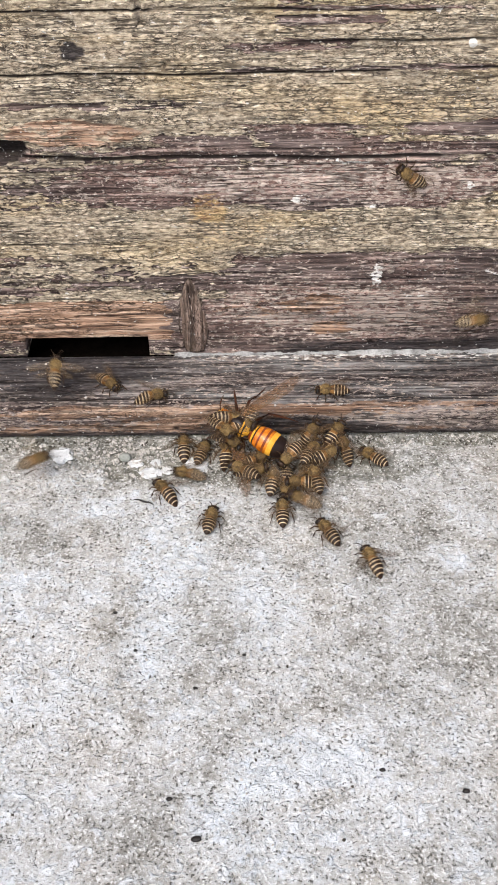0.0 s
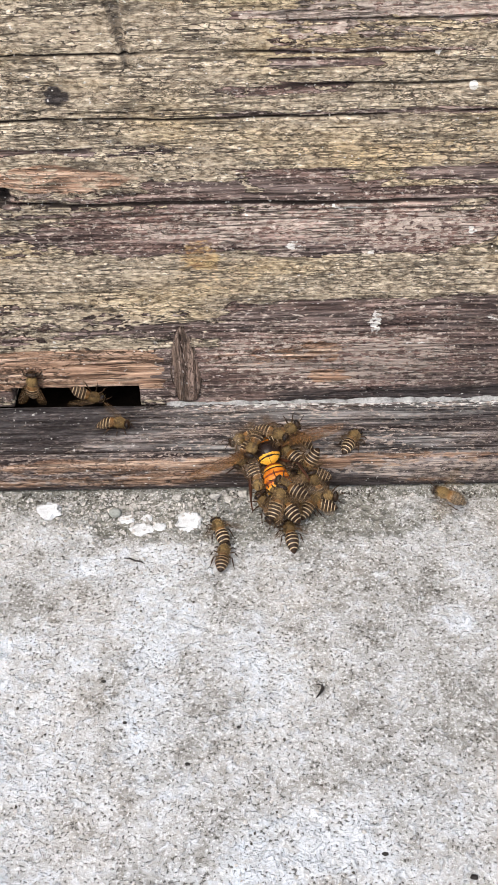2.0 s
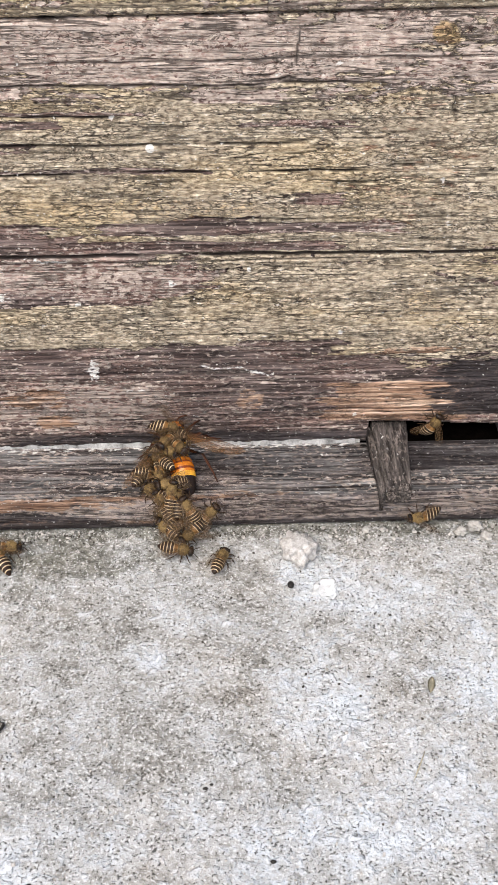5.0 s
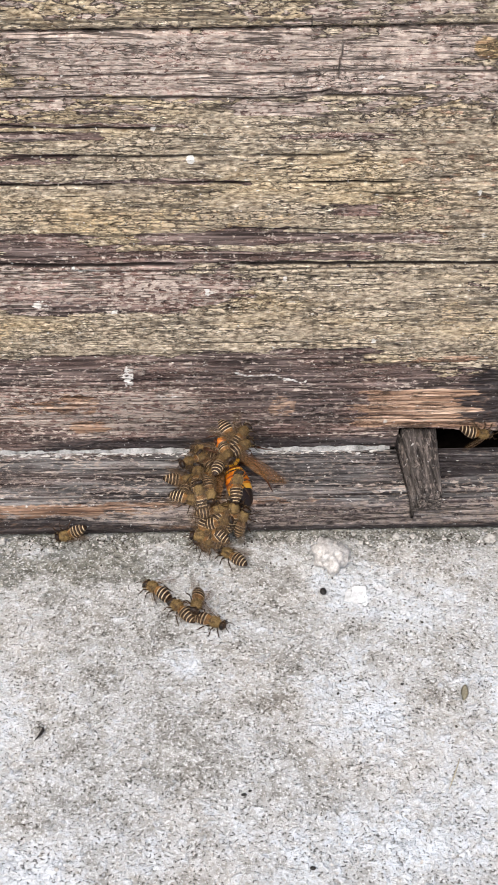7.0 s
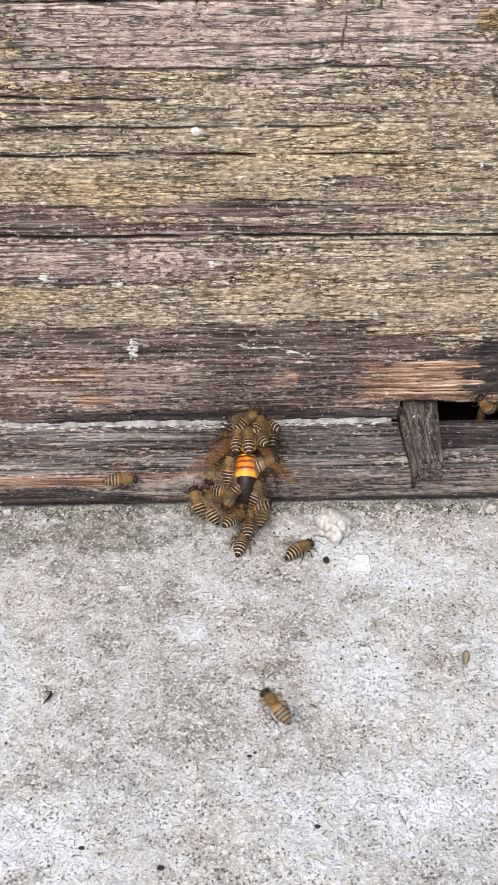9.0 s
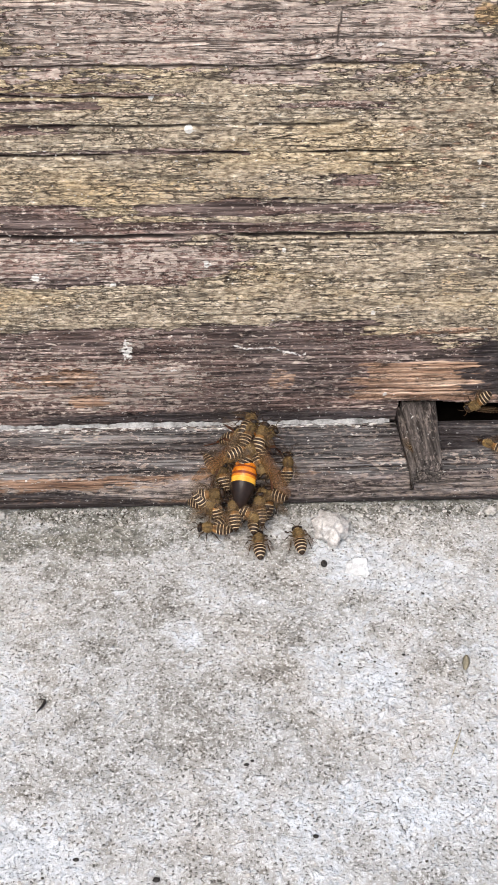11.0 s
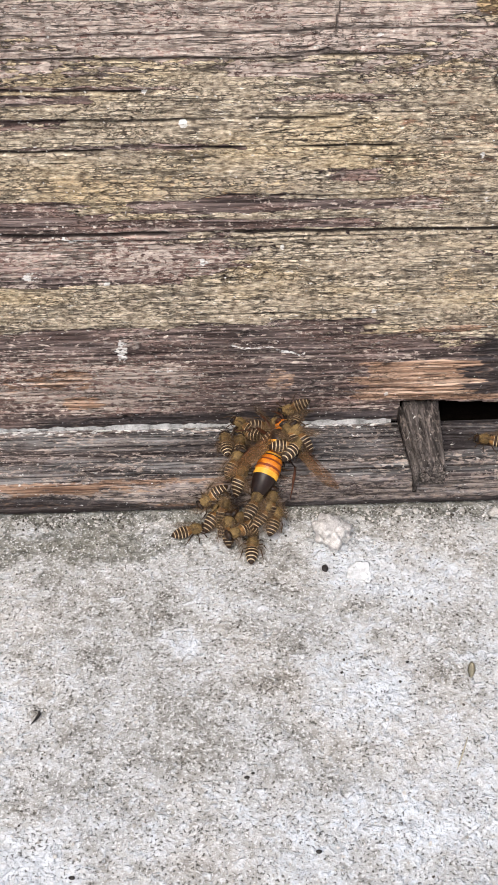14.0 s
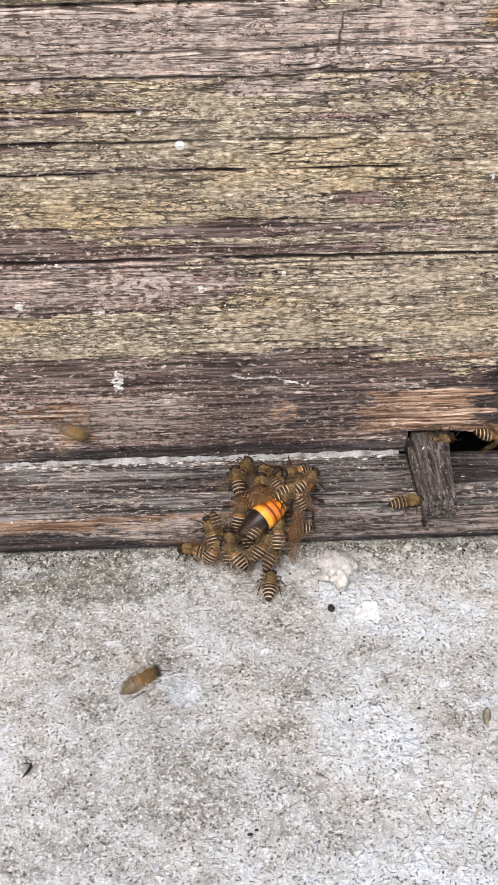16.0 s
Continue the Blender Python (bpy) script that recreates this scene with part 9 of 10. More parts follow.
    walk(BEES[34], [(0, pm(-75.3, -42.3, 11.0, -23, 11, -32)), (0.25, pm(-64.3, -41.1, 13.8, -43, 29, -102)), (0.5, pm(-53.3, -39.8, 16.7, -68, 17, -175)), (1, pm(-57.2, -41.7, 16.3, -64, 6, 157)), (1.5, pm(-57.2, -41.5, 16.2, -58, -8, 142)), (2, pm(-54.5, -43.1, 14.0, -53, -10, 144)), (2.5, pm(-47.8, -40.7, 15.9, -50, -13, 147)), (3, pm(-37.6, -40.9, 16.2, -28, -29, 110)), (3.5, pm(-27.0, -42.1, 15.0, -19, -28, 91)), (4, pm(10.0, -41.1, 15.7, -42, -22, 120)), (4.25, pm(3.8, -38.1, 13.0, -20, -50, 93)), (4.5, pm(-2.4, -35.2, 10.3, 37, -58, 31)), (5, pm(-1.5, -34.6, 11.4, 54, -44, 9)), (5.5, pm(-0.9, -35.7, 11.0, 59, -36, 2)), (6, pm(0.1, -33.6, 12.5, -6, -19, 58)), (6.5, pm(2.0, -33.4, 12.6, 2, -20, 34)), (7, pm(3.6, -32.6, 12.5, -2, -20, 45)), (7.5, pm(5.0, -37.4, 10.8, 18, -34, 79)), (8, pm(9.0, -34.5, 14.2, -5, -20, 46)), (8.25, pm(11.5, -35.2, 13.5, 27, -36, 50)), (8.5, pm(14.0, -35.9, 12.8, 66, -51, 42)), (9, pm(13.1, -36.4, 12.3, 1, -46, 49)), (9.5, pm(13.1, -35.6, 11.6, 23, -41, 18)), (10, pm(14.5, -38.2, 11.0, 23, -41, 17)), (10.5, pm(17.7, -35.6, 9.0, 12, -41, 92)), (11, pm(18.6, -36.0, 8.2, 18, -39, 83)), (11.5, pm(20.1, -37.5, 7.3, 6, -42, 101)), (12, pm(19.1, -36.2, 10.5, -50, -60, 109)), (12.5, pm(19.4, -35.4, 12.3, 15, -56, 42)), (13, pm(19.1, -36.6, 11.4, 4, -42, 74)), (13.5, pm(19.7, -38.8, 9.1, 27, -52, 91)), (14, pm(19.6, -36.6, 9.9, 27, -46, 72)), (14.5, pm(18.7, -36.7, 10.1, 0, -55, 73)), (15, pm(18.1, -36.7, 9.0, 14, -31, 85)), (15.5, pm(18.4, -37.6, 8.2, -22, -51, 85)), (16, pm(18.8, -38.6, 6.4, -1, -26, 51))])
    walk(BEES[35], [(0, pm(-69.8, -44.4, 3.1, 34, -5, 11)), (0.25, pm(-68.6, -43.2, 3.4, 31, -1, -33)), (0.5, pm(-67.4, -42.0, 3.7, 27, -0, -77)), (0.75, pm(-67.6, -40.6, 4.9, 41, -6, -21)), (1, pm(-67.7, -39.2, 6.1, 44, -21, 34)), (1.5, pm(-70.4, -33.7, 10.5, 26, 11, 1)), (2, pm(-64.7, -35.7, 11.0, 33, 27, -68)), (2.5, pm(-62.0, -35.5, 9.0, 9, 47, -119)), (2.75, pm(-79.8, -18.9, 14.9, -49, 46, -159)), (3, pm(-97.5, -2.2, 20.7, -90, 23, 180)), (3.5, pm(-89.4, -2.2, 16.0, -90, 87, 180)), (4, pm(-77.4, -31.2, 7.1, 90, 72, 0)), (4.25, pm(-67.5, -35.4, 4.6, 36, 33, -13)), (4.5, pm(-57.5, -39.7, 2.2, 0, -0, 10)), (5, pm(-56.0, -38.0, 2.2, -0, -0, -0)), (5.5, pm(-54.3, -37.8, 2.7, -0, -0, -13)), (5.75, pm(-52.8, -35.8, 2.7, -21, 49, -77)), (6, pm(-51.3, -33.8, 2.7, -90, 32, 180)), (6.5, pm(-49.7, -31.9, 3.7, -90, 8, 180)), (7, pm(-46.2, -31.2, 3.4, -90, 25, 180)), (7.17, pm(-54.2, -26.0, 7.2, -74, -13, 138)), (7.33, pm(-62.1, -20.7, 11.0, -33, -25, 81)), (7.5, pm(-70.1, -15.5, 14.8, 0, -0, 30)), (8, pm(-68.4, -17.6, 14.8, 0, -0, 62)), (8.25, pm(-69.1, -24.4, 12.8, 45, -12, 31)), (8.5, pm(-69.8, -31.2, 10.7, 90, 1, 0)), (8.67, pm(-79.1, -31.2, 10.9, 90, -59, 0)), (8.83, pm(-88.5, -31.2, 11.1, -90, -61, 180)), (9, pm(-97.9, -31.2, 11.3, -90, -1, 180)), (9.5, pm(-96.0, -30.5, 11.1, -90, -7, 180)), (10, pm(-95.8, -29.8, 11.2, -90, -16, 180)), (10.5, pm(-94.9, -29.7, 11.1, -90, -26, 180)), (11, pm(-94.2, -31.8, 11.4, -90, 21, 180)), (11.5, pm(-94.3, -31.2, 11.2, -90, -2, 180)), (12, pm(-93.9, -31.2, 11.2, -90, -2, 180)), (12.25, pm(-49.7, -19.0, 13.0, -45, -3, 175)), (12.5, pm(-5.6, -6.9, 14.8, 0, -0, 170)), (12.67, pm(5.8, -5.3, 17.1, 18, -36, 123)), (12.83, pm(17.2, -3.8, 19.4, 68, -39, 50)), (13, pm(28.6, -2.2, 21.7, 90, -5, 0)), (13.5, pm(15.2, -8.2, 21.7, 47, -24, 50)), (14, pm(21.6, -9.2, 17.8, -12, -19, 62)), (14.25, pm(21.1, -9.4, 22.9, 14, -23, 24)), (14.5, pm(20.7, -9.5, 27.9, 37, -12, -11)), (14.75, pm(21.5, -9.9, 26.8, 38, -21, 32)), (15, pm(22.3, -10.3, 25.7, 31, -29, 77)), (15.5, pm(26.2, -15.6, 23.0, -40, -27, 96)), (16, pm(19.9, -15.5, 18.8, -3, 7, 142))])
    walk(BEES[36], [(0, pm(-46.8, -38.5, 5.1, -59, -21, 131)), (0.5, pm(-47.7, -36.2, 6.6, -45, -16, 156)), (1, pm(-48.6, -36.9, 5.2, -5, -23, 157)), (1.5, pm(-44.8, -36.7, 8.0, -36, -36, 118)), (2, pm(-46.2, -36.5, 8.0, -19, -56, 123)), (2.5, pm(-42.3, -36.2, 9.3, 41, -28, 60)), (3, pm(-42.1, -36.9, 13.2, 20, -54, 55)), (3.25, pm(-41.5, -35.6, 12.3, 57, -36, 7)), (3.5, pm(-40.8, -34.2, 11.4, 68, -7, -19)), (3.75, pm(-18.9, -29.2, 18.5, 24, -3, -8)), (4, pm(3.0, -24.2, 25.5, -20, 7, -4)), (4.25, pm(0.3, -20.0, 25.1, 6, -7, -41)), (4.5, pm(-2.3, -15.9, 24.7, 36, -2, -80)), (5, pm(0.4, -16.1, 25.0, 33, -14, -62)), (5.5, pm(-0.2, -15.7, 25.0, 32, -17, -58)), (6, pm(0.7, -17.0, 24.7, 26, -9, -55)), (6.5, pm(4.8, -16.8, 25.3, 28, -1, -71)), (7, pm(5.2, -15.5, 24.6, 28, 0, -72)), (7.5, pm(11.8, -21.9, 26.3, 7, -9, -49)), (7.75, pm(13.4, -22.2, 25.5, -7, 14, -90)), (8, pm(15.0, -22.6, 24.6, -35, 20, -138)), (8.25, pm(13.2, -24.7, 24.3, -50, 14, -177)), (8.5, pm(11.3, -26.8, 24.0, -58, -0, 148)), (8.75, pm(15.4, -19.8, 20.9, -17, -17, 125)), (9, pm(19.5, -12.8, 17.8, 28, -13, 96)), (9.5, pm(22.4, -15.1, 16.7, 19, -24, 124)), (10, pm(22.3, -21.3, 16.3, 30, 0, 74)), (10.5, pm(24.6, -23.7, 15.1, 33, -56, 96)), (11, pm(25.3, -26.6, 14.5, 40, -51, 86)), (11.5, pm(26.8, -31.2, 13.7, 7, -61, 125)), (12, pm(20.1, -32.1, 15.8, 8, -29, 69)), (12.25, pm(20.7, -31.6, 13.8, 25, 2, 28)), (12.5, pm(21.2, -31.2, 11.8, 17, 37, -12)), (12.75, pm(21.8, -30.9, 13.1, 10, -12, 29)), (13, pm(22.4, -30.7, 14.4, -37, -37, 93)), (13.5, pm(12.7, -42.9, 5.1, -19, 3, 81)), (13.75, pm(12.0, -41.5, 5.3, -8, -15, 117)), (14, pm(11.4, -40.0, 5.4, -9, -35, 154)), (14.5, pm(12.9, -40.3, 5.4, -19, -36, 90)), (15, pm(14.5, -39.9, 5.5, -35, -46, 88)), (15.5, pm(14.9, -40.4, 4.5, -28, -9, 147)), (16, pm(7.3, -39.8, 7.7, -26, -30, 135))])
    walk(BEES[37], [(0, pm(-43.0, -40.6, 5.4, 15, 27, -137)), (0.5, pm(-45.2, -38.6, 6.4, -54, 44, -149)), (1, pm(-46.0, -39.2, 5.1, -22, 10, -174)), (1.5, pm(-50.8, -41.6, 5.1, -23, -10, -153)), (2, pm(-51.6, -38.5, 6.3, -33, -33, 144)), (2.5, pm(-50.8, -40.8, 6.2, -29, -34, 98)), (3, pm(-48.3, -43.2, 4.2, -27, -24, 142)), (3.5, pm(-30.6, -44.6, 4.1, 0, -26, 156)), (4, pm(-2.3, -45.2, 4.1, -38, -8, 171)), (4.5, pm(-8.4, -12.8, 15.2, 0, 4, 120)), (5, pm(-8.2, -12.8, 15.9, -0, 4, 111)), (5.5, pm(-7.1, -12.6, 15.9, -0, 4, 115)), (5.75, pm(-7.5, -13.0, 16.3, -6, -0, 174)), (6, pm(-7.9, -13.3, 16.7, -13, 2, -128)), (6.5, pm(-5.8, -11.6, 17.9, -14, 2, -132)), (7, pm(-5.1, -11.5, 17.6, -13, -4, -155)), (7.25, pm(1.5, -20.7, 15.2, -30, 18, -128)), (7.5, pm(8.1, -30.0, 12.7, -37, 45, -102)), (7.67, pm(5.9, -25.1, 14.0, -56, 13, -155)), (7.83, pm(3.8, -20.2, 15.4, -43, -21, 160)), (8, pm(1.6, -15.4, 16.7, -4, -32, 98)), (8.5, pm(4.5, -14.0, 16.7, 19, 8, 70)), (9, pm(3.0, -17.8, 17.7, 37, -25, 80)), (9.5, pm(4.2, -17.9, 18.0, 40, -20, 73)), (10, pm(6.3, -17.7, 17.8, 32, -31, 91)), (10.25, pm(6.2, -16.5, 18.1, 28, -15, 35)), (10.5, pm(6.1, -15.3, 18.3, 12, -8, -19)), (11, pm(7.9, -13.4, 17.5, 11, -10, -13)), (11.5, pm(7.7, -14.0, 17.7, 9, -11, -3)), (12, pm(5.9, -19.8, 17.8, 13, 1, 23)), (12.5, pm(9.3, -16.4, 17.7, 39, -20, 75)), (13, pm(10.2, -13.7, 17.1, 1, -9, 141)), (13.25, pm(10.7, -13.8, 17.4, -11, -14, 103)), (13.5, pm(11.3, -13.9, 17.7, -17, -24, 66)), (14, pm(10.6, -17.4, 17.8, 23, -7, 90)), (14.5, pm(8.3, -17.7, 17.7, -3, -19, 80)), (15, pm(7.7, -18.1, 17.8, -17, -32, 119)), (15.5, pm(8.4, -21.5, 17.8, 27, -8, 125)), (16, pm(9.2, -17.8, 17.7, -15, -18, 97))])
    walk(BEES[38], [(0, pm(-48.0, -54.4, 5.3, 1, -15, 104)), (0.5, pm(-51.1, -40.8, 3.9, 26, -19, 115)), (1, pm(-53.2, -38.6, 4.1, -37, -35, 144)), (1.5, pm(-46.5, -33.9, 8.3, -26, -63, 111)), (2, pm(-46.7, -32.7, 10.6, -75, -15, 162)), (2.25, pm(-45.8, -33.8, 10.9, -15, -74, 95)), (2.5, pm(-44.9, -34.9, 11.2, 76, -24, -2)), (3, pm(-45.0, -27.7, 16.7, 5, -32, 76)), (3.5, pm(-39.7, -28.7, 16.0, 29, -55, 51)), (4, pm(3.5, -30.8, 20.6, 9, -8, 18)), (4.25, pm(1.6, -31.2, 18.0, -0, -28, 55)), (4.5, pm(-0.3, -31.6, 15.3, -23, -37, 102)), (5, pm(-0.1, -32.8, 15.4, -14, -40, 87)), (5.5, pm(1.3, -32.7, 15.0, -7, -42, 77)), (6, pm(1.5, -30.6, 13.9, 24, -8, 16)), (6.5, pm(-0.7, -31.8, 14.3, 25, 5, -11)), (7, pm(0.3, -31.9, 13.2, 25, -4, 7)), (7.5, pm(1.2, -30.3, 13.8, -4, 37, -52)), (8, pm(-1.7, -34.1, 8.2, 30, 32, -85)), (8.5, pm(2.7, -36.2, 8.2, -13, 49, -110)), (9, pm(5.8, -36.3, 10.9, -10, 47, -147)), (9.5, pm(4.8, -36.0, 11.5, -10, 47, -147)), (10, pm(4.5, -34.1, 13.1, -22, 44, -164)), (10.5, pm(4.9, -31.8, 14.2, -16, 27, -176)), (11, pm(5.8, -28.2, 14.7, -15, 27, -175)), (11.5, pm(5.2, -27.9, 15.3, -8, 30, -161)), (12, pm(8.1, -34.9, 11.2, -9, -16, 139)), (12.25, pm(5.4, -35.3, 9.8, -42, 6, -161)), (12.5, pm(2.6, -35.7, 8.4, -40, 45, -104)), (12.75, pm(5.7, -33.1, 10.4, -51, 28, -143)), (13, pm(8.7, -30.5, 12.4, -47, 10, -175)), (13.5, pm(17.2, -35.9, 8.7, -51, 20, 172)), (14, pm(29.2, -2.2, 21.0, -90, 24, 180)), (14.5, pm(20.9, -28.3, 14.1, -50, 23, 177)), (14.67, pm(23.2, -24.9, 17.3, -31, 28, -118)), (14.83, pm(25.6, -21.4, 20.6, -18, 14, -57)), (15, pm(27.9, -18.0, 23.8, -23, -3, -1)), (15.5, pm(55.5, -15.7, 14.8, 0, -0, 41)), (16, pm(61.1, -26.6, 14.8, 0, 0, 11))])
    walk(BEES[39], [(0, pm(-197.2, -20.3, 14.8, 0, -0, 179)), (0.5, pm(-199.3, -20.2, 14.8, 0, 0, 179)), (1, pm(-193.7, -20.4, 14.8, 0, -0, 179)), (1.25, pm(-169.0, -11.3, 16.3, 10, -52, 119)), (1.5, pm(-144.4, -2.2, 17.7, 90, -42, 0)), (2, pm(-137.1, -2.2, 22.4, 90, -86, 0)), (2.25, pm(-165.8, -2.2, 22.9, -90, -48, 180)), (2.5, pm(-194.5, -2.2, 23.5, -90, -1, 180)), (3, pm(-192.2, -2.2, 23.4, -90, -1, 180)), (3.5, pm(-178.5, -2.2, 23.1, -90, -1, 180)), (4, pm(-157.7, -2.2, 22.6, -90, -1, 180)), (4.5, pm(-117.7, -2.2, 21.5, -90, -2, 180)), (5, pm(-119.1, -2.5, 21.3, -90, 14, 180)), (5.5, pm(-117.7, -3.6, 21.2, -90, 13, 180)), (6, pm(-118.9, -1.5, 21.9, -90, -1, 180)), (6.5, pm(-116.7, -1.9, 21.8, -90, -7, 180)), (7, pm(-117.9, -2.2, 21.5, -90, -1, 180)), (7.5, pm(-123.4, -2.2, 21.6, -90, -1, 180)), (8, pm(-123.3, -2.2, 21.6, -90, -1, 180)), (8.5, pm(-120.3, -2.2, 21.6, -90, -1, 180)), (9, pm(-120.4, -2.2, 21.6, -90, -1, 180)), (9.5, pm(-120.4, -3.4, 21.7, -90, -8, 180)), (10, pm(-117.9, -2.9, 21.6, -90, 26, 180)), (10.5, pm(-117.6, -1.7, 21.9, -90, 23, 180)), (11, pm(-118.1, -1.3, 21.2, -90, -16, 180)), (11.5, pm(-116.4, -2.2, 21.5, -90, -1, 180)), (12, pm(-116.0, -2.2, 21.4, -90, -1, 180)), (12.5, pm(-115.0, -2.2, 21.4, -90, -1, 180)), (13, pm(-113.6, -2.2, 21.4, -90, -2, 180)), (13.5, pm(-114.0, -2.2, 21.4, -90, -2, 180)), (14, pm(-113.8, -2.2, 21.4, -90, -2, 180)), (14.5, pm(-110.8, -2.2, 21.3, -90, -2, 180)), (15, pm(-111.2, -2.2, 21.3, -90, -2, 180)), (15.5, pm(-108.7, -2.2, 21.2, -90, -2, 180)), (16, pm(-109.5, -2.2, 21.2, -90, -2, 180))])
    walk(BEES[40], [(0, pm(40.2, -31.2, 7.8, 90, 1, 0)), (0.17, pm(28.3, -21.5, 12.1, 90, 58, 0)), (0.33, pm(16.5, -11.9, 16.4, -90, 66, 180)), (0.5, pm(4.6, -2.2, 20.7, -90, 9, 180)), (0.67, pm(7.1, -5.3, 18.7, -68, 46, -125)), (0.83, pm(9.6, -8.4, 16.8, -12, 39, -42)), (1, pm(12.0, -11.5, 14.8, 0, 0, 6)), (1.5, pm(-2.8, -15.1, 14.8, 0, -0, 6)), (2, pm(39.8, -16.2, 14.8, -0, -0, -2)), (2.5, pm(38.8, -16.2, 14.8, -0, -0, -1)), (3, pm(41.7, -16.3, 14.8, -0, -0, -1)), (3.5, pm(57.1, -16.7, 14.8, -0, -0, -2)), (3.75, pm(32.7, -21.9, 20.0, 16, 11, -54)), (4, pm(8.2, -27.1, 25.3, 16, 30, -107)), (4.5, pm(-5.7, -12.2, 25.3, 1, -4, -111)), (5, pm(-2.6, -13.3, 25.6, 2, -4, -127)), (5.5, pm(0.4, -11.4, 24.9, 1, -4, -122)), (5.67, pm(1.7, -12.4, 24.8, 3, -5, -64)), (5.83, pm(3.0, -13.5, 24.8, 3, -6, -5)), (6, pm(4.2, -14.6, 24.8, 2, -7, 54)), (6.5, pm(8.3, -14.2, 24.8, 1, -7, 63)), (7, pm(9.9, -13.9, 24.8, 4, -6, 35)), (7.5, pm(11.1, -19.0, 26.6, -5, -11, 30)), (7.75, pm(13.4, -18.6, 26.2, -0, -3, 74)), (8, pm(15.7, -18.3, 25.9, 9, -1, 118)), (8.5, pm(13.5, -18.8, 26.0, 17, -4, 95)), (9, pm(14.4, -18.6, 26.0, 8, -7, 69)), (9.5, pm(13.7, -18.5, 26.6, 7, -8, 77)), (10, pm(15.3, -17.6, 26.9, 6, -9, 89)), (10.5, pm(14.7, -18.8, 26.9, 30, -0, 76)), (11, pm(12.8, -18.1, 27.4, 30, 3, 70)), (11.5, pm(13.3, -19.7, 27.2, 29, -8, 91)), (12, pm(11.3, -21.6, 26.4, 31, -6, 66)), (12.25, pm(10.3, -22.3, 21.8, 2, -12, 96)), (12.5, pm(9.3, -23.1, 17.2, -26, -3, 124)), (12.75, pm(8.2, -22.0, 17.5, 3, -28, 59)), (13, pm(7.0, -21.0, 17.7, 37, -11, -10)), (13.5, pm(13.7, -9.1, 17.7, 0, -22, 33)), (14, pm(18.4, -8.8, 18.8, 31, 17, 8)), (14.5, pm(16.2, -8.4, 26.1, 35, -17, 27)), (15, pm(13.7, -5.9, 17.7, 24, 8, 14)), (15.5, pm(13.0, -9.5, 17.7, 10, 16, 0)), (16, pm(11.2, -12.5, 17.7, 21, -7, 64))])
    walk(BEES[41], [(0, pm(-186.8, -2.2, 17.4, -90, -1, 180)), (0.17, pm(-173.9, -3.8, 16.5, -69, -34, 132)), (0.33, pm(-161.0, -5.4, 15.7, -21, -34, 63)), (0.5, pm(-148.1, -7.0, 14.8, 0, -0, 15)), (0.75, pm(-147.9, -12.3, 14.8, -0, -0, 57)), (1, pm(-147.8, -17.5, 14.8, 0, -0, 99)), (1.5, pm(-133.1, -23.8, 14.8, 0, -0, 110)), (2, pm(-176.8, -22.7, 14.8, 0, -0, 179)), (2.5, pm(-177.9, -22.7, 14.8, 0, -0, 179)), (3, pm(-175.5, -22.8, 14.8, 0, -0, 179)), (3.5, pm(-161.8, -23.1, 14.8, 0, -0, 178)), (4, pm(-140.8, -23.7, 14.8, 0, -0, 178)), (4.5, pm(-100.4, -25.2, 14.8, 0, -0, 178)), (5, pm(-101.3, -25.1, 14.7, 0, -0, -163)), (5.5, pm(-101.3, -25.0, 15.5, 0, -0, 172)), (6, pm(-99.0, -24.4, 15.1, 0, -0, -174)), (6.5, pm(-100.2, -25.6, 15.6, 0, -0, 173)), (7, pm(-100.5, -25.2, 14.8, 0, -0, 179)), (7.5, pm(-106.0, -25.0, 14.8, 0, -0, 179)), (8, pm(-105.9, -25.0, 14.8, 0, -0, 179)), (8.5, pm(-103.0, -25.1, 14.8, 0, -0, 179)), (9, pm(-103.0, -25.1, 14.8, 0, 0, 179)), (9.5, pm(-100.7, -24.0, 14.5, 0, 0, 164)), (10, pm(-101.6, -24.1, 14.7, 0, 0, -174)), (10.5, pm(-101.2, -24.3, 15.5, 0, -0, -166)), (11, pm(-101.0, -24.4, 15.0, 0, -0, -162)), (11.5, pm(-99.3, -25.2, 14.8, 0, -0, 178)), (12, pm(-98.9, -25.2, 14.8, 0, -0, 178)), (12.5, pm(-98.1, -25.3, 14.8, 0, -0, 178)), (13, pm(-96.8, -25.3, 14.8, 0, 0, 178)), (13.5, pm(-97.2, -25.3, 14.8, 0, -0, 178)), (14, pm(-97.1, -25.3, 14.8, 0, -0, 178)), (14.5, pm(-94.3, -25.4, 14.8, 0, -0, 177)), (15, pm(-94.9, -25.4, 14.8, 0, -0, 177)), (15.5, pm(-92.4, -25.5, 14.8, 0, -0, 177)), (16, pm(-93.2, -25.5, 14.8, 0, -0, 177))])
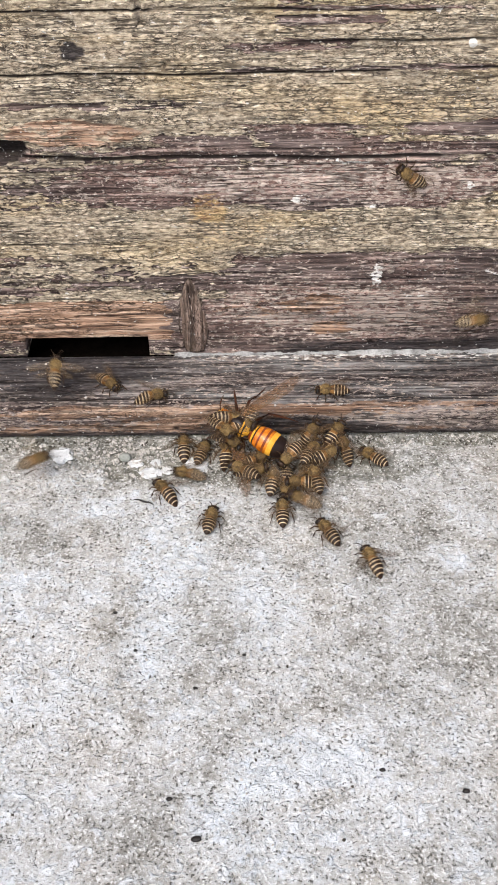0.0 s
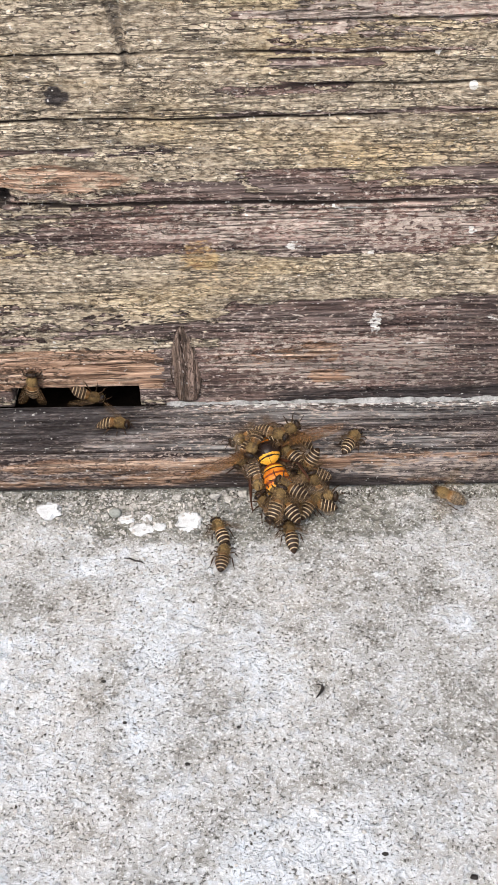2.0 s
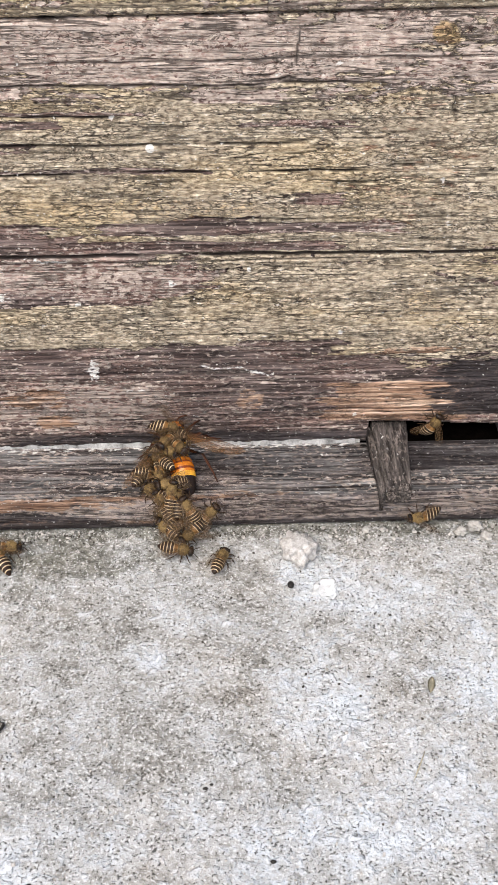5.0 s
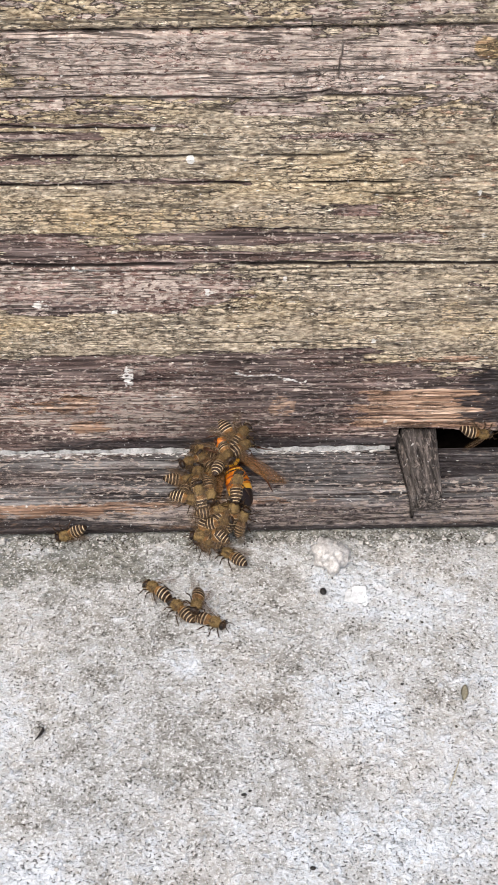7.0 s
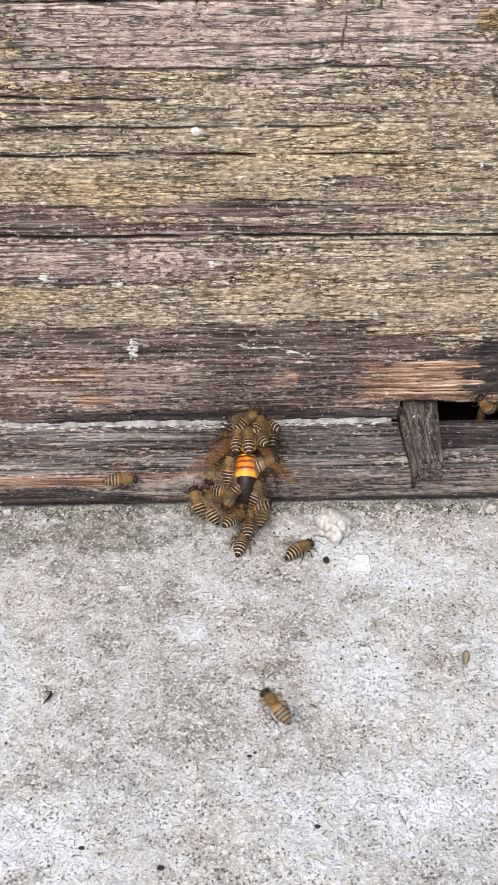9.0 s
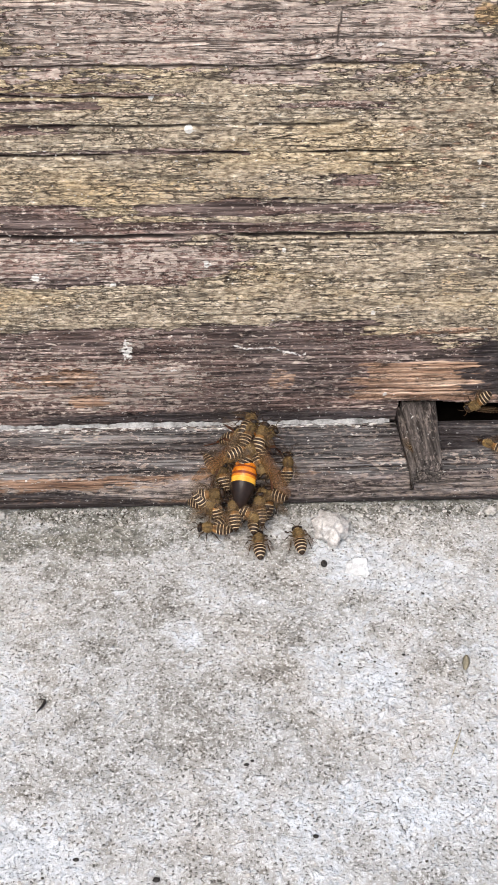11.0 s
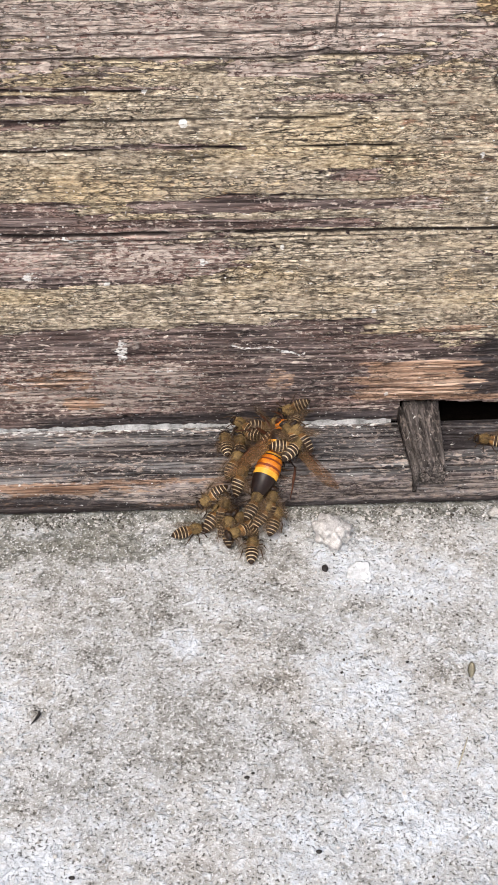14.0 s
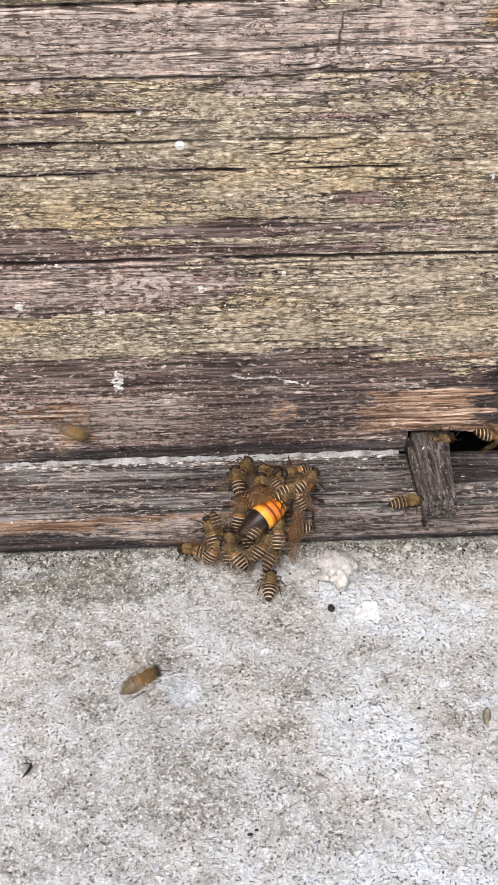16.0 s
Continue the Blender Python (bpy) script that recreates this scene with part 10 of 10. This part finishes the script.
    walk(FLIERS[0], flit([(0, pm(-131.2, -21.7, 22.8, 1, -27, 88)), (0.25, pm(-92.0, -21.2, 21.3, 20, -18, 41)), (0.5, pm(-52.8, -20.7, 19.8, 27, 0, -1)), (1, pm(35.6, -31.6, 26.8, 27, 0, -1)), (1.5, pm(36.2, -31.6, 26.8, 27, 0, -1)), (1.67, pm(21.2, -36.0, 20.3, 17, -21, 50)), (1.83, pm(6.2, -40.4, 13.7, -9, -25, 110)), (2, pm(-8.8, -44.8, 7.2, -26, -8, 165)), (2.5, pm(9.1, -10.4, 19.8, -11, -24, 116)), (2.75, pm(23.9, -15.0, 23.3, 16, -22, 53)), (3, pm(38.8, -19.6, 26.8, 27, 0, -1)), (3.5, pm(54.1, -20.0, 26.8, 27, 0, -1)), (4, pm(76.3, -20.7, 26.8, 27, 1, -1)), (4.5, pm(120.0, -22.2, 26.8, 27, 1, -1)), (5, pm(120.5, -23.6, 27.5, 26, 7, -15)), (5.5, pm(120.8, -19.4, 26.4, 26, 5, -11)), (6, pm(122.5, -24.7, 26.5, 25, -8, 17)), (6.5, pm(124.8, -23.3, 26.6, 24, -12, 25)), (7, pm(122.4, -22.2, 26.8, 27, 0, -1)), (7.25, pm(40.8, -28.7, 20.1, 20, -18, 41)), (7.5, pm(-40.8, -35.2, 13.4, 0, -27, 90)), (7.75, pm(-37.0, -48.4, 10.3, 20, -18, 41)), (8, pm(-33.1, -61.5, 7.2, 27, 0, -1)), (8.5, pm(-10.9, -38.5, 6.2, 26, -4, 9)), (9, pm(-30.9, -33.8, 16.7, 27, -1, 2)), (9.5, pm(-43.7, -35.0, 19.4, 26, -5, 9)), (10, pm(-51.9, -34.6, 21.6, 25, -10, 20)), (10.25, pm(-58.1, -36.5, 22.4, -1, -27, 92)), (10.5, pm(-64.3, -38.4, 23.1, -25, -8, 164)), (11, pm(-79.2, -38.5, 25.7, -24, -11, 157)), (11.5, pm(-89.5, -42.9, 26.8, -27, -1, 179)), (11.75, pm(-42.8, -25.0, 23.8, -18, -20, 135)), (12, pm(4.0, -7.2, 20.8, 3, -26, 83)), (12.25, pm(-44.5, -10.7, 24.9, -18, -20, 135)), (12.5, pm(-93.0, -14.2, 29.0, -27, -1, 179)), (13, pm(-91.8, -14.2, 29.0, -27, -1, 179)), (13.5, pm(-92.2, -14.2, 29.0, -27, -1, 179)), (14, pm(-92.0, -14.2, 29.0, -27, -1, 179)), (14.5, pm(4.4, -8.8, 19.8, -26, -6, 169)), (14.67, pm(-17.1, -8.3, 26.1, -10, -25, 113)), (14.83, pm(-38.6, -7.7, 32.4, 16, -21, 51)), (15, pm(-60.2, -7.2, 38.7, 27, 1, -2)), (15.17, pm(-68.3, -9.5, 40.8, 15, -22, 55)), (15.33, pm(-76.4, -11.9, 43.0, -13, -23, 121)), (15.5, pm(-84.5, -14.2, 45.1, -27, -1, 178)), (15.67, pm(-70.0, -12.2, 40.6, -18, 20, -134)), (15.83, pm(-55.4, -10.2, 36.1, 5, 26, -79)), (16, pm(-40.8, -8.2, 31.6, 24, 12, -26))]))
    walk(FLIERS[1], flit([(0, pm(4.6, -10.2, 32.8, 26, -2, 4)), (0.17, pm(-1.4, -18.6, 30.1, 13, -23, 60)), (0.33, pm(-7.4, -27.1, 27.5, -14, -23, 124)), (0.5, pm(-13.3, -35.5, 24.8, -27, -0, 179)), (0.67, pm(3.8, -36.8, 25.5, -14, 23, -124)), (0.83, pm(21.0, -38.0, 26.1, 14, 23, -58)), (1, pm(38.1, -39.2, 26.8, 27, 0, -1)), (1.5, pm(38.6, -39.2, 26.8, 27, 0, -1)), (2, pm(36.5, -39.2, 26.8, 27, 0, -1)), (2.5, pm(35.5, -39.2, 26.8, 27, 0, -1)), (3, pm(38.4, -39.2, 26.8, 27, 0, -1)), (3.25, pm(20.5, -64.0, 21.5, 19, -19, 44)), (3.5, pm(2.6, -88.8, 16.2, -2, -26, 95)), (3.75, pm(37.1, -76.6, 15.2, 19, -19, 44)), (4, pm(71.6, -64.5, 14.2, 27, 1, -1)), (4.5, pm(115.2, -64.5, 14.2, 27, 1, -1)), (5, pm(114.5, -63.6, 13.9, 25, -8, 16)), (5.5, pm(115.2, -62.4, 15.5, 26, 3, -7)), (6, pm(120.3, -60.4, 14.8, 26, -3, 6)), (6.5, pm(118.8, -61.7, 15.7, 26, 3, -6)), (7, pm(119.1, -59.9, 14.2, 27, 0, -1)), (7.5, pm(3.4, -58.7, 8.2, 25, -9, 18)), (8, pm(59.2, -116.9, 42.2, 27, 1, -1)), (8.5, pm(114.5, -73.3, 14.2, 27, 0, -1)), (8.75, pm(62.6, -99.7, 14.2, 11, -24, 64)), (9, pm(10.7, -126.1, 14.2, -19, -19, 137)), (9.5, pm(34.7, -113.2, 13.7, -14, -23, 122)), (10, pm(52.7, -102.7, 14.0, -21, -16, 144)), (10.25, pm(62.8, -97.4, 14.8, 6, -26, 76)), (10.5, pm(73.0, -92.2, 15.5, 26, -6, 13)), (11, pm(93.0, -81.6, 14.5, 25, -8, 17)), (11.5, pm(115.9, -72.4, 14.2, 27, 1, -1)), (12, pm(117.3, -71.5, 14.2, 27, 1, -1)), (12.5, pm(115.7, -71.1, 14.2, 27, 1, -1)), (13, pm(66.2, -49.1, 34.8, 25, -8, 17)), (13.5, pm(53.5, -26.3, 17.8, 2, -26, 85)), (13.75, pm(86.7, -32.8, 22.3, 20, -17, 39)), (14, pm(119.9, -39.2, 26.8, 27, 1, -1)), (14.25, pm(88.7, -22.7, 31.7, 21, -17, 38)), (14.5, pm(57.4, -6.2, 36.6, 3, -26, 82)), (15, pm(51.1, -12.2, 65.6, 25, -9, 18)), (15.5, pm(114.8, -14.2, 64.8, 27, 1, -2)), (16, pm(114.1, -14.2, 64.8, 27, 1, -2))]))
    walk(FLIERS[2], flit([(0, pm(-136.0, -50.2, 10.2, 25, -9, 19)), (0.17, pm(-151.4, -51.2, 11.5, 8, -25, 72)), (0.33, pm(-166.9, -52.3, 12.9, -17, -21, 130)), (0.5, pm(-182.4, -53.4, 14.2, -27, -0, 179)), (1, pm(-176.8, -53.6, 14.2, -27, -0, 179)), (1.5, pm(-173.8, -53.6, 14.2, -27, -0, 179)), (2, pm(-174.1, -53.6, 14.2, -27, -0, 179)), (2.5, pm(-88.6, -10.2, 22.8, -9, 25, -110)), (2.75, pm(-66.8, -18.7, 35.9, -23, 14, -150)), (3, pm(-45.1, -27.2, 49.0, -26, -3, 174)), (3.17, pm(-55.8, -30.2, 36.2, -12, -24, 118)), (3.33, pm(-66.6, -33.2, 23.4, 15, -22, 54)), (3.5, pm(-77.4, -36.2, 10.6, 27, 0, -1)), (3.67, pm(-98.3, -38.5, 13.4, 14, -23, 56)), (3.83, pm(-119.2, -40.9, 16.2, -14, -23, 122)), (4, pm(-140.0, -43.2, 19.0, -27, -1, 179)), (4.5, pm(-100.6, -43.2, 17.7, -27, -1, 179)), (5, pm(-97.8, -45.9, 18.6, -27, -1, 178)), (5.5, pm(-98.0, -43.8, 19.0, -25, -10, 160)), (6, pm(-97.7, -43.7, 17.4, -26, -5, 171)), (6.5, pm(-100.0, -46.0, 17.9, -23, -13, 152)), (7, pm(-100.8, -43.2, 17.7, -27, -0, 179)), (7.25, pm(-81.5, -49.9, 13.9, -18, -20, 134)), (7.5, pm(-62.3, -56.7, 10.2, 3, -26, 83)), (7.75, pm(-82.9, -58.2, 12.2, -18, -20, 134)), (8, pm(-103.5, -59.6, 14.2, -27, -0, 179)), (8.5, pm(-100.7, -59.7, 14.2, -27, -0, 179)), (9, pm(-100.6, -59.7, 14.2, -27, -0, 179)), (9.5, pm(-102.5, -61.7, 14.1, -26, -6, 167)), (10, pm(-97.6, -60.3, 15.4, -25, 10, -159)), (10.5, pm(-96.1, -57.1, 14.8, -26, 4, -172)), (11, pm(-95.5, -59.6, 13.9, -27, -0, 180)), (11.5, pm(-97.1, -59.8, 14.2, -27, -1, 179)), (12, pm(-96.7, -59.9, 14.2, -27, -1, 179)), (12.5, pm(-96.0, -59.9, 14.2, -27, -1, 179)), (13, pm(-94.7, -59.9, 14.2, -27, -1, 179)), (13.5, pm(-95.2, -59.9, 14.2, -27, -1, 178)), (14, pm(-95.0, -59.9, 14.2, -27, -1, 178)), (14.5, pm(7.5, -103.2, 27.2, -23, -14, 150)), (15, pm(-94.0, -52.4, 14.2, -27, -1, 178)), (15.5, pm(-92.2, -49.2, 14.2, -27, -1, 178)), (15.75, pm(-55.4, -73.4, 18.2, -6, -26, 105)), (16, pm(-18.6, -97.6, 22.2, 24, -12, 26))]))
    struggle(HORNET)
    for k, bee in enumerate(FLIERS):
        beat(bee, k)


motions()
